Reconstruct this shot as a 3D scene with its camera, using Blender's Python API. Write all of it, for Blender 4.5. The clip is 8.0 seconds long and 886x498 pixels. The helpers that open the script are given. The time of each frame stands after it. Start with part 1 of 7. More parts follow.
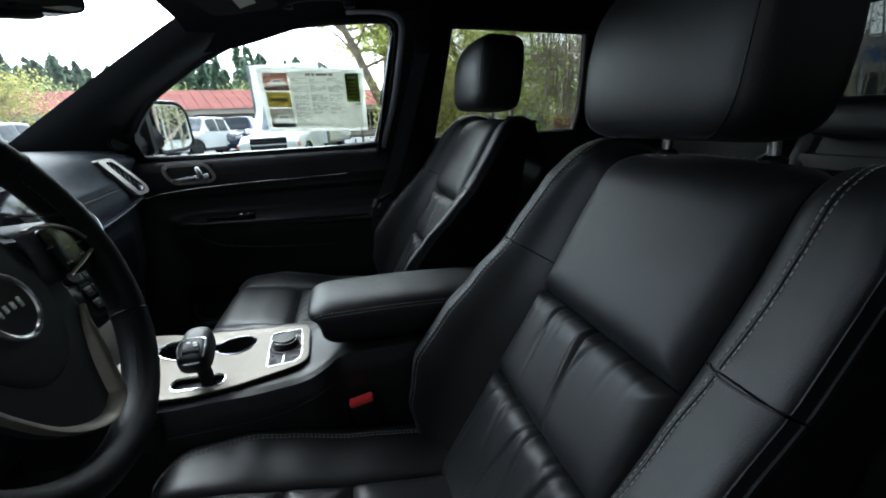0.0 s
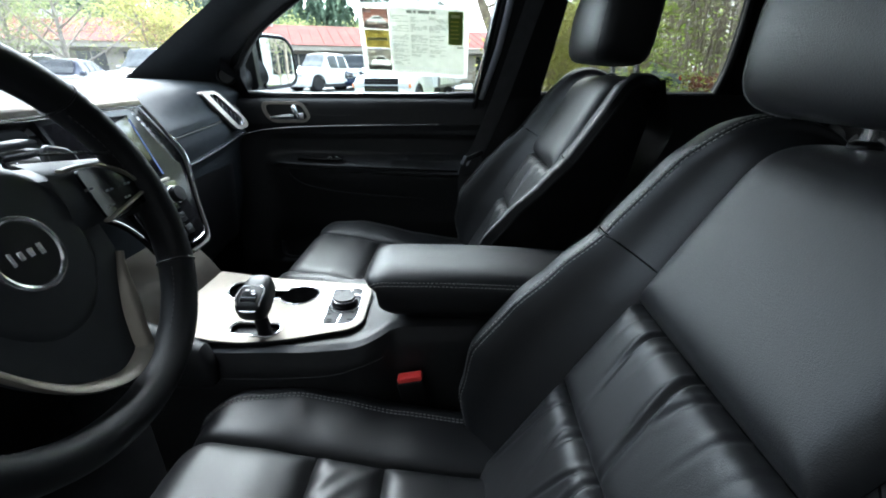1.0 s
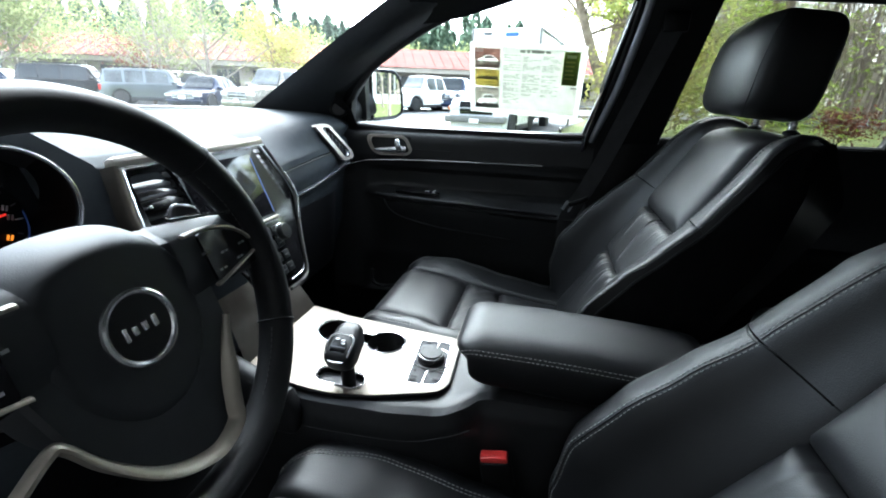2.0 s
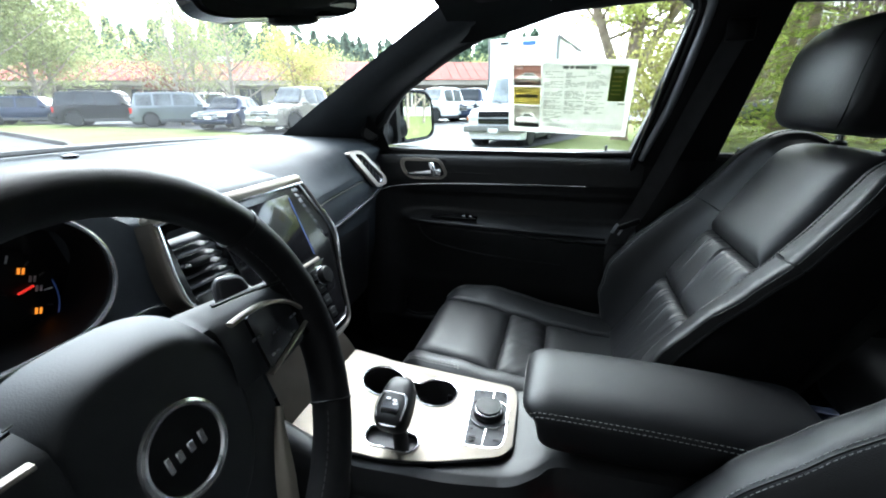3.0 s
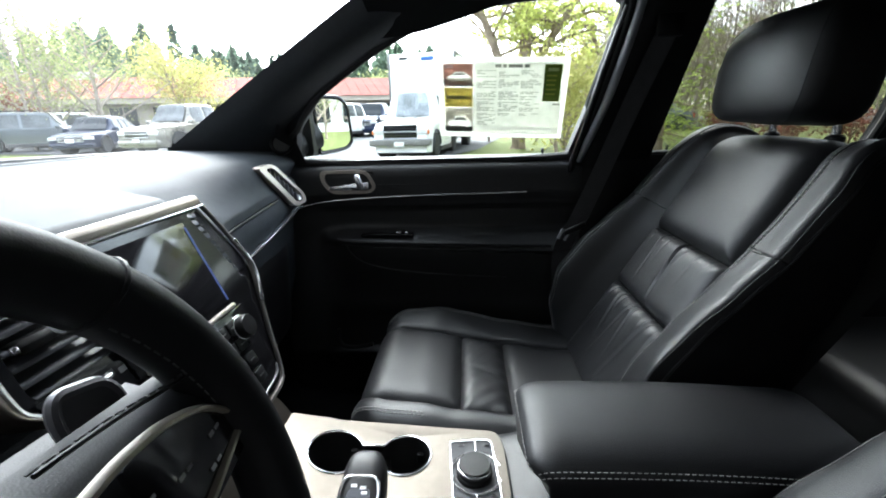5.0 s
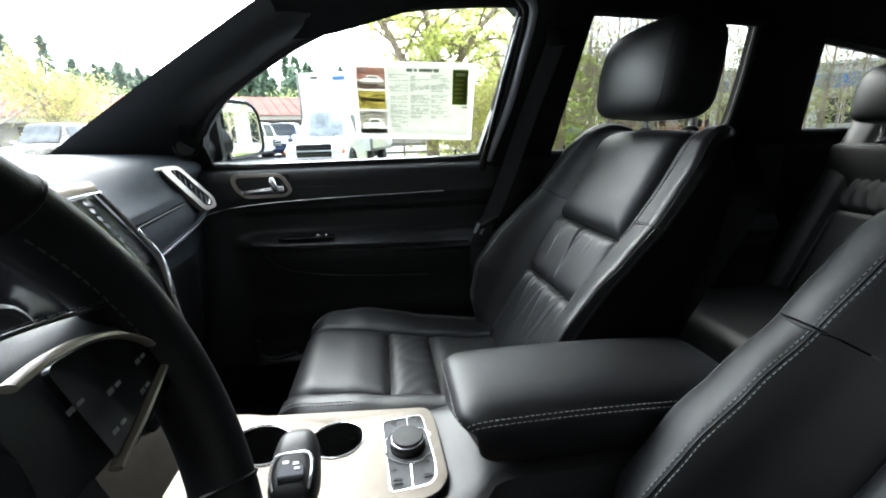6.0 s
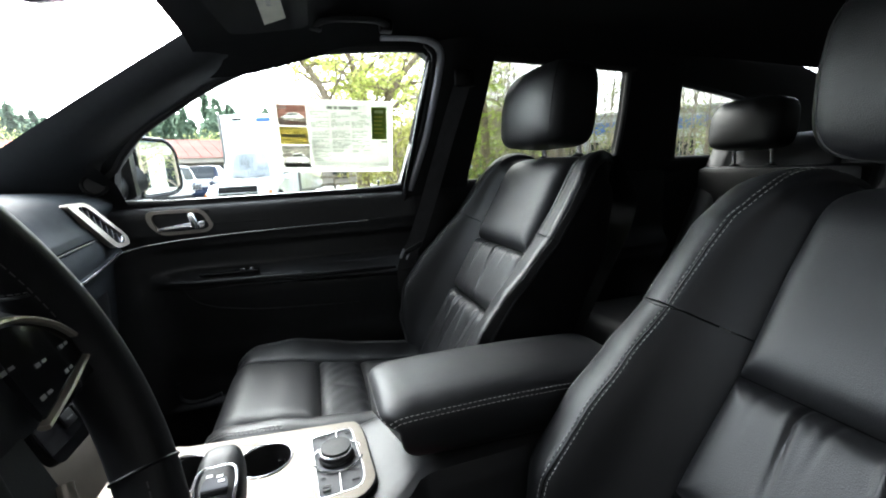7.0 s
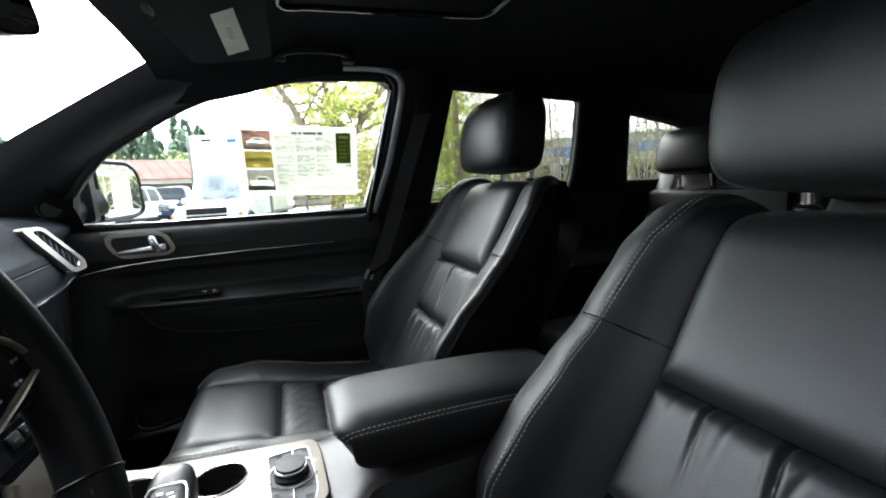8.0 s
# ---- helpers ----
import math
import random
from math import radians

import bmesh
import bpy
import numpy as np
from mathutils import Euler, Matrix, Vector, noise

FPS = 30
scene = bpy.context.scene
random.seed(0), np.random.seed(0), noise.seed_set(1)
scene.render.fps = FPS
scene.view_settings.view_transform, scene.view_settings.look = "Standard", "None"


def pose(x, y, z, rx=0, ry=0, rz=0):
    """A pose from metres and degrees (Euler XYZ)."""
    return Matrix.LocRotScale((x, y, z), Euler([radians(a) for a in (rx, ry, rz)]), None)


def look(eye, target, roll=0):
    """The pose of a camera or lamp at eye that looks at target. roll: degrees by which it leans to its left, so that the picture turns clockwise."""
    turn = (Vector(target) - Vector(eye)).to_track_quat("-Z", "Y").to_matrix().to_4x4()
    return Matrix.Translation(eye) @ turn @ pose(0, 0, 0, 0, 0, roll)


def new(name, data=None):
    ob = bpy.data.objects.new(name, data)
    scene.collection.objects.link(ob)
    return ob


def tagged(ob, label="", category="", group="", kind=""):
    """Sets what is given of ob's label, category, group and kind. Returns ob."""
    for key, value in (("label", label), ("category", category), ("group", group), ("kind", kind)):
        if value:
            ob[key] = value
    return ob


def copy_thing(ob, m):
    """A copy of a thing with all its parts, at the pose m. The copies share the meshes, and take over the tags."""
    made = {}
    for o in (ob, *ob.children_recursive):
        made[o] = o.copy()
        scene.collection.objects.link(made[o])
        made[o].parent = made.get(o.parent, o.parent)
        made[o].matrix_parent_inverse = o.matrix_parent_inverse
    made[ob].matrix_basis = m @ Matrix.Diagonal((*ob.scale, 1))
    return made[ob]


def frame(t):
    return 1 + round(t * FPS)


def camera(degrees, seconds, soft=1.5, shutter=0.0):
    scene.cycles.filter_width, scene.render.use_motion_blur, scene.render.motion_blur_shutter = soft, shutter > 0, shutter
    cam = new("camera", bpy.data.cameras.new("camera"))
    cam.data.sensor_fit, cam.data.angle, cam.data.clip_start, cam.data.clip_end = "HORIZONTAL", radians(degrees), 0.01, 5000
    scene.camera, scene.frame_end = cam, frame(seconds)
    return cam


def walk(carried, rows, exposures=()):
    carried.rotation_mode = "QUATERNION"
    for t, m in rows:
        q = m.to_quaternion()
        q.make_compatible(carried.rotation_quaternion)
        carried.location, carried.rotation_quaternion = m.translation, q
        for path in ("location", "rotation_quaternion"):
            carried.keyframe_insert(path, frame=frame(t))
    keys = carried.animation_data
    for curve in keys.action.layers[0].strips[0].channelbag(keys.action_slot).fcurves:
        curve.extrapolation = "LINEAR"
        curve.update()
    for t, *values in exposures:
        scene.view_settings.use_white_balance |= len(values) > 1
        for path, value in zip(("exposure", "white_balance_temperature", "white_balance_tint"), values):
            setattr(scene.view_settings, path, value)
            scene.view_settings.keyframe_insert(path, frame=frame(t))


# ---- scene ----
cam = camera(92.5, 8.0, soft=1.9)
PATH = [
    (0, (0.003, -0.774, 1.247), (0.399, 1.101, 0.674), -3.4),
    (0.5, (0.041, -0.718, 1.243), (0.246, 1.138, 0.526), -3.1),
    (1, (0.049, -0.676, 1.252), (0.002, 1.17, 0.483), 0.1),
    (1.5, (0.039, -0.642, 1.27), (-0.215, 1.19, 0.51), 2.9),
    (2, (0.004, -0.607, 1.295), (-0.411, 1.224, 0.606), 1.8),
    (3.5, (-0.1, -0.509, 1.332), (-0.614, 1.317, 0.697), -0.5),
    (4, (-0.127, -0.471, 1.341), (-0.616, 1.371, 0.734), -0.7),
    (4.5, (-0.148, -0.438, 1.324), (-0.492, 1.436, 0.715), -1.8),
    (5, (-0.157, -0.429, 1.296), (-0.271, 1.477, 0.701), -1.7),
    (6.5, (-0.159, -0.504, 1.238), (0.256, 1.4, 0.789), -2.5),
    (7, (-0.145, -0.535, 1.231), (0.416, 1.349, 0.865), -3.2),
    (7.5, (-0.139, -0.56, 1.228), (0.478, 1.314, 0.9), -3.2),
    (8, (-0.124, -0.581, 1.235), (0.558, 1.279, 0.957), -3.2),
]
EXPOSURES = [(0.0, 2.85, 5700, 3), (0.5, 3.34, 5700, 3), (1.0, 3.72, 5700, 3), (1.5, 4.12, 5700, 3), (2.0, 3.97, 5700, 3), (3.5, 3.8, 5800, 3), (4.5, 3.7, 5900, 4), (5.0, 3.7, 6000, 6), (6.5, 4.01, 6100, 6), (8.0, 4.02, 6150, 7)]
walk(cam, [(t, look(eye, target, roll)) for t, eye, target, roll in PATH], EXPOSURES)

# ---- light ----
SUN_ELEV, SUN_ROT = 47.0, 338.0
world = bpy.data.worlds.new("overcast_sky")
scene.world = world
world.use_nodes = True
wn, wl = world.node_tree.nodes, world.node_tree.links
wn.clear()
sky = wn.new("ShaderNodeTexSky")
sky.sky_type = "NISHITA"
sky.sun_disc = False
sky.sun_elevation, sky.sun_rotation = radians(SUN_ELEV), radians(SUN_ROT)
sky.air_density, sky.dust_density, sky.ozone_density = 1.0, 3.0, 1.0
grey = wn.new("ShaderNodeHueSaturation")
grey.inputs["Saturation"].default_value = 0.3
bg = wn.new("ShaderNodeBackground")
bg.inputs["Strength"].default_value = 0.15
wo = wn.new("ShaderNodeOutputWorld")
wl.new(sky.outputs[0], grey.inputs["Color"])
wl.new(grey.outputs[0], bg.inputs["Color"])
wl.new(bg.outputs[0], wo.inputs["Surface"])
sun = new("sun", bpy.data.lights.new("sun", "SUN"))
sun.data.energy, sun.data.angle, sun.data.color = 0.32, radians(44), (1.0, 0.98, 0.96)
sun.matrix_world = look((0, 0, 0), (-math.sin(radians(SUN_ROT)) * math.cos(radians(SUN_ELEV)),
                                   -math.cos(radians(SUN_ROT)) * math.cos(radians(SUN_ELEV)), -math.sin(radians(SUN_ELEV))))

# ---- materials ----
MATS = {}


def material(name, color, rough=0.5, metal=0.0, var=0.15, vscale=8.0, bump=0.0, bscale=300.0, spec=0.5, emit=0.0,
             rvar=0.08, kind="noise", per_object=0.0, coat=0.0, color2=None):
    """A procedural surface: colour with coarse and fine variation, roughness variation and relief."""
    m = bpy.data.materials.new(name)
    m.use_nodes = True
    n, l = m.node_tree.nodes, m.node_tree.links
    b = n["Principled BSDF"]
    b.inputs["Metallic"].default_value = metal
    b.inputs["Specular IOR Level"].default_value = spec
    b.inputs["Coat Weight"].default_value = coat
    tc = n.new("ShaderNodeTexCoord")
    big = n.new("ShaderNodeTexNoise")
    big.inputs["Scale"].default_value, big.inputs["Detail"].default_value = vscale, 5.0
    fine = n.new("ShaderNodeTexNoise")
    fine.inputs["Scale"].default_value, fine.inputs["Detail"].default_value = vscale * 14, 3.0
    l.new(tc.outputs["Object"], big.inputs["Vector"])
    l.new(tc.outputs["Object"], fine.inputs["Vector"])
    add = n.new("ShaderNodeMath")
    add.operation = "MULTIPLY_ADD"
    add.inputs[1].default_value, add.inputs[2].default_value = 0.4, 0.0
    l.new(fine.outputs["Fac"], add.inputs[0])
    mixv = n.new("ShaderNodeMath")
    mixv.operation = "MULTIPLY_ADD"
    mixv.inputs[1].default_value = 0.6
    l.new(big.outputs["Fac"], mixv.inputs[0])
    l.new(add.outputs[0], mixv.inputs[2])
    ramp = n.new("ShaderNodeValToRGB")
    c2 = color2 if color2 else tuple(min(1.0, c * (1 + 2.2 * var)) for c in color)
    c1 = tuple(c * (1 - 1.3 * var) for c in color) if not color2 else color
    ramp.color_ramp.elements[0].position, ramp.color_ramp.elements[1].position = 0.3, 0.72
    ramp.color_ramp.elements[0].color, ramp.color_ramp.elements[1].color = (*c1, 1), (*c2, 1)
    l.new(mixv.outputs[0], ramp.inputs["Fac"])
    out = ramp.outputs["Color"]
    if per_object:
        oi = n.new("ShaderNodeObjectInfo")
        hs = n.new("ShaderNodeHueSaturation")
        mr = n.new("ShaderNodeMapRange")
        mr.inputs["To Min"].default_value, mr.inputs["To Max"].default_value = 1 - per_object, 1 + per_object
        l.new(oi.outputs["Random"], mr.inputs["Value"])
        l.new(mr.outputs[0], hs.inputs["Value"])
        l.new(out, hs.inputs["Color"])
        out = hs.outputs["Color"]
    l.new(out, b.inputs["Base Color"])
    rr = n.new("ShaderNodeMapRange")
    rr.inputs["To Min"].default_value, rr.inputs["To Max"].default_value = max(0.02, rough - rvar), min(1, rough + rvar)
    l.new(mixv.outputs[0], rr.inputs["Value"])
    l.new(rr.outputs[0], b.inputs["Roughness"])
    if bump:
        if kind == "leather":
            t = n.new("ShaderNodeTexVoronoi")
            t.feature = "SMOOTH_F1"
            t.inputs["Scale"].default_value = bscale
            h = t.outputs["Distance"]
        elif kind == "weave":
            t = n.new("ShaderNodeTexWave")
            t.inputs["Scale"].default_value = bscale
            t.inputs["Distortion"].default_value = 1.5
            h = t.outputs["Fac"]
        else:
            t = n.new("ShaderNodeTexNoise")
            t.inputs["Scale"].default_value, t.inputs["Detail"].default_value = bscale, 4.0
            h = t.outputs["Fac"]
        l.new(tc.outputs["Object"], t.inputs["Vector"])
        bp = n.new("ShaderNodeBump")
        bp.inputs["Strength"].default_value, bp.inputs["Distance"].default_value = bump, 0.001
        l.new(h, bp.inputs["Height"])
        l.new(bp.outputs[0], b.inputs["Normal"])
    if emit:
        l.new(out, b.inputs["Emission Color"])
        b.inputs["Emission Strength"].default_value = emit
    MATS[name] = m
    return m


def glass(name, tint, gloss=1.0, glare_veil=0.0):
    """A thin pane: clear or tinted, reflecting more towards grazing angles."""
    m = bpy.data.materials.new(name)
    m.use_nodes = True
    n, l = m.node_tree.nodes, m.node_tree.links
    n.clear()
    tr, gl, mx, lw, o = (n.new("ShaderNodeBsdfTransparent"), n.new("ShaderNodeBsdfGlossy"), n.new("ShaderNodeMixShader"),
                         n.new("ShaderNodeLayerWeight"), n.new("ShaderNodeOutputMaterial"))
    pw, ma = n.new("ShaderNodeMath"), n.new("ShaderNodeMath")
    pw.operation, ma.operation = "POWER", "MULTIPLY_ADD"
    pw.inputs[1].default_value, ma.inputs[1].default_value, ma.inputs[2].default_value = 5.0, 0.85, 0.035
    lw.inputs["Blend"].default_value = 0.5
    tr.inputs["Color"].default_value = (*tint, 1)
    gl.inputs["Roughness"].default_value = 0.02
    gl.inputs["Color"].default_value = (gloss, gloss, gloss, 1)
    l.new(lw.outputs["Facing"], pw.inputs[0])
    l.new(pw.outputs[0], ma.inputs[0])
    l.new(ma.outputs[0], mx.inputs["Fac"])
    l.new(tr.outputs[0], mx.inputs[1])
    l.new(gl.outputs[0], mx.inputs[2])
    out = mx.outputs[0]
    # a faint translucent film paints veiling glare over the view through the pane
    if glare_veil:
        df, dx, nz, mr, tc = (n.new("ShaderNodeBsdfTranslucent"), n.new("ShaderNodeMixShader"), n.new("ShaderNodeTexNoise"),
                              n.new("ShaderNodeMapRange"), n.new("ShaderNodeTexCoord"))
        nz.inputs["Scale"].default_value = 6.0
        mr.inputs["To Min"].default_value, mr.inputs["To Max"].default_value = glare_veil * 0.6, glare_veil * 1.4
        df.inputs["Color"].default_value = (0.85, 0.85, 0.83, 1)
        l.new(tc.outputs["Object"], nz.inputs["Vector"])
        l.new(nz.outputs["Fac"], mr.inputs["Value"])
        l.new(mr.outputs[0], dx.inputs["Fac"])
        l.new(out, dx.inputs[1])
        l.new(df.outputs[0], dx.inputs[2])
        out = dx.outputs[0]
    l.new(out, o.inputs["Surface"])
    MATS[name] = m
    return m


LEATHER = material("black_leather", (0.0060, 0.0063, 0.0071), 0.46, 0, 0.18, 5, 0.22, 1000, 0.47, kind="leather", rvar=0.05)
LEATHER_PERF = material("black_leather_smooth", (0.0062, 0.0065, 0.0073), 0.47, 0, 0.15, 6, 0.20, 1100, 0.45, kind="leather")
COVER = material("wheel_cover_vinyl", (0.0185, 0.0205, 0.0225), 0.58, 0, 0.15, 5, 0.10, 1100, 0.46, kind="leather")
VINYL = material("black_soft_vinyl", (0.0155, 0.0158, 0.0165), 0.44, 0, 0.2, 5, 0.16, 1100, 0.40, kind="leather")
DASHTOP = material("dash_top_vinyl", (0.0400, 0.0445, 0.0490), 0.56, 0, 0.14, 4, 0.3, 800, 0.06, kind="leather")
PLASTIC = material("black_plastic", (0.0035, 0.0035, 0.0038), 0.45, 0, 0.2, 9, 0.2, 900, 0.3)
PILLAR = material("dark_grey_pillar_trim", (0.024, 0.026, 0.029), 0.5, 0, 0.15, 6, 0.3, 900, 0.4)
RIMLEATHER = material("rim_leather", (0.0085, 0.0087, 0.0094), 0.50, 0, 0.2, 8, 0.1, 1300, 0.25, kind="leather")
DARKTHREAD = material("dark_thread", (0.05, 0.05, 0.05), 0.8)
GLOSSBLACK = material("gloss_black", (0.008, 0.008, 0.009), 0.12, 0, 0.2, 9, 0, 1, 0.5)
CARPET = material("black_carpet", (0.005, 0.005, 0.0055), 0.95, 0, 0.5, 30, 1.0, 500, 0.2)
FABRIC = material("black_headliner", (0.007, 0.007, 0.0075), 0.9, 0, 0.2, 25, 0.5, 900, 0.25)
WEBBING = material("belt_webbing", (0.040, 0.040, 0.042), 0.55, 0, 0.2, 40, 0.4, 350, 0.45, kind="weave")
SATIN = material("champagne_satin", (0.098, 0.086, 0.072), 0.44, 0.80, 0.08, 6, 0.06, 1500, 0.5, rvar=0.05)
BEZEL = material("bright_satin_trim", (0.44, 0.40, 0.35), 0.36, 0.55, 0.05, 8, 0.05, 1500, 0.5, rvar=0.04)
CHROME = material("chrome", (0.80, 0.80, 0.81), 0.17, 0.82, 0.04, 12, 0, 1, 0.5, rvar=0.04)
SILVERTRIM = material("grey_weatherstrip", (0.36, 0.37, 0.39), 0.30, 0.3, 0.1, 12)
PADDLE = material("grey_paddle", (0.10, 0.10, 0.107), 0.35, 0.3, 0.1, 12)
RINGTRIM = material("pale_champagne_trim", (0.30, 0.27, 0.225), 0.42, 0.55, 0.06, 8, 0.05, 1500, 0.5, rvar=0.05)
GREYTRIM = material("dull_grey_trim", (0.11, 0.105, 0.095), 0.35, 0.3, 0.1, 12)
SLAT = material("vent_slat_plastic", (0.050, 0.052, 0.056), 0.50, 0, 0.15, 9, 0, 1, 0.35)
GATE = material("grey_gate_panel", (0.060, 0.061, 0.064), 0.62, 0.0, 0.1, 20, spec=0.25)
PADDLE2 = material("grey_black_plastic", (0.02, 0.02, 0.021), 0.5, 0, 0.2, 9, 0.2, 900, 0.4)
THREAD = material("grey_thread", (0.27, 0.267, 0.255), 0.8, 0, 0.2, 200, 0, 1, 0.3)
RED = material("red_plastic", (0.85, 0.05, 0.045), 0.35, 0, 0.1, 20)
RUBBER = material("black_rubber", (0.014, 0.014, 0.014), 0.6, 0, 0.2, 20, 0.2, 600)
PAINT = material("dark_blue_paint", (0.02, 0.026, 0.05), 0.2, 0.2, 0.1, 3, coat=1.0)
INK = material("grey_ink", (0.42, 0.42, 0.41), 0.7, 0, 0.2, 90)
WHITEMARK = material("white_marking", (0.7, 0.7, 0.7), 0.5)
GREYMARK = material("grey_marking", (0.26, 0.26, 0.26), 0.5)
DIMMARK = material("dim_marking", (0.10, 0.10, 0.10), 0.5)
SCREEN = material("dark_screen", (0.012, 0.012, 0.014), 0.07, 0, 0.2, 9)
ORANGE = material("orange_lamp", (1.0, 0.25, 0.02), 0.5, emit=0.10)
BLUEGLOW = material("blue_display", (0.05, 0.09, 0.28), 0.5, emit=0.012)
REDNEEDLE = material("red_needle", (0.8, 0.03, 0.02), 0.5, emit=0.07)
MIRROR = material("mirror", (0.9, 0.9, 0.9), 0.01, 1.0, 0.0, 5, rvar=0.0)
LABELW = material("label_paper", (0.62, 0.60, 0.52), 0.6, 0, 0.08, 30)
SCREENGLASS = glass("windscreen_glass", (0.93, 0.95, 0.94), glare_veil=0.010)
CLEAR = glass("clear_glass", (0.93, 0.95, 0.94))
DEEPTINT = glass("deep_tinted_glass", (0.26, 0.265, 0.255))
TINTED = glass("tinted_glass", (0.60, 0.60, 0.58))

# ---- mesh tools ----


def part(name, bm, mat, parent=None, label="", smooth=True):
    """Links a bmesh as one mesh object, in world coordinates, under a thing or part."""
    me = bpy.data.meshes.new(name)
    bmesh.ops.recalc_face_normals(bm, faces=bm.faces)
    bm.to_mesh(me)
    bm.free()
    me.materials.append(mat)
    if smooth:
        for p in me.polygons:
            p.use_smooth = True
        me.set_sharp_from_angle(angle=radians(38))
    ob = new(name, me)
    if parent is not None:
        ob.parent = parent
        ob.matrix_parent_inverse = base_of(parent).inverted()
    if label:
        ob["label"] = label
    return ob


BASES = {}


def base_of(ob):
    return BASES.get(ob.name, Matrix.Identity(4))


def thing(name, label, category, at=(0, 0, 0), group="", kind=""):
    ob = new(name)
    ob.empty_display_size = 0.05
    ob.location = at
    BASES[ob.name] = Matrix.Translation(at)
    return tagged(ob, label, category, group, kind)


def grid(fn, nu, nv, close_u=False, close_v=False):
    """A surface fn(a, b) with a and b from 0 to 1."""
    bm = bmesh.new()
    cu, cv = (nu if close_u else nu + 1), (nv if close_v else nv + 1)
    vs = [[bm.verts.new(fn(i / nu, j / nv)) for j in range(cv)] for i in range(cu)]
    for i in range(nu):
        for j in range(nv):
            a, b = (i + 1) % cu, (j + 1) % cv
            try:
                bm.faces.new((vs[i][j], vs[a][j], vs[a][b], vs[i][b]))
            except ValueError:
                pass
    return bm


def merge(*bms):
    out = bmesh.new()
    for b in bms:
        me = bpy.data.meshes.new("tmp")
        b.to_mesh(me)
        b.free()
        out.from_mesh(me)
        bpy.data.meshes.remove(me)
    return out


def moved(bm, m):
    bmesh.ops.transform(bm, matrix=m, verts=bm.verts)
    return bm


def box(x0, x1, y0, y1, z0, z1, r=0.004, seg=2):
    bm = bmesh.new()
    bmesh.ops.create_cube(bm, size=1.0)
    bmesh.ops.transform(bm, matrix=Matrix.Translation(((x0 + x1) / 2, (y0 + y1) / 2, (z0 + z1) / 2))
                        @ Matrix.Diagonal((x1 - x0, y1 - y0, z1 - z0, 1)), verts=bm.verts)
    if r:
        bmesh.ops.bevel(bm, geom=bm.edges[:], offset=r, segments=seg, affect="EDGES", profile=0.5, clamp_overlap=True)
    return bm


def tube(pts, radius, n=10, closed=False, cap=True):
    """A round bar along points; radius a number, a pair (across, up), or a function of 0..1."""
    pts = [Vector(p) for p in pts]
    bm = bmesh.new()
    rings, m = [], len(pts)
    s = None
    for i, p in enumerate(pts):
        a = pts[(i - 1) % m] if (closed or i) else p
        b = pts[(i + 1) % m] if (closed or i < m - 1) else p
        d = (b - a).normalized()
        if s is None:
            s = d.cross(Vector((0.013, 0.021, 1.0)))
            if s.length < 0.3:
                s = d.cross(Vector((1, 0, 0.1)))
        s = (s - d * s.dot(d)).normalized()
        t = s.cross(d)
        r = radius(i / max(1, m - 1)) if callable(radius) else radius
        ra, rb = r if isinstance(r, tuple) else (r, r)
        rings.append([bm.verts.new(p + s * (ra * math.cos(2 * math.pi * k / n)) + t * (rb * math.sin(2 * math.pi * k / n))) for k in range(n)])
    for i in range(m if closed else m - 1):
        q = rings[(i + 1) % m]
        for k in range(n):
            bm.faces.new((rings[i][k], rings[i][(k + 1) % n], q[(k + 1) % n], q[k]))
    if cap and not closed:
        bm.faces.new(rings[0])
        bm.faces.new(rings[-1])
    return bm


def smooth_path(pts, n=8, closed=False):
    """Catmull-Rom through the points."""
    P = [Vector(p) for p in pts]
    m = len(P)
    out = []
    for i in range(m if closed else m - 1):
        p0 = P[(i - 1) % m] if (closed or i) else P[0]
        p1, p2 = P[i], P[(i + 1) % m]
        p3 = P[(i + 2) % m] if (closed or i < m - 2) else P[-1]
        for k in range(n):
            t = k / n
            out.append(0.5 * ((2 * p1) + (p2 - p0) * t + (2 * p0 - 5 * p1 + 4 * p2 - p3) * t * t + (3 * p1 - p0 - 3 * p2 + p3) * t ** 3))
    if not closed:
        out.append(P[-1])
    return out


def lathe(profile, n=24, at=(0, 0, 0), axis=None, lid=True):
    """profile: (radius, height) pairs, turned about z, then stood along axis at a place."""
    bm = grid(lambda a, b: Vector((0, 0, 0)), 1, 1)
    bm.clear()
    rings = []
    for r, h in profile:
        rings.append([bm.verts.new((r * math.cos(2 * math.pi * k / n), r * math.sin(2 * math.pi * k / n), h)) for k in range(n)])
    for i in range(len(rings) - 1):
        for k in range(n):
            bm.faces.new((rings[i][k], rings[i][(k + 1) % n], rings[i + 1][(k + 1) % n], rings[i + 1][k]))
    if lid and profile[0][0] > 1e-5:
        bm.faces.new(rings[0])
    if profile[-1][0] > 1e-5:
        bm.faces.new(rings[-1])
    m = Matrix.Translation(at)
    if axis is not None:
        m = m @ Vector((0, 0, 1)).rotation_difference(Vector(axis).normalized()).to_matrix().to_4x4()
    return moved(bm, m)


def rounded(pts, r, n=4):
    """A 2D outline with rounded corners; r a number or one for each corner."""
    out, m = [], len(pts)
    for i in range(m):
        p, a, b = Vector(pts[i]), Vector(pts[i - 1]), Vector(pts[(i + 1) % m])
        rr = r[i] if isinstance(r, (list, tuple)) else r
        da, db = (a - p), (b - p)
        k = min(rr, da.length * 0.49, db.length * 0.49)
        s, e = p + da.normalized() * k, p + db.normalized() * k
        for j in range(n + 1):
            t = j / n
            out.append(((1 - t) ** 2) * s + 2 * t * (1 - t) * p + t * t * e)
    return out


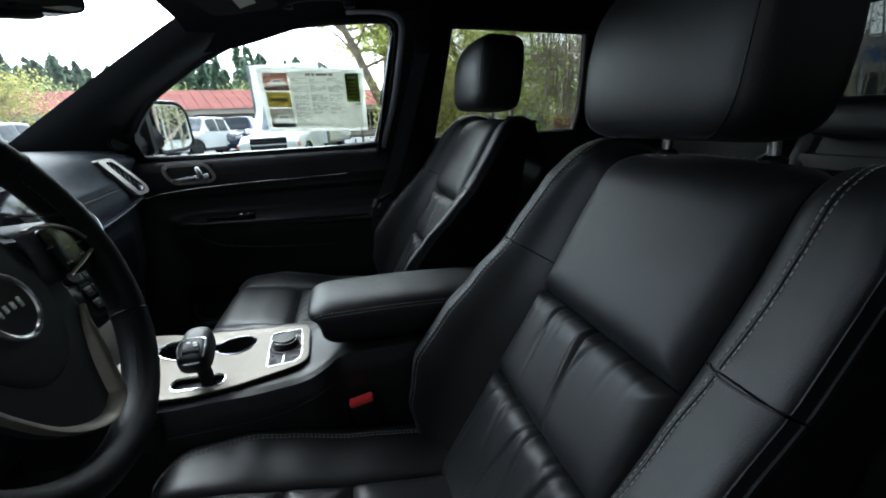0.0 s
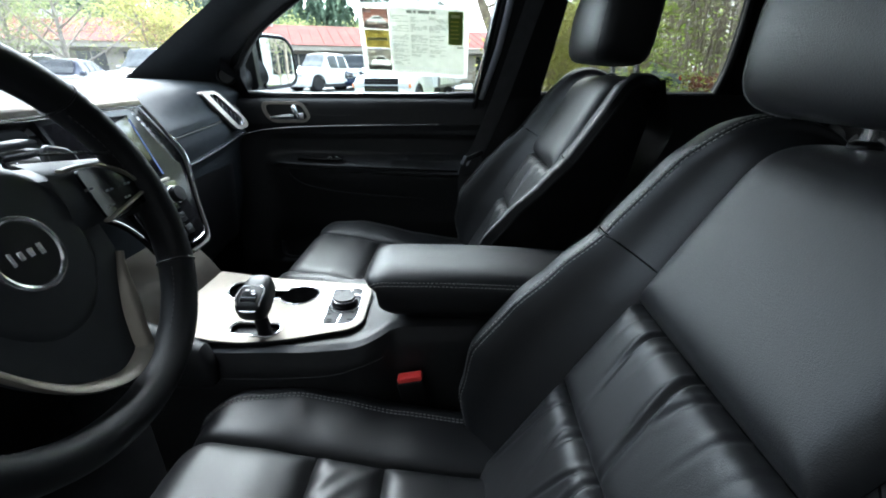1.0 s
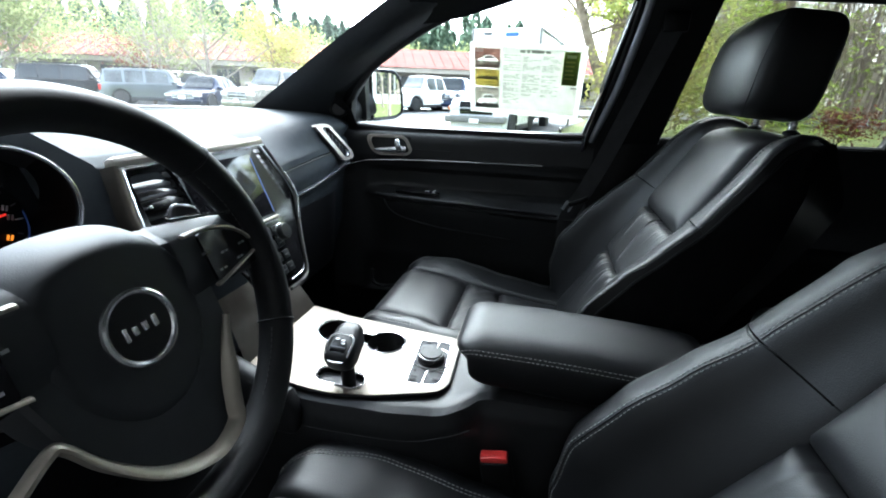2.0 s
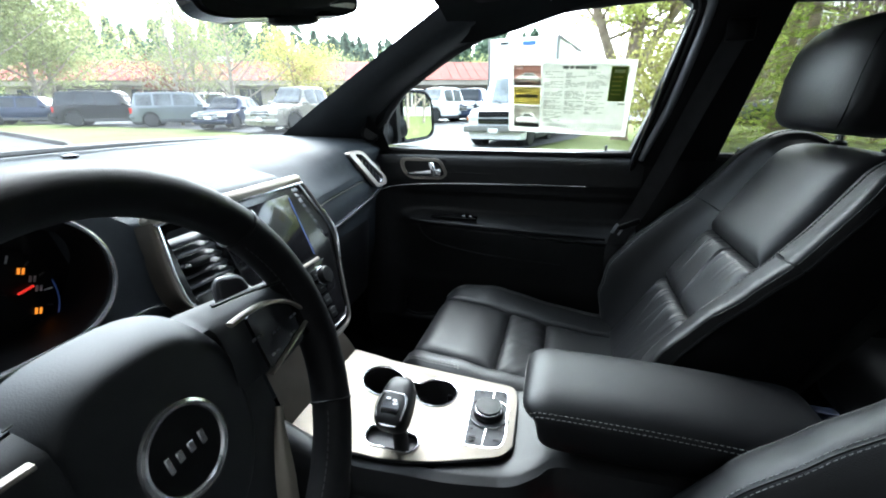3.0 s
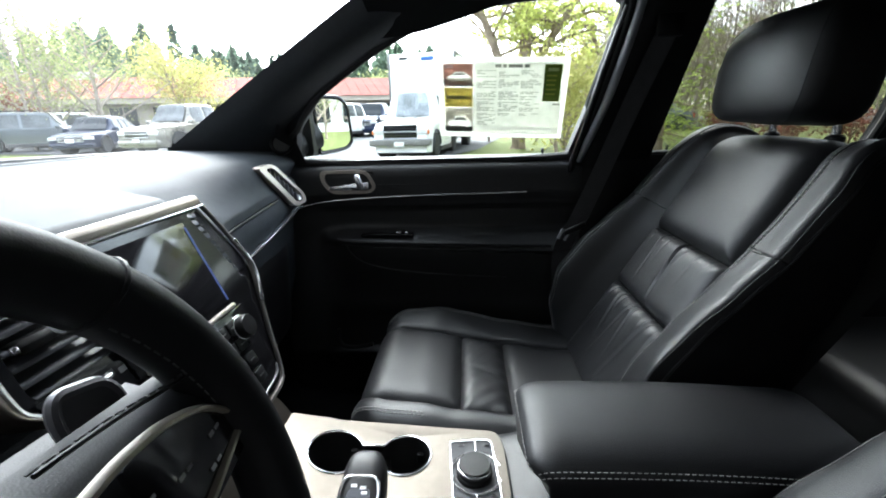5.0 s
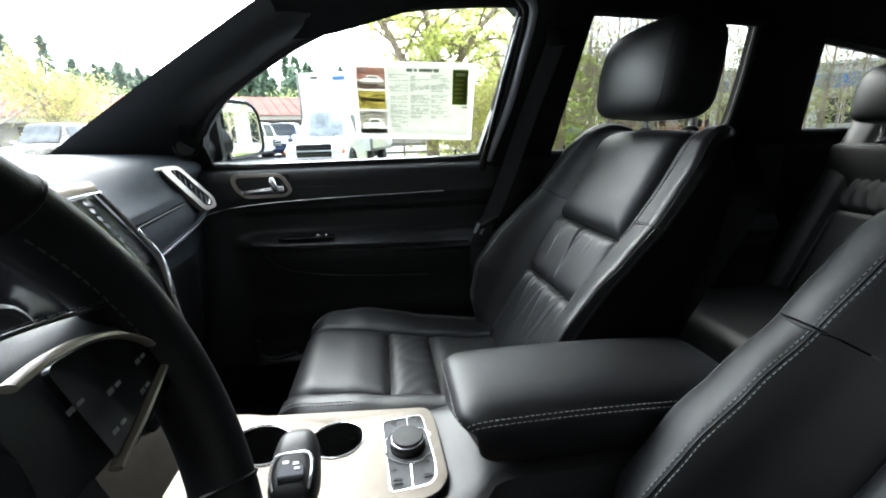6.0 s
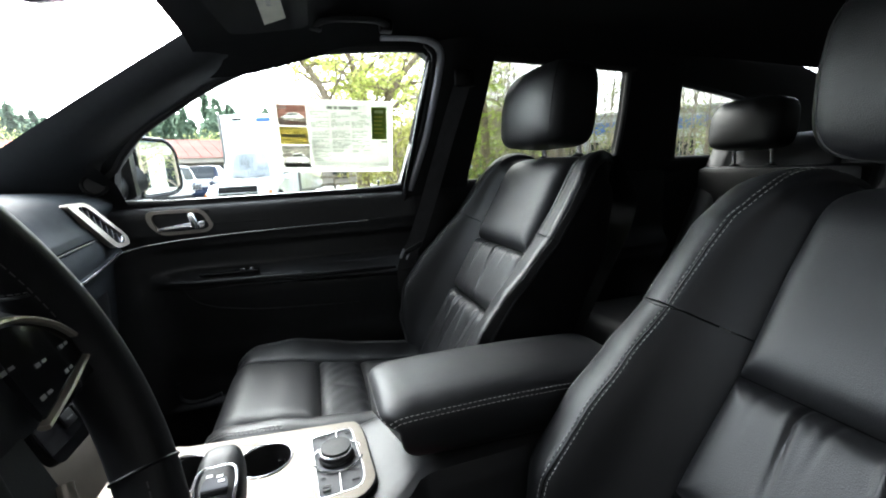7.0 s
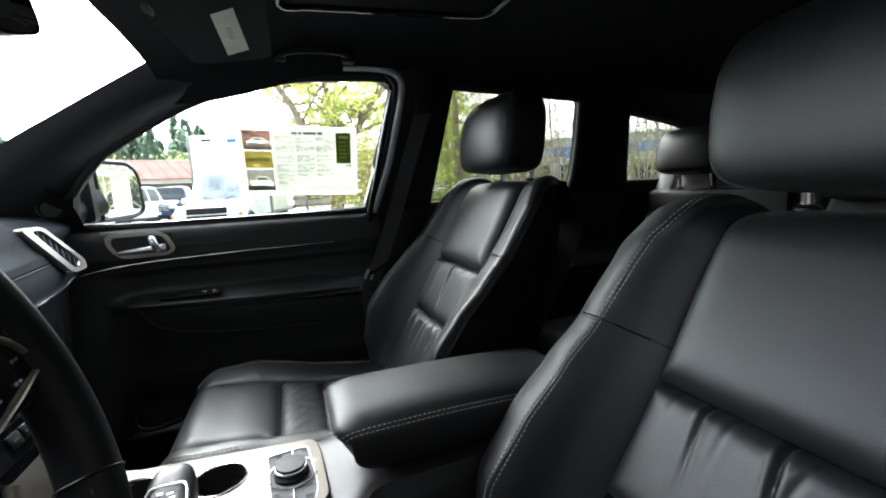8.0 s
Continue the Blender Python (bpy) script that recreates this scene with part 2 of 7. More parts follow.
def plate(outline, holes, place, thick, bevel=0.0):
    """A flat sheet with holes: 2D outline and hole loops, mapped by place(u, v, w) with w from 0 to thick."""
    bm = bmesh.new()
    loops = []
    for lp in [outline] + list(holes):
        vs = [bm.verts.new((p[0], p[1], 0)) for p in lp]
        es = [bm.edges.new((vs[i], vs[(i + 1) % len(vs)])) for i in range(len(vs))]
        loops.append((vs, es))
    bmesh.ops.triangle_fill(bm, use_beauty=True, use_dissolve=False, edges=[e for _, es in loops for e in es])
    ext = bmesh.ops.extrude_face_region(bm, geom=bm.faces[:])
    top = [v for v in ext["geom"] if isinstance(v, bmesh.types.BMVert)]
    for v in top:
        v.co.z = thick
    for v in bm.verts:
        v.co = Vector(place(v.co.x, v.co.y, v.co.z))
    return bm


def ss(a, b, x):
    """Smooth step from 0 at a to 1 at b."""
    t = max(0.0, min(1.0, (x - a) / (b - a)))
    return t * t * (3 - 2 * t)


def table(rows, x):
    """Linear look-up with smooth ends in (x, value) rows."""
    if x <= rows[0][0]:
        return rows[0][1]
    for (a, va), (b, vb) in zip(rows, rows[1:]):
        if x <= b:
            return va + (vb - va) * ss(a, b, x) * 0.5 + (vb - va) * (x - a) / (b - a) * 0.5
    return rows[-1][1]

# ---- cabin shell ----
SLOPE = 0.391


def side_y(z):
    """Half width of the window plane at a height."""
    return 0.705 - (z - 1.185) * SLOPE


FRONT_WIN = [(-0.61, 1.192), (-0.585, 1.275), (-0.525, 1.342), (-0.482, 1.373), (-0.352, 1.447), (-0.225, 1.498), (-0.096, 1.523),
             (0.041, 1.532), (0.150, 1.533), (0.178, 1.512), (0.137, 1.319), (0.102, 1.192)]
REAR_WIN = rounded([(0.300, 1.190), (0.304, 1.23), (0.345, 1.520), (0.806, 1.498), (0.832, 1.36), (0.842, 1.26), (0.835, 1.190)], [0.01, 0.01, 0.03, 0.012, 0.03, 0.03, 0.012], 3)
QUARTER = rounded([(1.085, 1.225), (1.013, 1.462), (1.26, 1.425), (1.42, 1.385), (1.50, 1.225)], 0.02, 3)
SIDE_OUT = [(-0.66, 1.186), (1.90, 1.186), (1.80, 1.45), (1.30, 1.56), (0.30, 1.578), (-0.10, 1.573), (-0.30, 1.535), (-0.45, 1.455), (-0.62, 1.35)]

roofside = thing("wall_right", "black trimmed window pillars of the car's side", "wall", (0.4, 0.62, 1.19), kind="structure")
part("pillar_trim", plate(SIDE_OUT, [FRONT_WIN, REAR_WIN, QUARTER], lambda u, v, w: (u, side_y(v) + w, v), 0.037), PLASTIC, roofside)
leftside = thing("wall_left", "black trimmed window pillars around the open driver's doorway", "wall", (0.4, -0.62, 1.19), kind="structure")
part("pillar_trim", plate([(0.225, 1.186), (1.90, 1.186), (1.80, 1.45), (1.30, 1.56), (0.32, 1.578), (0.26, 1.575)], [REAR_WIN, QUARTER],
                          lambda u, v, w: (u, -side_y(v) - w, v), 0.037), PLASTIC, leftside)
for side, holder in ((1, roofside), (-1, leftside)):
    # rolled rubber and painted lips round each opening
    for lp, nm in ((FRONT_WIN, "seal"), (REAR_WIN, "seal"), (QUARTER, "seal")):
        if side < 0 and lp is FRONT_WIN:
            continue
        part(nm, tube([(p[0], side * (side_y(p[1]) + 0.006), p[1]) for p in smooth_path([(q[0], q[1], 0) for q in lp], 3, True)], 0.009, 8, True), RUBBER, holder)

# panes
GLASS = []
for side, nm in ((1, "right"), (-1, "left")):
    for k, (lp, mat, what) in enumerate(((FRONT_WIN, CLEAR, "clear front side window glass, closed"), (REAR_WIN, TINTED, "tinted rear side window glass, closed"),
                                         (QUARTER, TINTED, "tinted fixed quarter window glass"))):
        if side < 0 and k == 0:
            continue
        ob = part("window_" + str(k + 1 if side > 0 else k + 3), plate(lp, [], lambda u, v, w: (u, side * (side_y(v) + 0.03 + w), v), 0.004), mat)
        tagged(ob, what, "window", kind="structure")
        GLASS.append(ob)


def ws_edge(t, side):
    """The windscreen's side edge from the dash (0) to the roof (1)."""
    return Vector((-0.925 + 0.570 * t, side * (0.615 - 0.115 * t), 1.222 + 0.318 * t + 0.004 * math.sin(math.pi * t)))


def ws_point(a, b):
    e = ws_edge(b, 1)
    y = (2 * a - 1)
    return Vector((e.x - (0.13 - 0.05 * b) * (1 - y * y), e.y * y, e.z + 0.012 * (1 - y * y)))


ob = part("window_6", grid(ws_point, 16, 8), SCREENGLASS)
tagged(ob, "clear windscreen glass above the dashboard", "windscreen", kind="structure")
GLASS.append(ob)

# A pillars
WIN_EDGE = [(-0.66, 1.185), (-0.60, 1.29), (-0.525, 1.345), (-0.482, 1.374), (-0.352, 1.449), (-0.225, 1.500), (-0.12, 1.522)]


def pillar_point(a, b, side):
    i = a * (len(WIN_EDGE) - 1)
    k = min(int(i), len(WIN_EDGE) - 2)
    f = i - k
    x, z = (WIN_EDGE[k][j] + (WIN_EDGE[k + 1][j] - WIN_EDGE[k][j]) * f for j in (0, 1))
    inner = Vector((x, side * (side_y(z) + 0.004), z))
    outer = ws_edge(-0.06 + 1.06 * a ** 0.9, side) + Vector((0, 0, -0.004))
    if b > 0.9:
        return outer + Vector((-0.012, side * 0.04, -0.025)) * (b - 0.9) * 10
    b = b / 0.9
    p = inner.lerp(outer, b)
    bulge = math.sin(math.pi * b) * 0.022
    return p + Vector((bulge * 0.6, -side * bulge, -bulge * 0.25))


for side, holder in ((1, roofside), (-1, leftside)):
    part("a_pillar_trim", grid(lambda a, b: pillar_point(a, b, side), 24, 20), PILLAR, holder)

# B pillar and belt ledges
part("b_pillar_trim", grid(lambda a, b: Vector((0.115 + 0.185 * b + 0.065 * a, 0.693 - 0.136 * a - 0.014 * math.sin(math.pi * b), 1.16 + 0.40 * a)), 10, 10), PLASTIC, roofside)
part("door_edge", tube([(0.108, 0.692, 1.15), (0.132, 0.668, 1.25), (0.155, 0.622, 1.38), (0.182, 0.575, 1.505)], (0.009), 10), GLOSSBLACK, roofside)
FRAME_LINE = [(0.128, 1.180), (0.152, 1.255), (0.172, 1.325), (0.190, 1.42), (0.201, 1.490), (0.200, 1.523), (0.178, 1.543), (0.130, 1.549), (0.05, 1.548)]
part("door_frame_edge", tube(smooth_path([(x, side_y(z) - 0.020, z) for x, z in FRAME_LINE], 5), lambda t: (0.0095 - 0.006 * ss(0.72, 0.9, t), 0.0095), 14), SILVERTRIM, roofside, "grey rolled edge of the door frame")
part("frame_seal", tube(smooth_path([(x - 0.018, side_y(z) - 0.012, z - 0.004) for x, z in FRAME_LINE[:7]], 5), 0.005, 10), RUBBER, roofside)

# headliner
def head_point(a, b):
    x = -0.345 + 2.05 * a
    y = (2 * b - 1)
    half = 0.575
    z = 1.548 + 0.075 * ss(-0.345, 0.05, x) - 0.05 * ss(0.9, 1.75, x) - 0.055 * abs(y) ** 5 - 0.012 * y * y
    if abs(y) > 0.86:
        z -= 0.02 * (abs(y) - 0.86) / 0.14
    return Vector((x + 0.03 * (1 - y * y) * (1 - a) * -1, half * y * (1 - 0.10 * ss(0.8, 1.7, x)), z))


ob = part("ceiling", merge(grid(head_point, 40, 24), moved(grid(lambda a, b: head_point(a, b) + Vector((0, 0, 0.05)), 20, 12), Matrix.Identity(4))), FABRIC)
tagged(ob, "black cloth headliner of the car roof", "ceiling", kind="structure")

# floor, firewall, sills, tail
ob = part("floor", grid(lambda a, b: Vector((-1.0 + 2.8 * a, -0.78 + 1.56 * b, 0.46 + 0.10 * math.exp(-((b - 0.5) / 0.12) ** 2) + 0.12 * ss(0.22, 0.02, a))), 24, 24), CARPET)
tagged(ob, "black carpeted cabin floor", "floor", kind="structure")
ob = part("wall_front", grid(lambda a, b: Vector((-1.0 - 0.05 * b, -0.80 + 1.6 * a, 0.45 + 0.73 * b)), 6, 6), CARPET)
tagged(ob, "dark firewall behind the dashboard", "wall", kind="structure")
tail = thing("wall_back", "black tailgate lining with a rear window", "wall", (1.8, 0, 0.5), kind="structure")
part("tailgate_panel", plate(rounded([(-0.78, 0.5), (0.78, 0.5), (0.68, 1.2), (0.52, 1.60), (-0.52, 1.60), (-0.68, 1.2)], 0.05, 3),
                             [rounded([(-0.58, 1.20), (0.58, 1.20), (0.47, 1.53), (-0.47, 1.53)], 0.05, 3)],
                             lambda u, v, w: (1.86 - 0.28 * ss(1.1, 1.6, v) * (v - 1.1) / 0.5 + w, u, v), 0.05), PLASTIC, tail)
ob = part("window_7", plate(rounded([(-0.58, 1.20), (0.58, 1.20), (0.47, 1.53), (-0.47, 1.53)], 0.05, 3), [],
                            lambda u, v, w: (1.885 - 0.28 * ss(1.1, 1.6, v) * (v - 1.1) / 0.5 + w, u, v), 0.004), DEEPTINT)
tagged(ob, "tinted rear window glass in the tailgate", "window", kind="structure")
GLASS.append(ob)
for g in GLASS:
    g.visible_shadow = g.data.materials[0] in (TINTED, DEEPTINT)

# ---- front passenger door ----
def door_y(x, z):
    """Inner face of the door trim."""
    y = table([(0.50, 0.690), (0.60, 0.672), (0.66, 0.655), (0.80, 0.668), (0.93, 0.682), (1.00, 0.690), (1.08, 0.688), (1.105, 0.682), (1.15, 0.6835), (1.160, 0.6855), (1.168, 0.689), (1.175, 0.695), (1.179, 0.701), (1.182, 0.709)], z)
    arm = ss(-0.57, -0.44, x)
    crest = math.exp(-((z - (0.982 - 0.024 * ss(-0.5, 0.1, x))) / 0.020) ** 2) * 0.055
    under = ss(0.80, 0.968, z) * ss(0.998, 0.968, z) * 0.035
    y -= arm * max(crest, under)
    y += 0.010 * ss(0.998, 1.012, z) * ss(1.075, 1.055, z) * ss(-0.56, -0.50, x)
    pocket = ss(-0.56, -0.53, x) * ss(0.64, 0.66, z) * ss(0.80, 0.70, z)
    y += 0.02 * pocket
    y -= 0.028 * ss(-0.50, -0.66, x) * ss(1.12, 1.0, z)
    return y


def front_door(parent):
    part("door_panel", grid(lambda a, b: Vector((-0.66 + 0.80 * a, door_y(-0.66 + 0.80 * a, 0.50 + 0.682 * b), 0.50 + 0.682 * b)), 64, 170), VINYL, parent)
    part("outer_skin", grid(lambda a, b: Vector((-0.66 + 0.80 * a, 0.86 + 0.04 * math.sin(math.pi * b) - 0.12 * b, 0.42 + 0.77 * b)), 6, 8), PAINT, parent, "dark painted outer door skin")
    part("door_bottom", box(-0.66, 0.14, 0.690, 0.85, 0.42, 0.505, 0.006), PLASTIC, parent)
    part("door_edge", box(-0.672, -0.661, 0.660, 0.86, 0.42, 1.185, 0.003), PLASTIC, parent)
    part("belt_ledge", grid(lambda a, b: Vector((-0.64 + 0.77 * a, 0.709 + 0.074 * b, 1.182 + 0.010 * math.sin(math.pi * b / 2))), 20, 8), VINYL, parent)
    # chrome strip
    pts = [(-0.603, 0.655, 1.074), (-0.585, 0.668, 1.079), (-0.54, 0.674, 1.087), (-0.45, 0.677, 1.094), (-0.30, 0.679, 1.099), (-0.15, 0.680, 1.101), (0.0, 0.681, 1.103)]
    part("chrome_strip", tube(smooth_path(pts, 6), lambda t: (0.0022, 0.0022), 8), CHROME, parent, "thin bright chrome strip")
    part("upper_seam", tube(smooth_path([(-0.40, 0.682, 1.128), (-0.34, 0.682, 1.128), (-0.26, 0.683, 1.127)], 4), 0.0014, 6), PLASTIC, parent)
    # handle
    o = rounded([(-0.544, 1.168), (-0.416, 1.168), (-0.395, 1.124), (-0.412, 1.109), (-0.512, 1.108), (-0.538, 1.132)], [0.018, 0.022, 0.016, 0.012, 0.018, 0.018], 5)
    inner = rounded([(-0.534, 1.161), (-0.421, 1.161), (-0.404, 1.124), (-0.415, 1.116), (-0.508, 1.115), (-0.529, 1.134)], [0.014, 0.017, 0.011, 0.009, 0.014, 0.014], 5)
    part("handle_bezel", plate(o, [inner], lambda u, v, w: (u, 0.676 + w, v), 0.012), BEZEL, parent, "champagne satin handle surround")
    part("bezel_rim", tube([(p[0], 0.677, p[1]) for p in o], 0.0018, 6, True), BEZEL, parent)
    part("handle_cup", grid(lambda a, b: Vector((-0.536 + 0.134 * a, 0.684 + 0.022 * math.sin(math.pi * a) * math.sin(math.pi * b), 1.110 + 0.054 * b)), 12, 8), PLASTIC, parent)
    part("door_handle", tube(smooth_path([(-0.520, 0.678, 1.122), (-0.49, 0.671, 1.124), (-0.45, 0.668, 1.126), (-0.415, 0.674, 1.127)], 4), lambda t: (0.005, 0.005 + 0.006 * t), 12), CHROME, parent, "chrome inside door handle")
    part("lock_lever", merge(tube(smooth_path([(-0.434, 0.672, 1.124), (-0.437, 0.667, 1.136), (-0.441, 0.668, 1.148), (-0.443, 0.672, 1.153)], 3), lambda t: 0.010 - 0.002 * t, 12)), CHROME, parent)
    # armrest seam and switch plate
    part("armrest_trim", tube(smooth_path([(-0.502, 0.640, 0.991), (-0.44, 0.630, 0.988), (-0.30, 0.629, 0.983), (-0.12, 0.632, 0.976), (0.06, 0.640, 0.968)], 5), 0.0048, 8), LEATHER, parent)
    sw = part("switch_plate", box(-0.44, -0.30, 0.646, 0.668, 0.997, 1.003, 0.002), GLOSSBLACK, parent)
    part("window_switch", box(-0.345, -0.333, 0.648, 0.660, 1.0035, 1.009, 0.0015), CHROME, sw)
    part("window_switch", box(-0.322, -0.312, 0.648, 0.660, 1.0035, 1.009, 0.0015), CHROME, sw)
    part("armrest_stitching", tube(smooth_path([(-0.49, 0.6345, 0.978), (-0.30, 0.624, 0.970), (-0.12, 0.627, 0.963), (0.04, 0.635, 0.955)], 6), 0.0007, 5), DARKTHREAD, parent)
    part("pocket_rim", tube(smooth_path([(-0.530, 0.655, 0.72), (-0.528, 0.648, 0.688), (-0.515, 0.644, 0.672), (-0.48, 0.642, 0.668), (-0.43, 0.643, 0.678)], 5), 0.006, 8), LEATHER, parent)
    part("pocket_seam", tube(smooth_path([(x, door_y(x, z) - 0.001, z) for x, z in ((-0.484, 0.972), (-0.466, 0.942), (-0.418, 0.914), (-0.313, 0.892), (-0.177, 0.880), (-0.05, 0.872))], 5), 0.0028, 8), LEATHER, parent)
    part("lock_pin", lathe([(0.0075, 0), (0.0075, 0.002), (0.0032, 0.003), (0.0032, 0.014), (0.0042, 0.016), (0.0042, 0.019), (0.001, 0.0205)], 12, (0.043, 0.722, 1.191)), GLOSSBLACK, parent)
    part("tweeter_panel", grid(lambda a, b: Vector((-0.68 + 0.10 * a, 0.694 - (0.10 * b) * SLOPE * 1.1 - 0.010 * math.sin(math.pi * a), 1.185 + (0.035 + 0.085 * (1 - a)) * b * 1.5)), 10, 10), PLASTIC, parent)
    part("tweeter", lathe([(0.028, 0), (0.028, 0.006), (0.023, 0.009), (0.020, 0.006), (0.0, 0.007)], 24, (-0.628, 0.664, 1.240), (0.25, -1, 0.35)), PLASTIC, parent)


door = thing("door_1", "closed front passenger door with black trim and chrome strip", "car door", (-0.25, 0.75, 0.45), kind="structure")
front_door(door)
for side, nm in ((1, "door_2"), (-1, "door_3")):
    rd = thing(nm, "closed rear door with black vinyl trim", "car door", (0.65, side * 0.75, 0.45), kind="structure")
    part("door_panel", grid(lambda a, b: Vector((0.31 + 0.75 * a, side * (0.700 - 0.03 * math.exp(-((b - 0.62) / 0.05) ** 2) * ss(0.05, 0.2, a)), 0.50 + 0.69 * b)), 20, 40), VINYL, rd)
    part("outer_skin", grid(lambda a, b: Vector((0.31 + 0.75 * a, side * (0.86 + 0.04 * math.sin(math.pi * b) - 0.12 * b), 0.42 + 0.77 * b)), 6, 8), PAINT, rd)
    part("belt_ledge", grid(lambda a, b: Vector((0.29 + 0.76 * a, side * (0.697 + 0.085 * b), 1.189 + 0.004 * math.sin(math.pi * b))), 12, 4), VINYL, rd)
    part("lock_pin", lathe([(0.0075, 0), (0.0032, 0.003), (0.0032, 0.014), (0.0042, 0.019), (0.001, 0.0205)], 12, (0.36, side * 0.722, 1.191)), GLOSSBLACK, rd)
    part("quarter_panel", grid(lambda a, b: Vector((1.06 + 0.80 * a, side * (0.71 - 0.02 * a), 0.50 + 0.70 * b)), 8, 8), PLASTIC, roofside if side > 0 else leftside)
    part("sill", box(-0.75, 1.1, min(side * 0.70, side * 0.86), max(side * 0.70, side * 0.86), 0.38, 0.48, 0.02), PAINT, roofside if side > 0 else leftside)
part("kick_panel", grid(lambda a, b: Vector((-1.05 + 0.42 * a, 0.695 - 0.02 * b, 0.45 + 0.76 * b)), 6, 6), PLASTIC, roofside)
part("kick_panel", grid(lambda a, b: Vector((-1.05 + 0.42 * a, -0.695 + 0.02 * b, 0.45 + 0.76 * b)), 6, 6), PLASTIC, leftside)
part("b_pillar_lower", grid(lambda a, b: Vector((0.13 + 0.19 * a, 0.693 - 0.02 * math.sin(math.pi * a), 0.48 + 0.70 * b)), 6, 6), PLASTIC, roofside)
part("b_pillar_lower", grid(lambda a, b: Vector((0.22 + 0.10 * a, -0.693 + 0.02 * math.sin(math.pi * a), 0.48 + 0.70 * b)), 6, 6), PLASTIC, leftside)

# ---- seats ----
BV, BW = Vector((0.5, 0, 0.866)), Vector((-0.866, 0, 0.5))
BO = Vector((0.263, 0.37, 1.053))
ARC = 0.058


def back_point(u, s, h):
    """A point on the backrest: u across, s up along it, h off its face."""
    if s <= 0.185:
        v, w, n = s, 0.0, BW
    else:
        a = (s - 0.185) / ARC
        v, w = 0.185 + ARC * math.sin(a), -ARC * (1 - math.cos(a))
        n = BW * math.cos(a) + BV * math.sin(a)
    return BO + BV * v + BW * w + Vector((0, u, 0)) + n * h


def pad_half(s):
    return table([(-0.36, 0.15), (-0.148, 0.145), (0.0, 0.138), (0.12, 0.140), (0.21, 0.136), (0.29, 0.120)], s)


def bolster_rise(s):
    return table([(-0.42, -0.01), (-0.36, 0.022), (-0.285, 0.075), (-0.208, 0.100), (-0.122, 0.090), (-0.04, 0.070), (0.04, 0.047), (0.15, 0.036), (0.207, 0.026), (0.29, 0.016)], s)


def pillow(d, r=0.012):
    return 1 - math.exp(-max(0.0, d) / r)


def folds(u, d, rows):
    """Creases that start at a seam (d = 0) and fade: place, slant, depth, width, length."""
    h = 0.0
    for c, slant, depth, width, length in rows:
        x = u - c - slant * d
        k = math.exp(-(d / length) ** 1.5)
        h += depth * k * (-math.exp(-(x / width) ** 2) + 0.55 * math.exp(-((x - 1.7 * width) / (1.3 * width)) ** 2) + 0.35 * math.exp(-((x + 1.9 * width) / (1.4 * width)) ** 2))
    return h


MID_FOLDS = [(0.100, 0.05, 0.0014, 0.0040, 0.030), (0.066, -0.06, 0.0040, 0.0032, 0.062), (0.038, 0.05, 0.0018, 0.0036, 0.034), (-0.008, -0.10, 0.0056, 0.0036, 0.098),
             (-0.034, 0.22, 0.0026, 0.0036, 0.050), (-0.074, 0.12, 0.0022, 0.0034, 0.036), (-0.104, 0.10, 0.0014, 0.0036, 0.026)]
LOW_FOLDS = [(-0.112 + 0.031 * k + 0.009 * math.sin(k * 2.7), 0.20 * math.sin(k * 1.9), 0.0030 + 0.0016 * math.sin(k * 3.1), 0.0040 + 0.0010 * math.sin(k * 1.3), 0.070 + 0.045 * math.sin(k * 2.1)) for k in range(8)]


def wrinkle_mid(u, s):
    return folds(u, max(0.0, -s), MID_FOLDS) * ss(-0.147, -0.130, s) + 0.0010 * math.sin(u * 85 + 1.3 + 2 * math.sin(u * 31)) * math.exp(-(s + 0.148) / 0.020)


def wrinkle_low(u, s):
    return folds(u, max(0.0, -0.148 - s), LOW_FOLDS) + 0.0012 * math.sin(u * 170 + 3 * math.sin(u * 47)) * math.exp(-(-0.148 - s) / 0.018)


def pad(s0, s1, extra, puff, r):
    def fn(a, b):
        s = s0 + (s1 - s0) * b
        hw = pad_half(s)
        u = hw * (2 * a - 1)
        d = min(hw - abs(u), s - s0, max(0.0, s1 - s) if s1 < 0.2 else 1.0)
        h = puff * pillow(d, r) * (1 - 0.6 * ss(0.17, 0.25, s)) - 0.010 + 0.004 * math.cos(u / 0.15 * 1.5)
        return back_point(u, s, h + (extra(u, s) if extra else 0))
    return grid(fn, 170, 64)


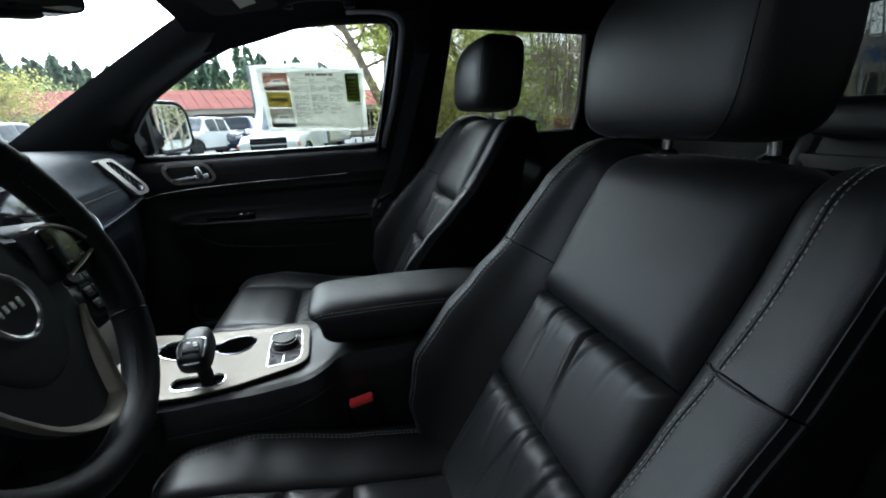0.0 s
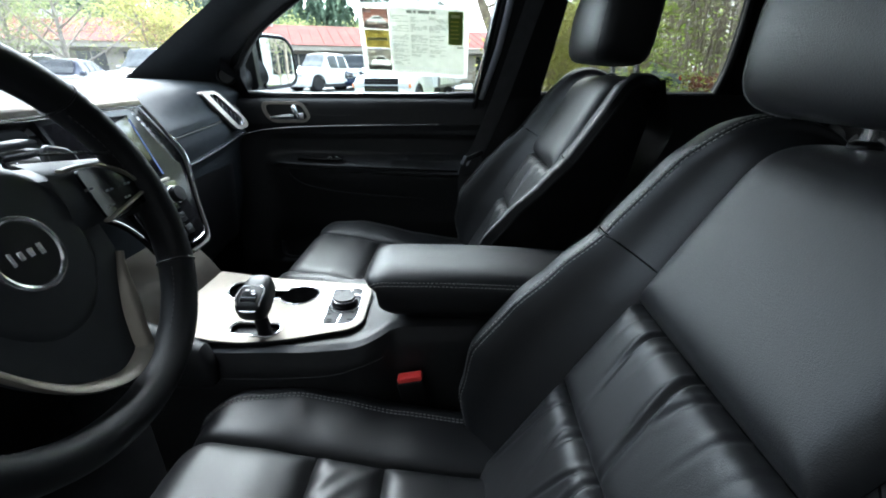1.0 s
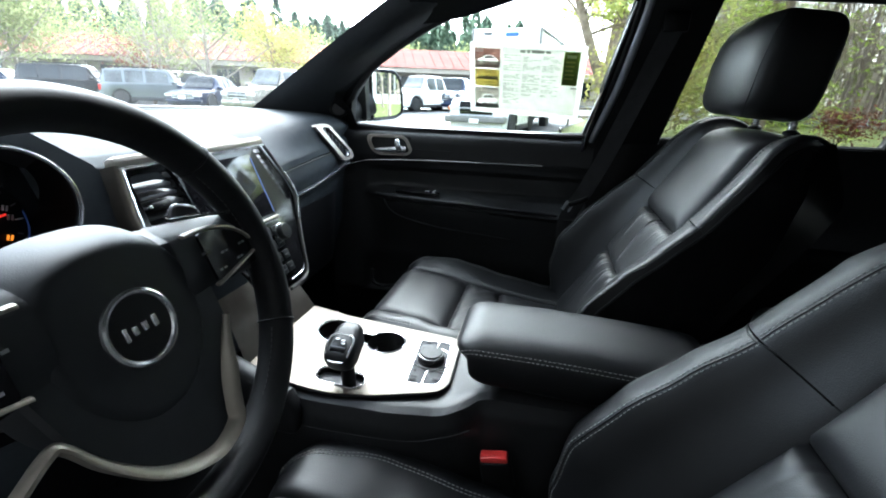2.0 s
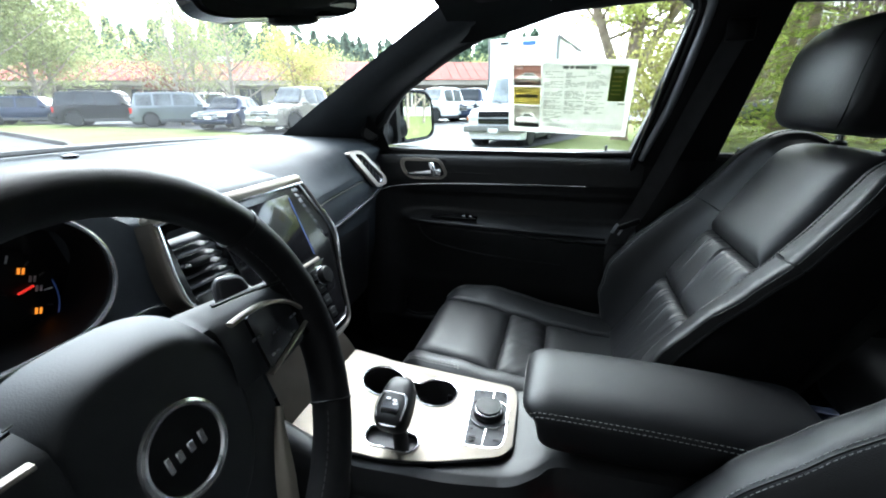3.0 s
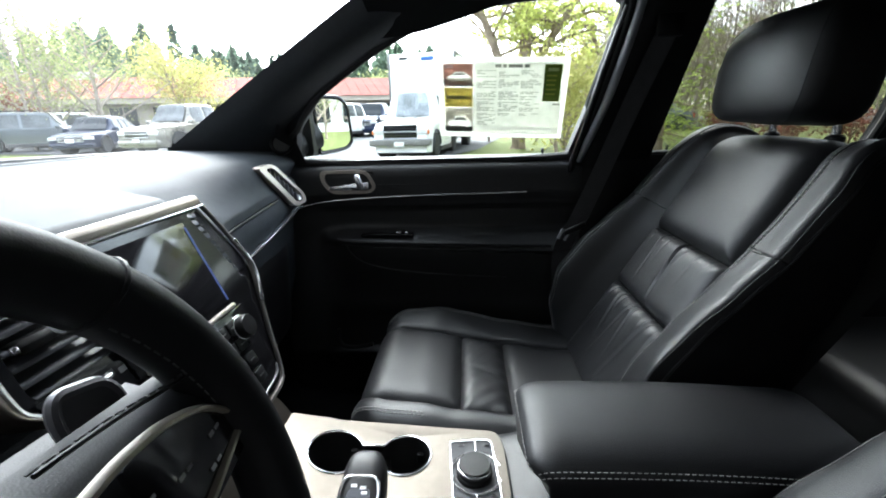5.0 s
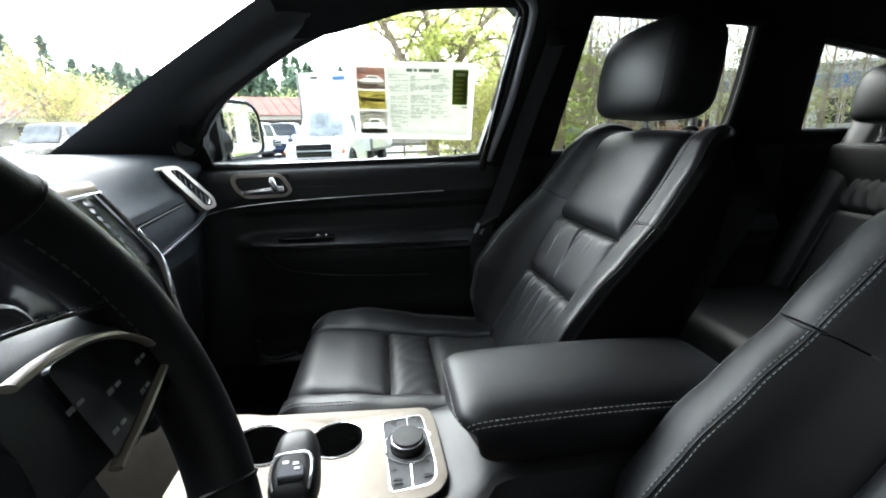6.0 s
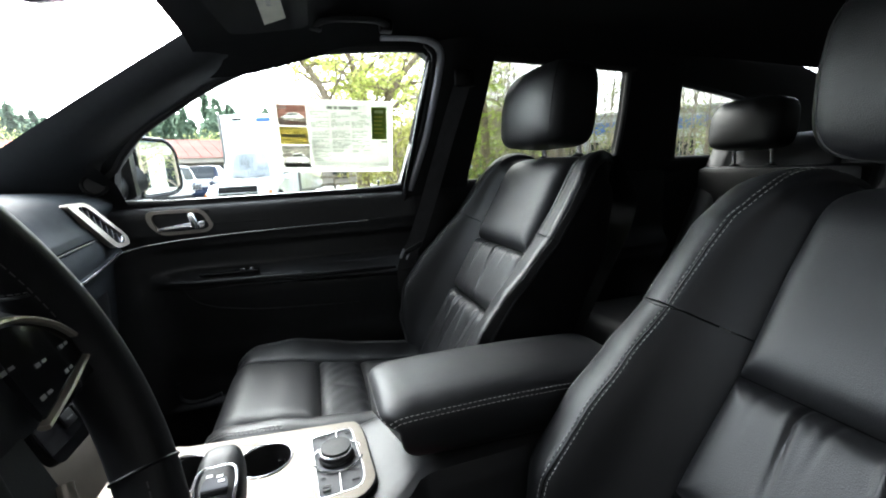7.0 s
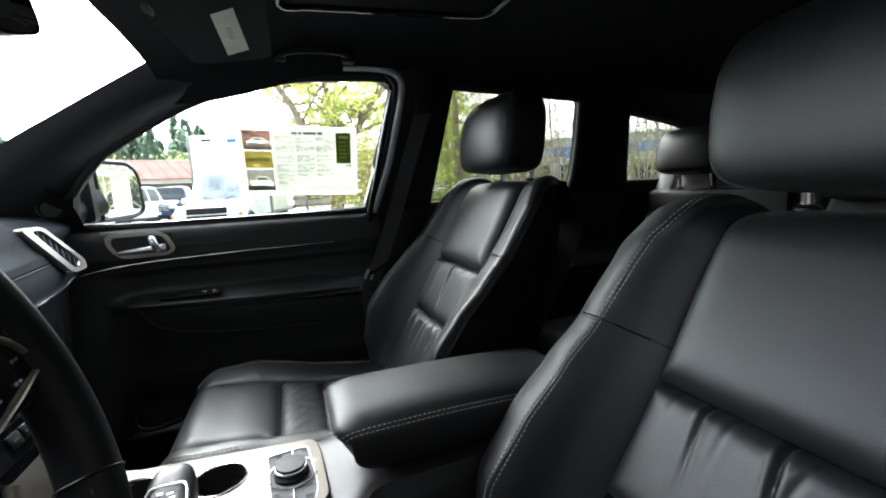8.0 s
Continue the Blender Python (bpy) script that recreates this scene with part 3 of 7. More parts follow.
def bolster_section(s, side):
    """Half section of the side roll: seam at the pad, stitched crest, flat band, outer edge, side."""
    ub, wb = pad_half(s), bolster_rise(s)
    uc = table([(-0.42, 0.200), (-0.30, 0.212), (0.04, 0.211), (0.12, 0.205), (0.165, 0.198), (0.21, 0.178), (0.29, 0.150)], s)
    uo = table([(-0.42, 0.235), (-0.30, 0.262), (-0.1, 0.270), (0.06, 0.266), (0.15, 0.260), (0.21, 0.243), (0.29, 0.196)], s)
    dep = table([(-0.42, 0.11), (0.05, 0.105), (0.17, 0.07), (0.21, 0.045), (0.29, 0.03)], s)
    if side < 0:
        # the flatter roll: its seam lies close to the pad and the band climbs to the outer edge
        hs = table([(-0.42, -0.01), (-0.36, 0.018), (-0.28, 0.055), (-0.20, 0.060), (-0.12, 0.050), (-0.03, 0.031), (0.03, 0.020), (0.10, 0.014), (0.20, 0.010), (0.29, 0.004)], s)
        hp = table([(-0.42, -0.01), (-0.36, 0.020), (-0.28, 0.070), (-0.17, 0.081), (-0.10, 0.066), (-0.03, 0.042), (0.05, 0.024), (0.15, 0.018), (0.21, 0.012), (0.29, 0.002)], s)
        us = ub + 0.036
        uo = table([(-0.42, 0.240), (-0.28, 0.262), (-0.17, 0.260), (-0.10, 0.250), (-0.03, 0.240), (0.05, 0.236), (0.15, 0.232), (0.21, 0.216), (0.29, 0.178)], s)
        return [(ub - 0.002, -0.014), (ub + 0.006, -0.004), (ub + 0.016, hs * 0.45), (us - 0.010, hs * 0.84), (us, hs), (us + 0.020, hs + (hp - hs) * 0.35 + 0.001), (uo - 0.011, hp + 0.001), (uo, hp - 0.011), (uo + 0.003, min(0.0, hp - 0.05)), (uo - 0.012, -dep)]
    return [(ub - 0.002, -0.014), (ub + 0.006, -0.004), ((ub + uc) / 2 + 0.002, wb * 0.40 - 0.001), (uc - 0.013, wb * 0.82), (uc, wb), (uc + 0.018, wb + 0.001), (uo - 0.012, wb - 0.008), (uo, wb - 0.022), (uo + 0.003, min(0.0, wb - 0.06)), (uo - 0.012, -dep)]


def bolster_point(s, c, side):
    sec = bolster_section(s, side)
    i = c * (len(sec) - 1)
    k = min(int(i), len(sec) - 2)
    t = i - k
    P = [Vector(sec[max(0, k - 1)]), Vector(sec[k]), Vector(sec[k + 1]), Vector(sec[min(len(sec) - 1, k + 2)])]
    q = 0.5 * ((2 * P[1]) + (P[2] - P[0]) * t + (2 * P[0] - 5 * P[1] + 4 * P[2] - P[3]) * t * t + (3 * P[1] - P[0] - 3 * P[2] + P[3]) * t ** 3)
    return back_point(side * q.x, s, q.y)


def stitches(pts, lift, step=0.0068, length=0.0042, r=0.00048):
    """Separate thread stitches along a line of (place, normal)."""
    bm = bmesh.new()
    acc = 0.0
    for (p, n), (q, m) in zip(pts, pts[1:]):
        seg = (q - p).length
        while acc < seg:
            c = p.lerp(q, acc / seg) + n * lift
            d = (q - p).normalized()
            s = d.cross(n).normalized()
            vs = []
            for e in (-1, 1):
                for ds, dn in ((-1, -0.4), (1, -0.4), (0.6, 0.9), (-0.6, 0.9)):
                    vs.append(bm.verts.new(c + d * (e * length / 2) + s * (ds * r) + n * (dn * r)))
            bm.faces.new(vs[0:4])
            bm.faces.new(vs[4:8])
            for k in range(4):
                bm.faces.new((vs[k], vs[(k + 1) % 4], vs[4 + (k + 1) % 4], vs[4 + k]))
            acc += step
        acc -= seg
    return bm


def surface_line(fn, params):
    """Places and normals along a line on a surface fn(a, b)."""
    out, e = [], 1e-3
    for a, b in params:
        p = fn(a, b)
        n = (fn(a + e, b) - fn(a - e, b)).cross(fn(a, b + e) - fn(a, b - e)).normalized()
        out.append((p, n))
    return out


# cushion
def cush_z(x):
    return table([(-0.345, 0.818), (-0.25, 0.806), (-0.176, 0.791), (-0.07, 0.772), (0.05, 0.757), (0.2, 0.75)], x)


def cush_point(u, s, h):
    if s >= -0.315:
        dz = (cush_z(s + 0.005) - cush_z(s - 0.005)) / 0.01
        n = Vector((-dz, 0, 1)).normalized()
        return Vector((s, 0.37 + u, cush_z(s))) + n * h
    a = min((-0.315 - s) / 0.045, 1.52)
    rest = max(0.0, (-0.315 - s) - 0.045 * 1.52)
    p = Vector((-0.315 - 0.045 * math.sin(a), 0.37 + u, cush_z(-0.315) - 0.045 * (1 - math.cos(a)) - rest))
    n = Vector((-math.sin(a), 0, math.cos(a)))
    return p + n * h


def cush_edge(s, side):
    return 0.122 if side > 0 else 0.152


def cush_pad(s0, s1, extra, puff=0.016, r=0.010):
    def fn(a, b):
        s = s0 + (s1 - s0) * b
        u = -cush_edge(s, -1) + (cush_edge(s, -1) + cush_edge(s, 1)) * a
        d = min(cush_edge(s, 1) - u, u + cush_edge(s, -1), s - s0 if s0 > -0.34 else 1, s1 - s)
        return cush_point(u, s, puff * pillow(d, r) - 0.012 + (extra(u, s) if extra else 0))
    return grid(fn, 48, 40)


def cush_bolster(s, c, side):
    ub = cush_edge(s, side)
    rise = table([(-0.42, 0.004), (-0.34, 0.012), (-0.22, 0.030), (-0.05, 0.042), (0.12, 0.045)], s)
    if side > 0:
        rise -= table([(-0.42, 0.0), (-0.34, 0.008), (-0.22, 0.013), (-0.05, 0.034), (0.12, 0.042)], s)
    uo = table([(-0.42, 0.20), (-0.36, 0.215), (-0.30, 0.240), (-0.2, 0.255), (0.12, 0.258)], s)
    uc = uo - 0.045
    sec = [(ub - 0.002, -0.014), (ub + 0.007, -0.001), (ub + 0.03, rise * 0.5), (uc - 0.015, rise), (uc + 0.012, rise + 0.001), (uo - 0.01, rise - 0.014), (uo, rise - 0.04), (uo, -0.09), (uo - 0.01, -0.17)]
    i = c * (len(sec) - 1)
    k = min(int(i), len(sec) - 2)
    t = i - k
    P = [Vector(sec[max(0, k - 1)]), Vector(sec[k]), Vector(sec[k + 1]), Vector(sec[min(len(sec) - 1, k + 2)])]
    q = 0.5 * ((2 * P[1]) + (P[2] - P[0]) * t + (2 * P[0] - 5 * P[1] + 4 * P[2] - P[3]) * t * t + (3 * P[1] - P[0] - 3 * P[2] + P[3]) * t ** 3)
    h = q.y
    if s < -0.315 and h < 0:
        h = h * max(0.25, 1 + (s + 0.315) / 0.08)
    return cush_point(side * q.x, s, h)


def super_pt(a, b, rx, ry, rz, e1, e2):
    th, ph = 2 * math.pi * a, math.pi * (b - 0.5)

    def pw(v, e):
        return math.copysign(abs(v) ** e, v)
    return Vector((rx * pw(math.cos(ph), e1) * pw(math.cos(th), e2), ry * pw(math.cos(ph), e1) * pw(math.sin(th), e2), rz * pw(math.sin(ph), e1)))


def headrest(parent, at, size, tilt, post_x, post_y, post_z, label=""):
    m = Matrix.Translation(at) @ pose(0, 0, 0, 0, tilt, 0)

    def fn(a, b):
        p = super_pt(a, b, *size, 0.34, 0.36)
        k = p.z / size[2]
        if p.x < 0:
            p.x *= 1.0 - 0.42 * max(0.0, k) ** 2.2
            p.x -= 0.012 * (1 - (p.y / size[1]) ** 2) * (1 - 0.6 * k * k)
        p.y *= 1.0 - 0.09 * max(0.0, k) ** 2 - 0.07 * max(0.0, -k) ** 2
        p.z += 0.004 * (1 - (p.y / size[1]) ** 2) * (k > 0)
        return m @ p
    hr = part("headrest", grid(fn, 72, 40, close_u=True), LEATHER, parent, label)
    for e in (-1, 1):
        pts = []
        for k in range(25):
            b = 0.06 + 0.88 * k / 24
            pts.append(fn(0.5 - e * 0.128, b))
        part("seam", tube(pts, 0.0013, 5), PLASTIC, hr)
        x, y, z = post_x, at[1] + e * post_y, post_z
        part("post", tube([(x, y, z - 0.02), (x, y, z + 0.015), (x - 0.004, y, at[2] - size[2] * 0.75)], 0.0065, 12), CHROME, parent, "chrome headrest post")
        part("collar", lathe([(0.013, -0.004), (0.013, 0.004), (0.009, 0.007), (0.007, 0.008)], 16, (x, y, z), (0.0, 0, 1)), PLASTIC, parent)
    return hr


def front_seat():
    seat = thing("front_seat", "black leather bucket seat with grey twin stitching", "car seat", (0.0, 0.37, 0.5), "front seats")
    part("upper_back_pad", pad(0.0, 0.285, None, 0.024, 0.011), LEATHER_PERF, seat)
    part("middle_back_pad", pad(-0.148, -0.001, wrinkle_mid, 0.020, 0.008), LEATHER, seat, "creased leather lumbar panel")
    part("lower_back_pad", pad(-0.36, -0.149, wrinkle_low, 0.020, 0.008), LEATHER, seat, "gathered leather lower back panel")
    for side in (1, -1):
        lo = part("back_bolster", grid(lambda a, b: bolster_point(-0.40 + 0.439 * a, 0.80 * b, side), 44, 54), LEATHER, seat)
        up = part("shoulder_bolster", grid(lambda a, b: bolster_point(0.041 + 0.246 * a, 0.80 * b, side), 30, 54), LEATHER, seat)
        part("side_panel", grid(lambda a, b: bolster_point(-0.40 + 0.687 * a, 0.80 + 0.20 * b, side), 40, 10), CARPET, seat, "dark cloth side of the backrest")
        f = lambda a, b: bolster_point(a, b, side)
        part("cross_seam", tube([f(0.040 + 0.004 * math.sin(c * 9), c) for c in [0.31 + 0.41 * k / 20 for k in range(21)]], 0.0013, 6), PLASTIC, lo)
        for cc in (0.416, 0.468):
            for host, s0, s1 in ((lo, -0.36, 0.037), (up, 0.045, 0.245)):
                ln = surface_line(f, [(s0 + (s1 - s0) * k / 60, cc) for k in range(61)])
                ln = [(p, n if n.dot(BW) > 0 else -n) for p, n in ln]
                part("stitching", stitches(ln, 0.0006), THREAD, host, "grey twin stitching")
        for host, s0, s1 in ((lo, -0.38, 0.039), (up, 0.042, 0.28)):
            part("seam", tube([f(s0 + (s1 - s0) * k / 40, 0.443) for k in range(41)], 0.0013, 6), PLASTIC, host)
            for cc, r in ((0.742, 0.0011), (0.800, 0.0026)):
                part("piping", tube([f(s0 + (s1 - s0) * k / 40, cc) for k in range(41)], r, 6), PLASTIC, host)
    part("back_shell", grid(lambda a, b: BO + BV * (0.250 - 0.68 * a) + BW * (-0.058 - 0.058 * ss(0.0, 0.12, a) - 0.012 * math.cos((2 * b - 1) * 1.5))
                            + Vector((0, (2 * b - 1) * table([(0, 0.19), (0.06, 0.225), (0.2, 0.245), (1, 0.25)], a), 0)), 30, 14), PLASTIC, seat)
    part("cushion_front", cush_pad(-0.46, -0.1725, None, 0.018), LEATHER_PERF, seat)
    part("cushion_middle", cush_pad(-0.1715, -0.0755, lambda u, s: 0.0007 * math.sin(u * 160 + 9 * math.sin(s * 22)) - 0.0022 * math.exp(-((u + 0.02 + 0.25 * (s + 0.12)) / 0.006) ** 2) * ss(-0.16, -0.13, s) * ss(-0.08, -0.10, s)), LEATHER, seat, "creased middle cushion panel")
    part("cushion_rear", cush_pad(-0.0745, 0.16, None), LEATHER, seat)
    for side in (1, -1):
        cb = part("cushion_bolster", grid(lambda a, b: cush_bolster(-0.46 + 0.60 * a, b, side), 50, 40), LEATHER, seat)
        f = lambda a, b: cush_bolster(a, b, side)
        for cc in ((0.50, 0.525) if side < 0 else (0.415, 0.440)):
            ln = surface_line(f, [(-0.36 + 0.44 * k / 60, cc) for k in range(61)])
            ln = [(p, n if n.z > 0 or n.x < 0 else -n) for p, n in ln]
            part("stitching", stitches(ln, 0.0008, r=0.0007), THREAD, cb, "grey twin stitching")
    part("seat_base", box(-0.30, 0.30, 0.17, 0.57, 0.53, 0.69, 0.03), PLASTIC, seat)
    part("seat_rail", box(-0.34, 0.34, 0.19, 0.23, 0.49, 0.54, 0.006), PLASTIC, seat)
    part("seat_rail", box(-0.34, 0.34, 0.51, 0.55, 0.49, 0.54, 0.006), PLASTIC, seat)
    headrest(seat, (0.390, 0.37, 1.354), (0.060, 0.132, 0.087), 6, 0.428, 0.073, 1.244)
    return seat


seat_r = front_seat()
seat_l = copy_thing(seat_r, Matrix.Translation((0.008, -0.355, 0.445)))
for child in seat_l.children:
    if child.name.startswith(("headrest", "post", "collar")):
        child.location.x -= 0.020
    if child.name.startswith("cushion"):
        child.location += Vector((0.022, 0.0, 0.016))


def rear_seat():
    s = thing("back_bench", "black leather rear bench with three headrests", "car seat", (1.1, 0.0, 0.5))
    def fn(yc, hw):
        def f(a, b):
            u = hw * (2 * a - 1)
            ln = 0.665 if hw > 0.2 else 0.60
            v = -0.05 + ln * b
            d = min(hw - abs(u), ln * b, ln * (1 - b))
            r = max(0.0, v - ln + 0.11)
            e = abs(u) / hw
            mid = ss(0.66, 0.62, e)
            groove = 0.011 * math.exp(-((e - 0.64) / 0.035) ** 2) + mid * (0.010 * math.exp(-((b - 0.70) / 0.014) ** 2) + 0.010 * math.exp(-((b - 0.50) / 0.014) ** 2))
            crease = mid * ss(0.49, 0.53, b) * ss(0.71, 0.67, b) * 0.0022 * math.sin(u * 210 + 5 * math.sin(b * 17 + u * 9))
            h = -groove + crease + 0.03 * pillow(d, 0.02) + 0.02 * ss(0.6, 1.0, abs(2 * a - 1)) - 10.0 * r * r
            return Vector((1.03 + v * 0.42 - h * 0.9, yc + u, 0.74 + v * 0.91 + h * 0.42))
        return f
    for yc, hw in ((-0.42, 0.25), (0.0, 0.165), (0.42, 0.25)):
        p = part("backrest", grid(fn(yc, hw), 70, 70), LEATHER, s, "backrest with a creased middle panel")
        part("back_shell", box(1.16, 1.24, yc - hw * 0.97, yc + hw * 0.97, 0.75, 1.19 if hw > 0.2 else 1.12, 0.02), PLASTIC, p)
    part("cushion", box(0.62, 1.08, -0.66, 0.66, 0.58, 0.77, 0.05, 4), LEATHER, s)
    part("cushion_base", box(0.68, 1.2, -0.62, 0.62, 0.46, 0.60, 0.02), CARPET, s)
    for yc in (-0.46, 0.0, 0.49):
        headrest(s, (1.185, yc, 1.315 if yc else 1.20), (0.05, 0.12 if yc else 0.11, 0.075 if yc else 0.045), 6, 1.20, 0.06, 1.19)


rear_seat()

# ---- dashboard ----
def dash_rear(y):
    """x of the dash's rear edge."""
    return table([(-0.68, -0.60), (-0.52, -0.545), (-0.385, -0.50), (-0.25, -0.515), (-0.21, -0.535), (0.09, -0.525), (0.16, -0.556), (0.30, -0.582), (0.50, -0.590), (0.68, -0.615)], y)


def dash_height(y):
    return 1.203 + 0.045 * math.exp(-((y + 0.387) / 0.145) ** 4) - 0.010 * ss(0.45, 0.68, abs(y))


def seam_rise(y):
    """How far the pad's lower seam climbs towards the door."""
    return 0.004 + 0.018 * ss(0.15, 0.60, y)


def strip_rise(y):
    return 0.002 + 0.034 * ss(0.22, 0.68, y)


def dash_point(a, b):
    y = -0.68 + 1.36 * a
    xr, zr = dash_rear(y), dash_height(y)
    xf = -1.11 + 0.15 * (y / 0.64) ** 2
    hood = math.exp(-((y + 0.387) / 0.145) ** 4)
    soft = ss(0.08, 0.17, y)
    if soft:
        up = seam_rise(y)
        low = strip_rise(y)
    else:
        up = low = 0.0
    prof = [(xf - 0.02, 1.222), (xf + 0.04, 1.232), (-0.86, 1.234), (-0.74, 1.228 + 0.018 * hood), (xr - 0.06, zr + 0.010), (xr - 0.018, zr + 0.003), (xr - 0.002, zr - 0.010), (xr + 0.004 - 0.09 * hood, zr - 0.022),
            (xr + 0.006 - 0.13 * hood, 1.125), (xr + 0.006 - 0.13 * hood, 1.108), (xr + 0.001 - 0.13 * hood, 1.103), (xr + 0.004 - 0.10 * hood, 1.050), (xr + 0.010 - 0.06 * hood, 1.040), (xr - 0.010 - 0.04 * hood, 1.010), (xr - 0.02, 0.90), (xr - 0.05, 0.78), (xr - 0.14, 0.68), (xr - 0.25, 0.64)]
    # the passenger side rolls over in one broad curve down to the seam, more tightly towards the corner vent
    k = ss(0.30, 0.47, y)
    roll = [(xf - 0.02, 1.222), (xf + 0.04, 1.232), (-0.86, 1.235), (-0.765 + 0.03 * k, 1.230), (-0.705 + 0.035 * k, 1.219 + 0.004 * k), (-0.660 + 0.030 * k, 1.201 + 0.012 * k), (-0.626 + 0.020 * k, 1.177 + 0.016 * k), (xr - 0.016 + 0.008 * k, 1.150 + 0.012 * k),
            (xr + 0.002, 1.124 + up), (xr + 0.005, 1.110 + up), (xr - 0.001, 1.105 + up), (xr + 0.006, 1.052 + low), (xr + 0.010, 1.042 + low), (xr - 0.012, 1.012 + low)] + prof[14:]
    prof = [(p[0] + (q[0] - p[0]) * soft, p[1] + (q[1] - p[1]) * soft) for p, q in zip(prof, roll)]
    i = b * (len(prof) - 1)
    k = min(int(i), len(prof) - 2)
    t = i - k
    a0, p, q, a1 = prof[max(0, k - 1)], prof[k], prof[k + 1], prof[min(len(prof) - 1, k + 2)]
    out = []
    for j in (0, 1):
        lin = p[j] + (q[j] - p[j]) * t
        cub = 0.5 * (2 * p[j] + (q[j] - a0[j]) * t + (2 * a0[j] - 5 * p[j] + 4 * q[j] - a1[j]) * t * t + (3 * p[j] - a0[j] - 3 * q[j] + a1[j]) * t ** 3)
        out.append(lin + (cub - lin) * soft * (k < 8))
    return Vector((out[0], y, out[1]))


dash = thing("dashboard", "black soft vinyl dashboard with chrome trim lines", "dashboard", (-0.75, 0, 0.65))
part("dash_body", grid(dash_point, 100, 102), DASHTOP, dash)
part("defrost_slot", grid(lambda a, b: Vector((-1.02 + 0.10 * (2 * a - 1) ** 2 + 0.02 * b, 0.5 * (2 * a - 1), 1.2375)), 30, 1), PLASTIC, dash)
part("sun_sensor", lathe([(0.014, 0), (0.013, 0.004), (0.0, 0.007)], 16, (-0.93, 0.03, 1.235)), GLOSSBLACK, dash)
part("cowl_edge", tube([(ws_point(k / 24, 0) + Vector((0.0, 0, 0.004))) for k in range(25)], 0.010, 8), RUBBER, dash)
pts = [(dash_rear(y) + 0.013, y, 1.044 + strip_rise(y)) for y in (0.10, 0.16, 0.22, 0.30, 0.38, 0.46, 0.54, 0.60, 0.645)]
part("chrome_strip", tube(smooth_path(pts, 5), 0.0024, 8), CHROME, dash, "thin bright chrome strip")
pts = [(dash_rear(y) + 0.0065, y, 1.106 + seam_rise(y)) for y in (0.12, 0.2, 0.3, 0.4, 0.5, 0.56)]
part("upper_seam", tube(smooth_path(pts, 5), 0.0022, 6), PLASTIC, dash)
def band_point(a, b):
    y = 0.10 + 0.54 * a
    z0, z1 = 1.050 + strip_rise(y), 1.102 + seam_rise(y)
    return Vector((dash_rear(y) + 0.008 + 0.005 * math.sin(math.pi * b), y, z0 + (z1 - z0) * b))


part("trim_band", grid(band_point, 30, 10), DASHTOP, dash)
part("glovebox_lid", grid(lambda a, b: Vector((dash_rear(0.13 + 0.42 * a) + 0.004 - 0.02 * (1 - b) - 0.004 * (abs(2 * a - 1) ** 8 + abs(2 * b - 1) ** 8), 0.13 + 0.42 * a, 0.79 + 0.22 * b)), 20, 16), PLASTIC, dash)

# outer air vent
def slanted(u, v, w):
    return (-0.583 + w - 0.26 * (v - 1.15) - 0.12 * (0.60 - u), u, v)


vo = rounded([(0.460, 1.203), (0.522, 1.207), (0.606, 1.124), (0.602, 1.104), (0.548, 1.100)], [0.012, 0.020, 0.014, 0.016, 0.018], 5)
vi = rounded([(0.488, 1.197), (0.516, 1.198), (0.592, 1.124), (0.588, 1.111), (0.559, 1.110)], [0.008, 0.012, 0.008, 0.009, 0.010], 5)
av = part("corner_vent", plate(vo, [vi], slanted, 0.014), BEZEL, dash, "champagne satin framed corner air vent")
part("vent_box", plate([Vector((0.546, 1.156)).lerp(p, 1.10) for p in vi], [], lambda u, v, w: slanted(u, v, w - 0.016), 0.004), CARPET, av)
for k in range(7):
    t = (k + 0.5) / 7
    c = Vector((0.498 + 0.080 * t, 1.194 - 0.079 * t))
    part("slat", moved(box(-0.006, 0.006, -0.013, 0.013, -0.0018, 0.0018, 0.0008, 1), Matrix.Translation(slanted(c.x, c.y, 0.006)) @ pose(0, 0, 0, 58, -20, 0)), SLAT, av)
part("vent_wheel", moved(box(-0.004, 0.004, -0.010, 0.010, -0.0035, 0.0035, 0.002, 2), Matrix.Translation((-0.565, 0.578, 1.117)) @ pose(0, 0, 0, 40, -20, 0)), CHROME, av)

# centre stack: screen, vents and controls on one leaning face
SO, SE, SN = Vector((-0.503, 0, 1.207)), Vector((0.36, 0, -0.933)), Vector((0.933, 0, 0.36))


def stk(y, q, h=0.0):
    return SO + SE * q + SN * h + Vector((0, y - 0.0075 * ss(-0.03, 0.04, y), 0))


def stack_plate(name, outline, holes, h0, h1, mat, parent, label=""):
    return part(name, plate(outline, holes, lambda u, v, w: stk(u, v, h0 + w), h1 - h0), mat, parent, label)


def stack_box(name, y0, y1, q0, q1, h0, h1, mat, parent, label="", r=0.002):
    bm = box(y0, y1, q0, q1, h0, h1, r, 2)
    for v in bm.verts:
        v.co = stk(v.co.x, v.co.y, v.co.z)
    return part(name, bm, mat, parent, label)


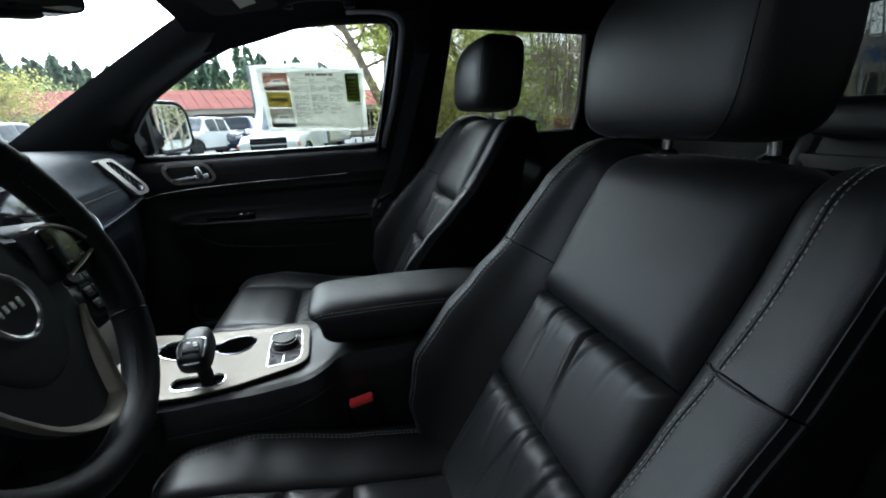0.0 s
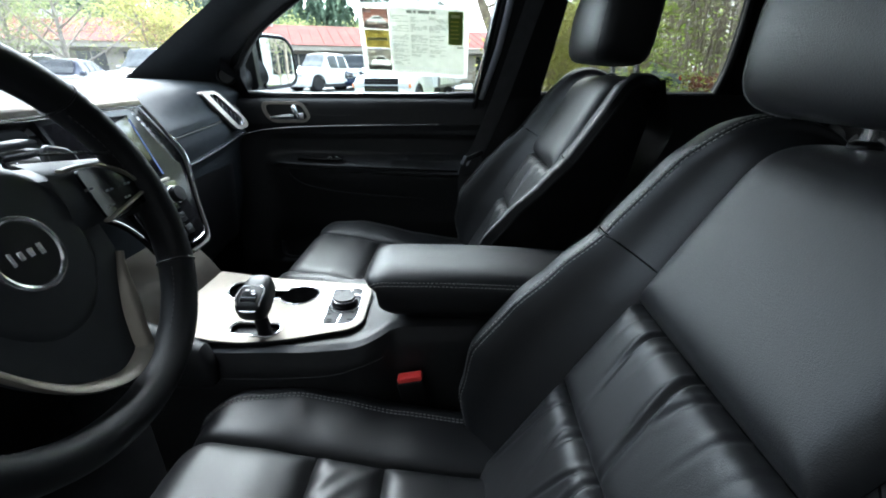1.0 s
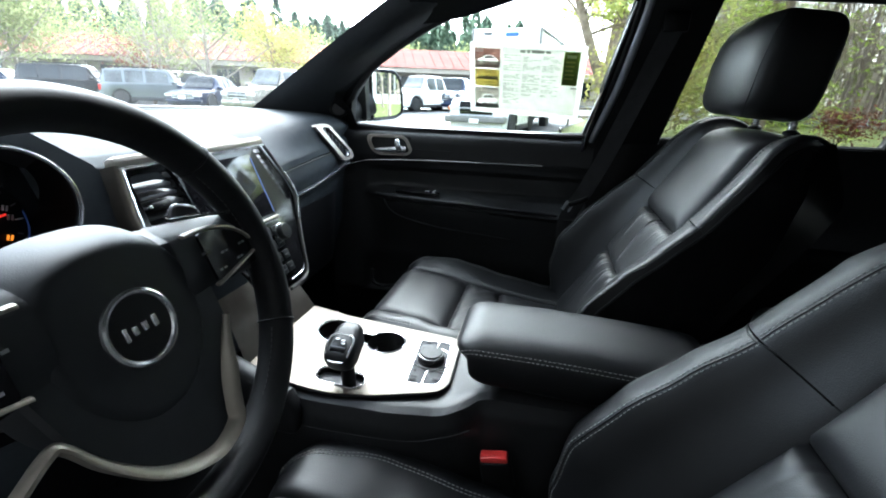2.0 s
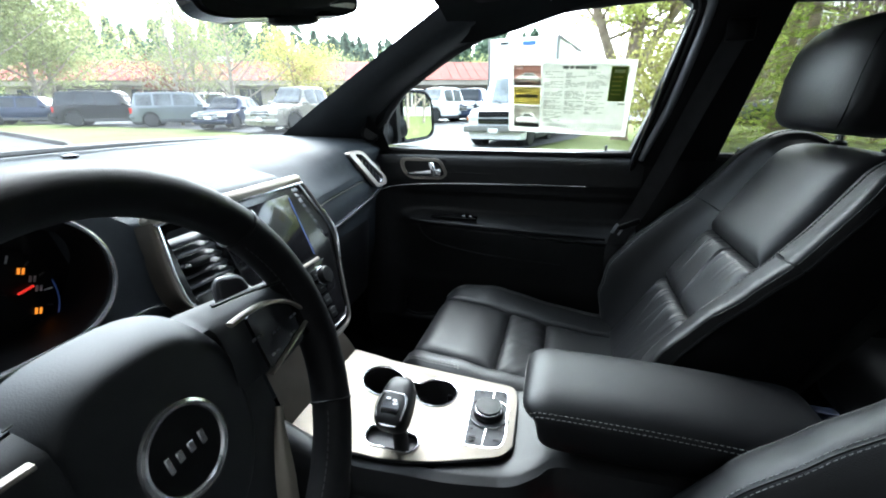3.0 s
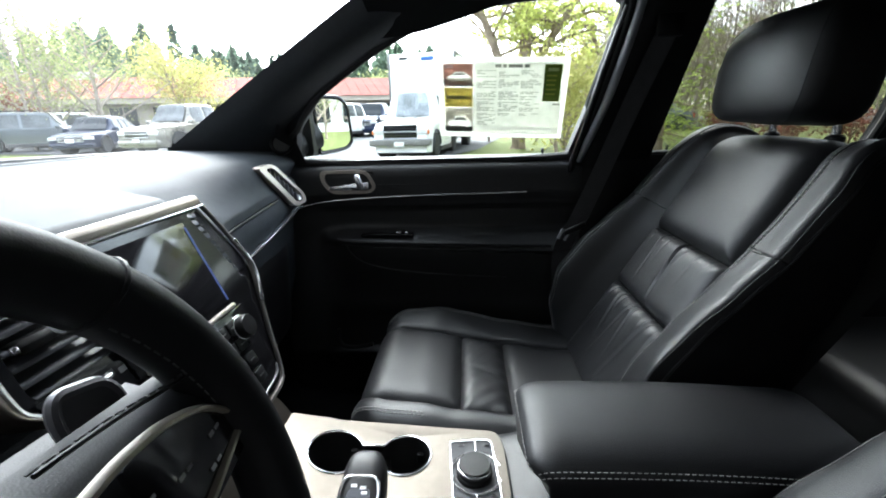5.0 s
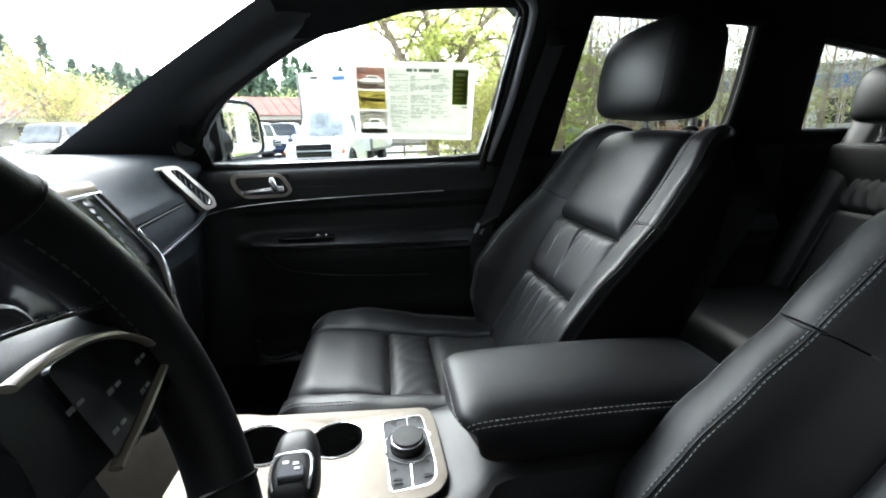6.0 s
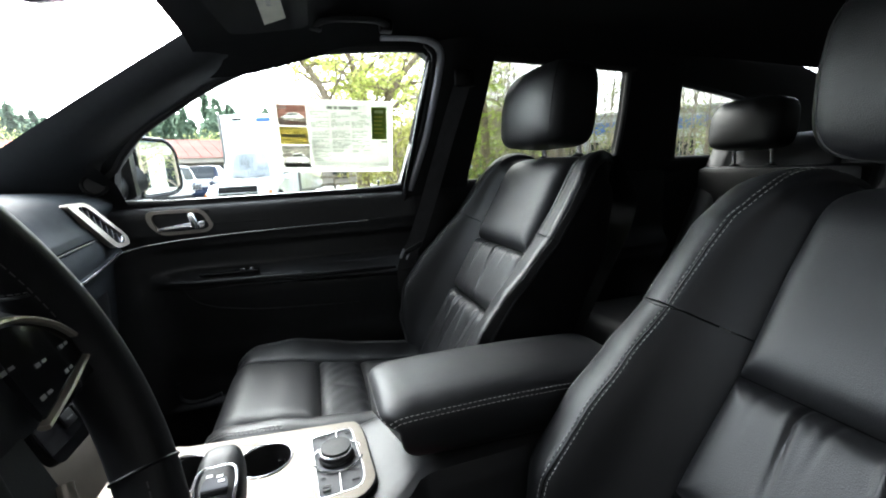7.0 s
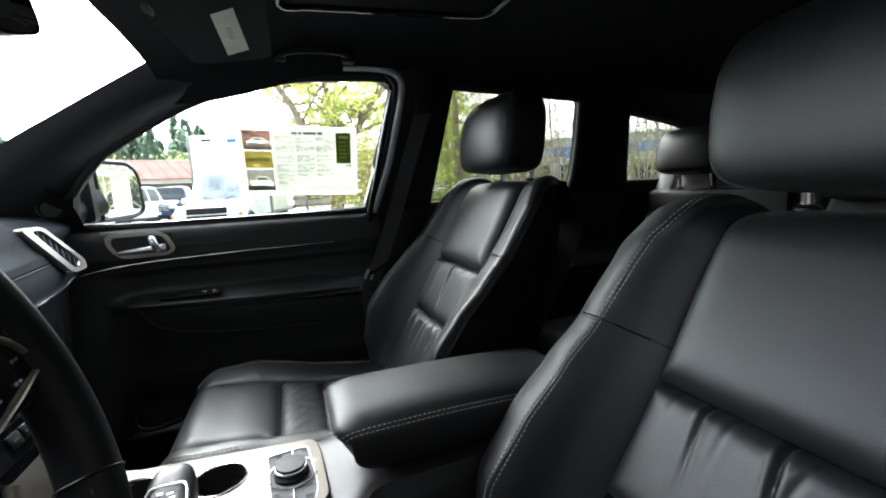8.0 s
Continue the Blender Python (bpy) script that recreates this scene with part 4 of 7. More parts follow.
stack = thing("centre_stack", "black centre console stack with touchscreen and chrome frame", "control panel", (-0.45, -0.04, 0.95))
SIDE_OUT = [(-0.205, 0.006, 0), (-0.209, 0.025, 0), (-0.2135, 0.047, 0), (-0.217, 0.070, 0), (-0.2175, 0.088, 0), (-0.212, 0.105, 0), (-0.200, 0.117, 0), (-0.184, 0.127, 0)]
SIDE_IN = [(-0.191, 0.013, 0), (-0.194, 0.030, 0), (-0.197, 0.050, 0), (-0.2005, 0.072, 0), (-0.2015, 0.090, 0), (-0.200, 0.105, 0), (-0.193, 0.114, 0), (-0.180, 0.123, 0)]
side_o, side_i = smooth_path(SIDE_OUT, 5), smooth_path(SIDE_IN, 5)


def side_point(a, b):
    """Rounded section of the frame's driver side."""
    i = int(a * (len(side_o) - 1))
    p = side_o[i].lerp(side_i[i], b)
    return stk(p.x, p.y, -0.016 * (1 - min(1.0, b * 3)) ** 2 + 0.010 * math.sin(math.pi * min(1.0, 0.15 + 0.8 * b)) - 0.002)


si = rounded([(-0.191, 0.013), (0.089, 0.010), (0.120, 0.088), (0.124, 0.114), (0.071, 0.246), (0.047, 0.260), (-0.062, 0.260), (-0.077, 0.202), (-0.098, 0.170), (-0.176, 0.129), (-0.198, 0.112), (-0.2015, 0.092), (-0.198, 0.055)], [0.006, 0.006, 0.03, 0.03, 0.02, 0.02, 0.01, 0.02, 0.02, 0.02, 0.012, 0.02, 0.03], 4)
fr = part("stack_frame", grid(side_point, len(side_o) - 1, 12), SATIN, stack, "champagne satin frame side with chrome inner edge")
part("chrome_edge", tube([stk(p.x, p.y, 0.002) for p in smooth_path(SIDE_IN + [(-0.160, 0.136, 0), (-0.135, 0.150, 0), (-0.109, 0.165, 0), (-0.094, 0.180, 0), (-0.080, 0.205, 0)], 5)], lambda t: (0.0024, 0.0030), 8), CHROME, fr)
stack_box("top_bar", -0.203, 0.092, -0.003, 0.012, -0.010, 0.010, BEZEL, stack, "broad champagne satin top bar", 0.0068)
part("top_bar_line", tube([stk(-0.200 + 0.290 * k / 12, 0.0125, 0.009) for k in range(13)], 0.0012, 6), CHROME, stack)
part("frame_edge", tube([stk(*p[:2], 0.002) for p in smooth_path([(0.090, 0.000, 0), (0.100, 0.020, 0), (0.113, 0.052, 0), (0.124, 0.085, 0), (0.128, 0.105, 0), (0.116, 0.138, 0), (0.090, 0.196, 0), (0.070, 0.246, 0), (0.050, 0.262, 0), (0.0, 0.264, 0)], 5)], lambda t: (0.0038, 0.0032), 8), GREYTRIM, stack, "dull grey outer frame edge")
part("chrome_edge", tube([stk(*p[:2], 0.006) for p in smooth_path([(0.116, 0.068, 0), (0.123, 0.088, 0), (0.127, 0.104, 0), (0.124, 0.120, 0), (0.115, 0.138, 0), (0.104, 0.158, 0)], 5)], lambda t: (0.0012 + 0.0034 * math.sin(math.pi * t), 0.0025), 8), CHROME, fr)
part("chrome_edge", tube([stk(*p[:2], 0.005) for p in smooth_path([(0.010, 0.250, 0), (0.048, 0.247, 0), (0.062, 0.236, 0)], 5)], 0.0018, 8), CHROME, fr)
stack_plate("face", si, [rounded([(-0.186, 0.022), (-0.130, 0.022), (-0.112, 0.104), (-0.190, 0.104)], 0.008, 3), rounded([(0.064, 0.016), (0.086, 0.016), (0.110, 0.085), (0.114, 0.116), (0.100, 0.118)], 0.006, 3)], -0.01, 0.0, GLOSSBLACK, stack)
# side vents
vr = stack_plate("vent_recess", rounded([(-0.192, 0.018), (-0.120, 0.018), (-0.108, 0.110), (-0.194, 0.110)], 0.006, 3), [], -0.050, -0.045, CARPET, stack)
for k in range(6):
    q = 0.034 + 0.0128 * k
    bm = box(-0.184 - 0.0012 * k, -0.132 + 0.0034 * k, q - 0.0020, q + 0.0020, -0.022, 0.000, 0.0008, 1)
    for w in bm.verts:
        w.co = stk(w.co.x, w.co.y + 0.42 * (w.co.z + 0.015), w.co.z)
    part("slat", bm, SLAT, vr)
stack_box("vent_tab", -0.182, -0.150, 0.0595, 0.0715, -0.012, 0.008, PLASTIC, vr, "", 0.005)
stack_box("tab_insert", -0.185, -0.179, 0.0625, 0.0685, 0.002, 0.0070, CHROME, vr, "", 0.002)
vr = stack_plate("vent_recess", rounded([(0.060, 0.012), (0.090, 0.012), (0.116, 0.085), (0.118, 0.120), (0.098, 0.122)], 0.004, 3), [], -0.045, -0.04, CARPET, stack)
for k in range(9):
    q = 0.022 + 0.0105 * k
    y1 = table([(0.0, 0.084), (0.085, 0.110), (0.12, 0.113)], q)
    bm = bmesh.new()
    tri = [(y1 - 0.016, q - 0.004, -0.012), (y1, q + 0.003, -0.002), (y1 - 0.013, q + 0.004, -0.002)]
    lo = [bm.verts.new(stk(*p)) for p in tri]
    hi = [bm.verts.new(stk(p[0], p[1], p[2] - 0.012)) for p in tri]
    bm.faces.new(lo)
    bm.faces.new(hi[::-1])
    for j in range(3):
        bm.faces.new((lo[j], lo[(j + 1) % 3], hi[(j + 1) % 3], hi[j]))
    part("slat", bm, CHROME, vr)
vw = stack_plate("vent_wheel_panel", rounded([(-0.195, 0.105), (-0.120, 0.1125), (-0.112, 0.138), (-0.122, 0.148), (-0.184, 0.120)], 0.006, 3), [], 0.0005, 0.004, GLOSSBLACK, stack)
stack_box("vent_wheel", -0.165, -0.135, 0.1165, 0.1215, 0.003, 0.007, CHROME, vw)
stack_box("wheel_slot", -0.168, -0.132, 0.1150, 0.1230, 0.0038, 0.0045, PLASTIC, vw)
stack_box("wheel_mark", -0.181, -0.174, 0.1150, 0.1190, 0.0041, 0.0045, DIMMARK, vw, "", 0)
stack_box("wheel_mark", -0.128, -0.121, 0.1180, 0.1230, 0.0041, 0.0045, DIMMARK, vw, "", 0)
scr = stack_plate("touchscreen", rounded([(-0.125, 0.016), (0.052, 0.016), (0.052, 0.138), (-0.118, 0.138)], 0.004, 3), [], 0.0005, 0.006, GLOSSBLACK, stack)
stack_box("screen_glass", -0.118, 0.044, 0.024, 0.130, 0.0061, 0.0066, SCREEN, scr, "dark reflective touchscreen glass", 0.0003)
stack_box("blue_edge", 0.0405, 0.0435, 0.030, 0.128, 0.0067, 0.0070, BLUEGLOW, scr, "", 0)
ctl = stack_box("control_panel", -0.072, 0.062, 0.142, 0.246, 0.0005, 0.006, GLOSSBLACK, stack)
stack_box("chrome_bar", -0.11, 0.048, 0.1345, 0.1405, 0.004, 0.0095, BEZEL, ctl, "bright satin bar below the screen", 0.0025)
for y, q in ((0.036, 0.166), (-0.052, 0.170)):
    kb = lathe([(0.0145, 0), (0.0145, 0.011), (0.0128, 0.0135), (0.0, 0.014)], 24, stk(y, q, 0.006), SN)
    part("knob", kb, PLASTIC, ctl)
    part("knob_ring", lathe([(0.0165, 0), (0.0165, 0.003), (0.0155, 0.0035)], 24, stk(y, q, 0.006), SN), CHROME, ctl)
for r in range(4):
    for c in (1, 2, 3):
        stack_box("button", -0.062 + 0.024 * c, -0.041 + 0.024 * c, 0.150 + 0.023 * r, 0.166 + 0.023 * r, 0.006, 0.009, PLASTIC, ctl, "", 0.0015)
        stack_box("button_mark", -0.057 + 0.024 * c, -0.046 + 0.024 * c, 0.1575 + 0.023 * r, 0.1590 + 0.023 * r, 0.0091, 0.0094, DIMMARK, ctl, "", 0)

# instrument cluster and start button
clu = thing("instrument_cluster", "dark round gauges behind a chrome ring", "gauges", (-0.55, -0.385, 1.1))


def ring(cy, cz, ry, rz, x, r, n=48):
    return tube([(x - 0.25 * rz * math.sin(2 * math.pi * k / n), cy + ry * math.cos(2 * math.pi * k / n), cz + rz * math.sin(2 * math.pi * k / n)) for k in range(n)], r, 8, True)


def stadium(t, grow=0.0):
    """The twin round outline of the gauges: (y, z) for t from 0 to 1."""
    an = 2 * math.pi * t
    c, s_ = math.cos(an), math.sin(an)
    return -0.387 + math.copysign(0.075, c) * min(1.0, abs(c) * 6) + (0.065 + grow) * c, 1.177 + (0.058 + grow) * s_


part("binnacle", grid(lambda a, b: Vector((-0.500 - 0.058 * b - 0.2 * (stadium(a)[1] - 1.177) * (1 - b), *stadium(a, 0.004 - 0.004 * b))), 64, 4, close_u=True), PLASTIC, clu)
part("cluster_surround", plate([Vector((-0.56, 1.244)), Vector((-0.27, 1.248)), Vector((-0.215, 1.204)), Vector((-0.205, 1.10)), Vector((-0.275, 1.096)), Vector((-0.30, 1.07)), Vector((-0.56, 1.07))], [[Vector(stadium(k / 48, 0.003)) for k in range(48)]],
                               lambda u, v, w: (-0.502 - 0.2 * (v - 1.177) + w - 0.008, u, v), 0.008), DASHTOP, clu)
part("chrome_ring", tube([(-0.498 - 0.2 * (stadium(k / 64)[1] - 1.177), *stadium(k / 64)) for k in range(64)], 0.0024, 8, True), CHROME, clu)
part("gauge_face", grid(lambda a, b: Vector((-0.558, -0.53 + 0.29 * a, 1.11 + 0.135 * b)), 4, 4), GLOSSBLACK, clu)
for cy in (-0.317, -0.457):
    gd = part("dial", lathe([(0.050, 0), (0.050, 0.003), (0.046, 0.004), (0.0, 0.004)], 40, (-0.556, cy, 1.153), (1, 0, 0.0)), PLASTIC, clu)
    part("dial_ring", ring(cy, 1.153, 0.0475, 0.0475, -0.5515, 0.0007), BLUEGLOW, gd)
    for k in range(15):
        an = radians(-70 + 22.5 * k)
        big = k % 3 == 0
        c = Vector((-0.5515, cy + 0.042 * math.cos(an), 1.153 + 0.042 * math.sin(an)))
        part("dial_mark", moved(box(-0.0004, 0.0004, -0.0045 if big else -0.002, 0.003, -0.0008, 0.0008, 0), Matrix.Translation(c) @ Matrix.Rotation(an, 4, "X")), WHITEMARK if big else DIMMARK, gd)
    for an, m in ((43, ORANGE), (-35, ORANGE), (22, WHITEMARK), (3, WHITEMARK), (80, WHITEMARK), (120, WHITEMARK), (160, WHITEMARK), (200, WHITEMARK)):
        c = Vector((-0.5512, cy + 0.034 * math.cos(radians(an)), 1.153 + 0.034 * math.sin(radians(an))))
        part("dial_number", merge(moved(box(-0.0004, 0.0004, -0.0030, -0.0010, -0.0030, 0.0030, 0), Matrix.Translation(c) @ Matrix.Rotation(radians(-20), 4, "X")), moved(box(-0.0004, 0.0004, 0.0008, 0.0026, -0.0030, 0.0030, 0), Matrix.Translation(c) @ Matrix.Rotation(radians(-20), 4, "X"))), m, gd)
    part("needle", moved(box(-0.001, 0.001, 0.016, 0.030, -0.0009, 0.0009, 0), Matrix.Translation((-0.549, cy, 1.153)) @ Matrix.Rotation(radians(13), 4, "X")), REDNEEDLE, gd)
    part("needle_hub", lathe([(0.010, 0), (0.009, 0.005), (0, 0.006)], 20, (-0.552, cy, 1.153), (1, 0, 0)), PLASTIC, gd)
part("start_bezel", lathe([(0.030, -0.01), (0.030, 0.004), (0.022, 0.007), (0.020, 0.004), (0.0, 0.004)], 28, (-0.512, -0.229, 1.073), (1, 0.1, 0.3)), GLOSSBLACK, clu)
part("start_ring", tube([Vector((-0.506, -0.229, 1.074)) + Vector((-0.3 * 0.020 * math.sin(2 * math.pi * k / 28), 0.020 * math.cos(2 * math.pi * k / 28), 0.019 * math.sin(2 * math.pi * k / 28))) for k in range(28)], 0.0010, 6, True), PLASTIC, clu)
part("start_lamp", moved(box(-0.001, 0.001, -0.004, 0.004, -0.0018, 0.0018, 0), Matrix.Translation((-0.5075, -0.2185, 1.0845)) @ pose(0, 0, 0, 25, -15, 0)), ORANGE, clu, "lit orange lamp on the start button")
part("start_mark", moved(merge(box(0, 0.0006, -0.007, 0.007, 0.001, 0.003, 0), box(0, 0.0006, -0.006, 0.006, -0.0025, -0.0005, 0), box(0, 0.0006, -0.007, 0.007, -0.006, -0.004, 0)), Matrix.Translation((-0.507, -0.231, 1.073)) @ pose(0, 0, 0, 20, -15, 0)), WHITEMARK, clu)
part("lower_trim_line", tube(smooth_path([(-0.486, -0.300, 1.090), (-0.486, -0.279, 1.1005), (-0.486, -0.266, 1.1075), (-0.486, -0.254, 1.113), (-0.486, -0.238, 1.1155), (-0.486, -0.220, 1.113), (-0.486, -0.197, 1.106)], 5), 0.0017, 6), CHROME, clu)
part("start_panel", plate(rounded([(-0.272, 1.102), (-0.252, 1.113), (-0.236, 1.116), (-0.200, 1.107), (-0.195, 1.075), (-0.205, 1.048), (-0.262, 1.048)], 0.008, 3), [], lambda u, v, w: (-0.519 + w + 0.10 * (v - 1.073), u, v), 0.006), PLASTIC, clu)
part("knee_panel", grid(lambda a, b: Vector((-0.515 - 0.03 * b, -0.60 + 0.42 * a, 1.044 - 0.30 * b + 0.02 * math.sin(math.pi * a) * b)), 16, 12), PLASTIC, clu)

# ---- steering wheel ----
WC, TH, YA = Vector((-0.2815, -0.387, 1.125)), radians(17.2), radians(2.9)
WN = Vector((math.cos(TH) * math.cos(YA), math.cos(TH) * math.sin(YA), math.sin(TH)))
WY = Vector((-math.sin(YA), math.cos(YA), 0))
WV = WN.cross(WY)
RIM, GRIP = 0.1610, 0.0164


def wh(y, v, n=0.0):
    return WC + WY * y + WV * v + WN * n


wheel = thing("steering_wheel", "black leather steering wheel with champagne spoke trim", "steering wheel", (-0.42, -0.387, 1.08))
rim = part("rim", grid(lambda a, b: wh((RIM + GRIP * math.cos(2 * math.pi * b)) * math.cos(2 * math.pi * a), (RIM + GRIP * math.cos(2 * math.pi * b)) * math.sin(2 * math.pi * a), 0.0190 * math.sin(2 * math.pi * b)), 96, 16, True, True), RIMLEATHER, wheel, "black leather rim")
for an in (-28, 42, 138, 208):
    c, s = math.cos(radians(an)), math.sin(radians(an))
    part("rim_seam", tube([wh((RIM + (GRIP + 0.0004) * math.cos(t)) * c, (RIM + (GRIP + 0.0004) * math.cos(t)) * s, 0.0194 * math.sin(t)) for t in [2 * math.pi * k / 20 for k in range(20)]], 0.0012, 5, True), PLASTIC, rim)
for a0, a1 in ((-58, -30), (210, 238), (10, 40), (140, 170)):
    ln = [(wh(0.1455 * math.cos(radians(a0 + (a1 - a0) * k / 30)), 0.1455 * math.sin(radians(a0 + (a1 - a0) * k / 30)), 0.006), (WN * 0.6 - Vector((0, math.cos(radians(a0)), 0)) * 0.5).normalized()) for k in range(31)]
    part("stitching", stitches(ln, 0.0004, 0.006, 0.004), DARKTHREAD, rim)


def hub_edge(t):
    a = 2 * math.pi * t
    c, s = math.cos(a), math.sin(a)
    ry = 0.084 if s > 0 else 0.080
    rv = 0.081 if s > 0 else 0.096
    e = 0.75
    return math.copysign(abs(c) ** e, c) * ry * (1 - (0.30 * max(0.0, -s) ** 2)), math.copysign(abs(s) ** 0.85, s) * rv


def hub_point(a, b):
    y, v = hub_edge(a)
    k = b
    n = 0.007 * (1 - k ** 3) - 0.034 * (max(0.0, k - 0.72) / 0.28) ** 1.6 + 0.004
    return wh(y * k, v * k, n - 0.008)


part("airbag_cover", grid(hub_point, 64, 28, close_u=True), COVER, wheel)
part("hub_back", lathe([(0.062, -0.02), (0.050, -0.06), (0.040, -0.12), (0.040, -0.20)], 28, WC, WN), PLASTIC, wheel)
part("emblem_ring", tube([wh(0.0278 * math.cos(2 * math.pi * k / 36), 0.0278 * math.sin(2 * math.pi * k / 36) - 0.003, 0.0045) for k in range(36)], 0.0028, 8, True), CHROME, wheel, "round chrome emblem ring")
part("emblem_disc", lathe([(0.0275, 0), (0.0265, 0.002), (0, 0.0022)], 30, wh(0, -0.003, 0.0030), WN), PLASTIC, wheel)
for k, (u, w, h) in enumerate(((-0.0140, 0.0034, 0.0110), (-0.0062, 0.0046, 0.0072), (0.0022, 0.0046, 0.0072), (0.0110, 0.0044, 0.0095))):
    bm = box(u - w / 2, u + w / 2, -h / 2, h / 2, 0, 0.0014, 0.0005, 1)
    for v in bm.verts:
        v.co = wh(v.co.x, v.co.y - 0.003, 0.0052 + v.co.z)
    part("emblem_bar", bm, CHROME, wheel)
for side in (1, -1):
    def spoke(a, b):
        y = 0.055 + 0.098 * a
        v = 0.0295 - 0.010 * a + (0.034 - 0.002 * a) * (2 * b - 1)
        return wh(side * y, v, -0.002 + 0.008 * math.cos((2 * b - 1) * 1.5) - 0.004 * a - 0.016 * ss(0.74, 1.0, b) ** 1.3)
    sp = part("spoke", merge(grid(spoke, 12, 8), grid(lambda a, b: spoke(a, b) - WN * 0.022, 8, 4)), COVER, wheel)
    po = rounded([(0.080, 0.046), (0.108, 0.043), (0.138, 0.030), (0.158, 0.004), (0.150, -0.004), (0.092, -0.007), (0.083, -0.004)], [0.006, 0.012, 0.012, 0.006, 0.006, 0.008, 0.006], 4)
    part("switch_pad", plate([Vector((0.105, 0.016)).lerp(p, 0.97) for p in po], [], lambda u, v, w: wh(side * u, v, 0.0055 + w - 0.004 * ss(0.10, 0.16, u)), 0.003), GLOSSBLACK, sp)
    part("switch_frame", tube([wh(side * p.x, p.y, 0.0090 - 0.004 * ss(0.10, 0.16, p.x)) for p in smooth_path([(0.064, 0.047, 0), (0.084, 0.0475, 0), (0.108, 0.0440, 0), (0.134, 0.0325, 0), (0.151, 0.014, 0), (0.154, -0.004, 0), (0.149, -0.022, 0)], 6)], lambda t: (0.0036, 0.0019), 8), RINGTRIM, sp, "champagne satin switch surround")
    part("switch_frame", tube([wh(side * p.x, p.y, 0.0085 - 0.004 * ss(0.10, 0.16, p.x)) for p in smooth_path([(0.152, 0.008, 0), (0.118, 0.002, 0), (0.080, -0.005, 0)], 6)], lambda t: (0.0030, 0.0016), 8), RINGTRIM, sp, "champagne satin switch surround")
    for u, v in ((0.082, 0.026), (0.104, 0.020), (0.132, 0.020), (0.094, 0.006), (0.122, 0.008)):
        for w0, w1, h0 in ((-0.005, -0.001, 0.0011), (0.001, 0.005, 0.0008)):
            bm = box(u + w0, u + w1, v - h0, v + h0, 0.0085, 0.0089, 0)
            for w in bm.verts:
                w.co = wh(side * w.co.x, w.co.y, w.co.z - 0.004 * ss(0.10, 0.16, w.co.x))
            part("switch_mark", bm, GREYMARK, sp)
    pdl = rounded([(0.100, 0.062), (0.104, 0.073), (0.128, 0.066), (0.133, 0.054), (0.128, 0.026), (0.104, 0.028)], [0.006, 0.009, 0.012, 0.009, 0.005, 0.005], 5)
    pd = part("paddle", plate(pdl, [], lambda u, v, w: wh(side * u, v, -0.034 + w + 0.10 * (v - 0.05)), 0.007), PADDLE, wheel, "grey shift paddle")
    part("paddle_edge", tube([wh(side * p.x, p.y, -0.0290 + 0.10 * (p.y - 0.05)) for p in pdl], 0.0030, 8, True), PADDLE, pd)
    sm = smooth_path([(0.062, 0.0640, 0), (0.085, 0.0610, 0), (0.105, 0.0575, 0), (0.124, 0.0535, 0), (0.146, 0.0500, 0)], 8)
    part("seam", tube([wh(side * p.x, p.y, 0.004) for p in sm], 0.0011, 6), PLASTIC, sp)
    part("stitching", stitches([(wh(side * p.x, p.y + 0.001, 0.004), WN * 0.6 + WV * 0.8) for p in sm], 0.0010, 0.006, 0.004, 0.0005), DARKTHREAD, sp)
    part("stalk", tube([wh(side * 0.03, 0.02, -0.075), wh(side * 0.10, 0.035, -0.07), wh(side * 0.115, 0.036, -0.068)], lambda t: 0.006 + 0.002 * t, 10), PLASTIC, wheel)
leg = [(0.082, -0.036, 0), (0.067, -0.060, 0), (0.052, -0.088, 0), (0.044, -0.110, 0), (0.038, -0.123, 0), (0.012, -0.130, 0), (-0.018, -0.119, 0), (-0.042, -0.100, 0), (-0.064, -0.070, 0), (-0.076, -0.046, 0), (-0.084, -0.042, 0), (-0.110, -0.054, 0), (-0.130, -0.062, 0)]
leg_path = smooth_path(leg, 6)
part("lower_trim", tube([wh(p.x, p.y, 0.0) for p in leg_path], lambda t: (0.0036 + 0.0070 * ss(0.02, 0.16, t) - 0.0055 * ss(0.50, 0.78, t), 0.0036), 10), RINGTRIM, wheel, "champagne satin lower spoke trim")
part("lower_spoke", plate([Vector((p.x, p.y)) for p in leg_path[:50]] + [Vector((-0.080, 0.0)), Vector((0.082, 0.0))], [], lambda u, v, w: wh(u, v, -0.014 + w), 0.012), COVER, wheel)
part("column_shroud", grid(lambda a, b: WC + WN * (-0.06 - 0.20 * b) + Vector((0, 0.060 * math.cos(2 * math.pi * a), 0)) + WV * (0.055 * math.sin(2 * math.pi * a) - 0.012), 28, 6, close_u=True), PLASTIC, wheel)

# ---- centre console ----
con = thing("centre_console", "black console with champagne satin top plate", "console", (-0.1, 0, 0.5))


def con_z(x):
    return 0.850 + 0.020 * ss(-0.28, -0.42, x)


PLATE_OUT = rounded([(-0.425, 0.098), (-0.36, 0.096), (-0.118, 0.088), (-0.110, 0.060), (-0.106, -0.052), (-0.120, -0.072), (-0.235, -0.114), (-0.34, -0.122), (-0.425, -0.122)], [0.004, 0.01, 0.012, 0.02, 0.02, 0.014, 0.05, 0.02, 0.004], 4)


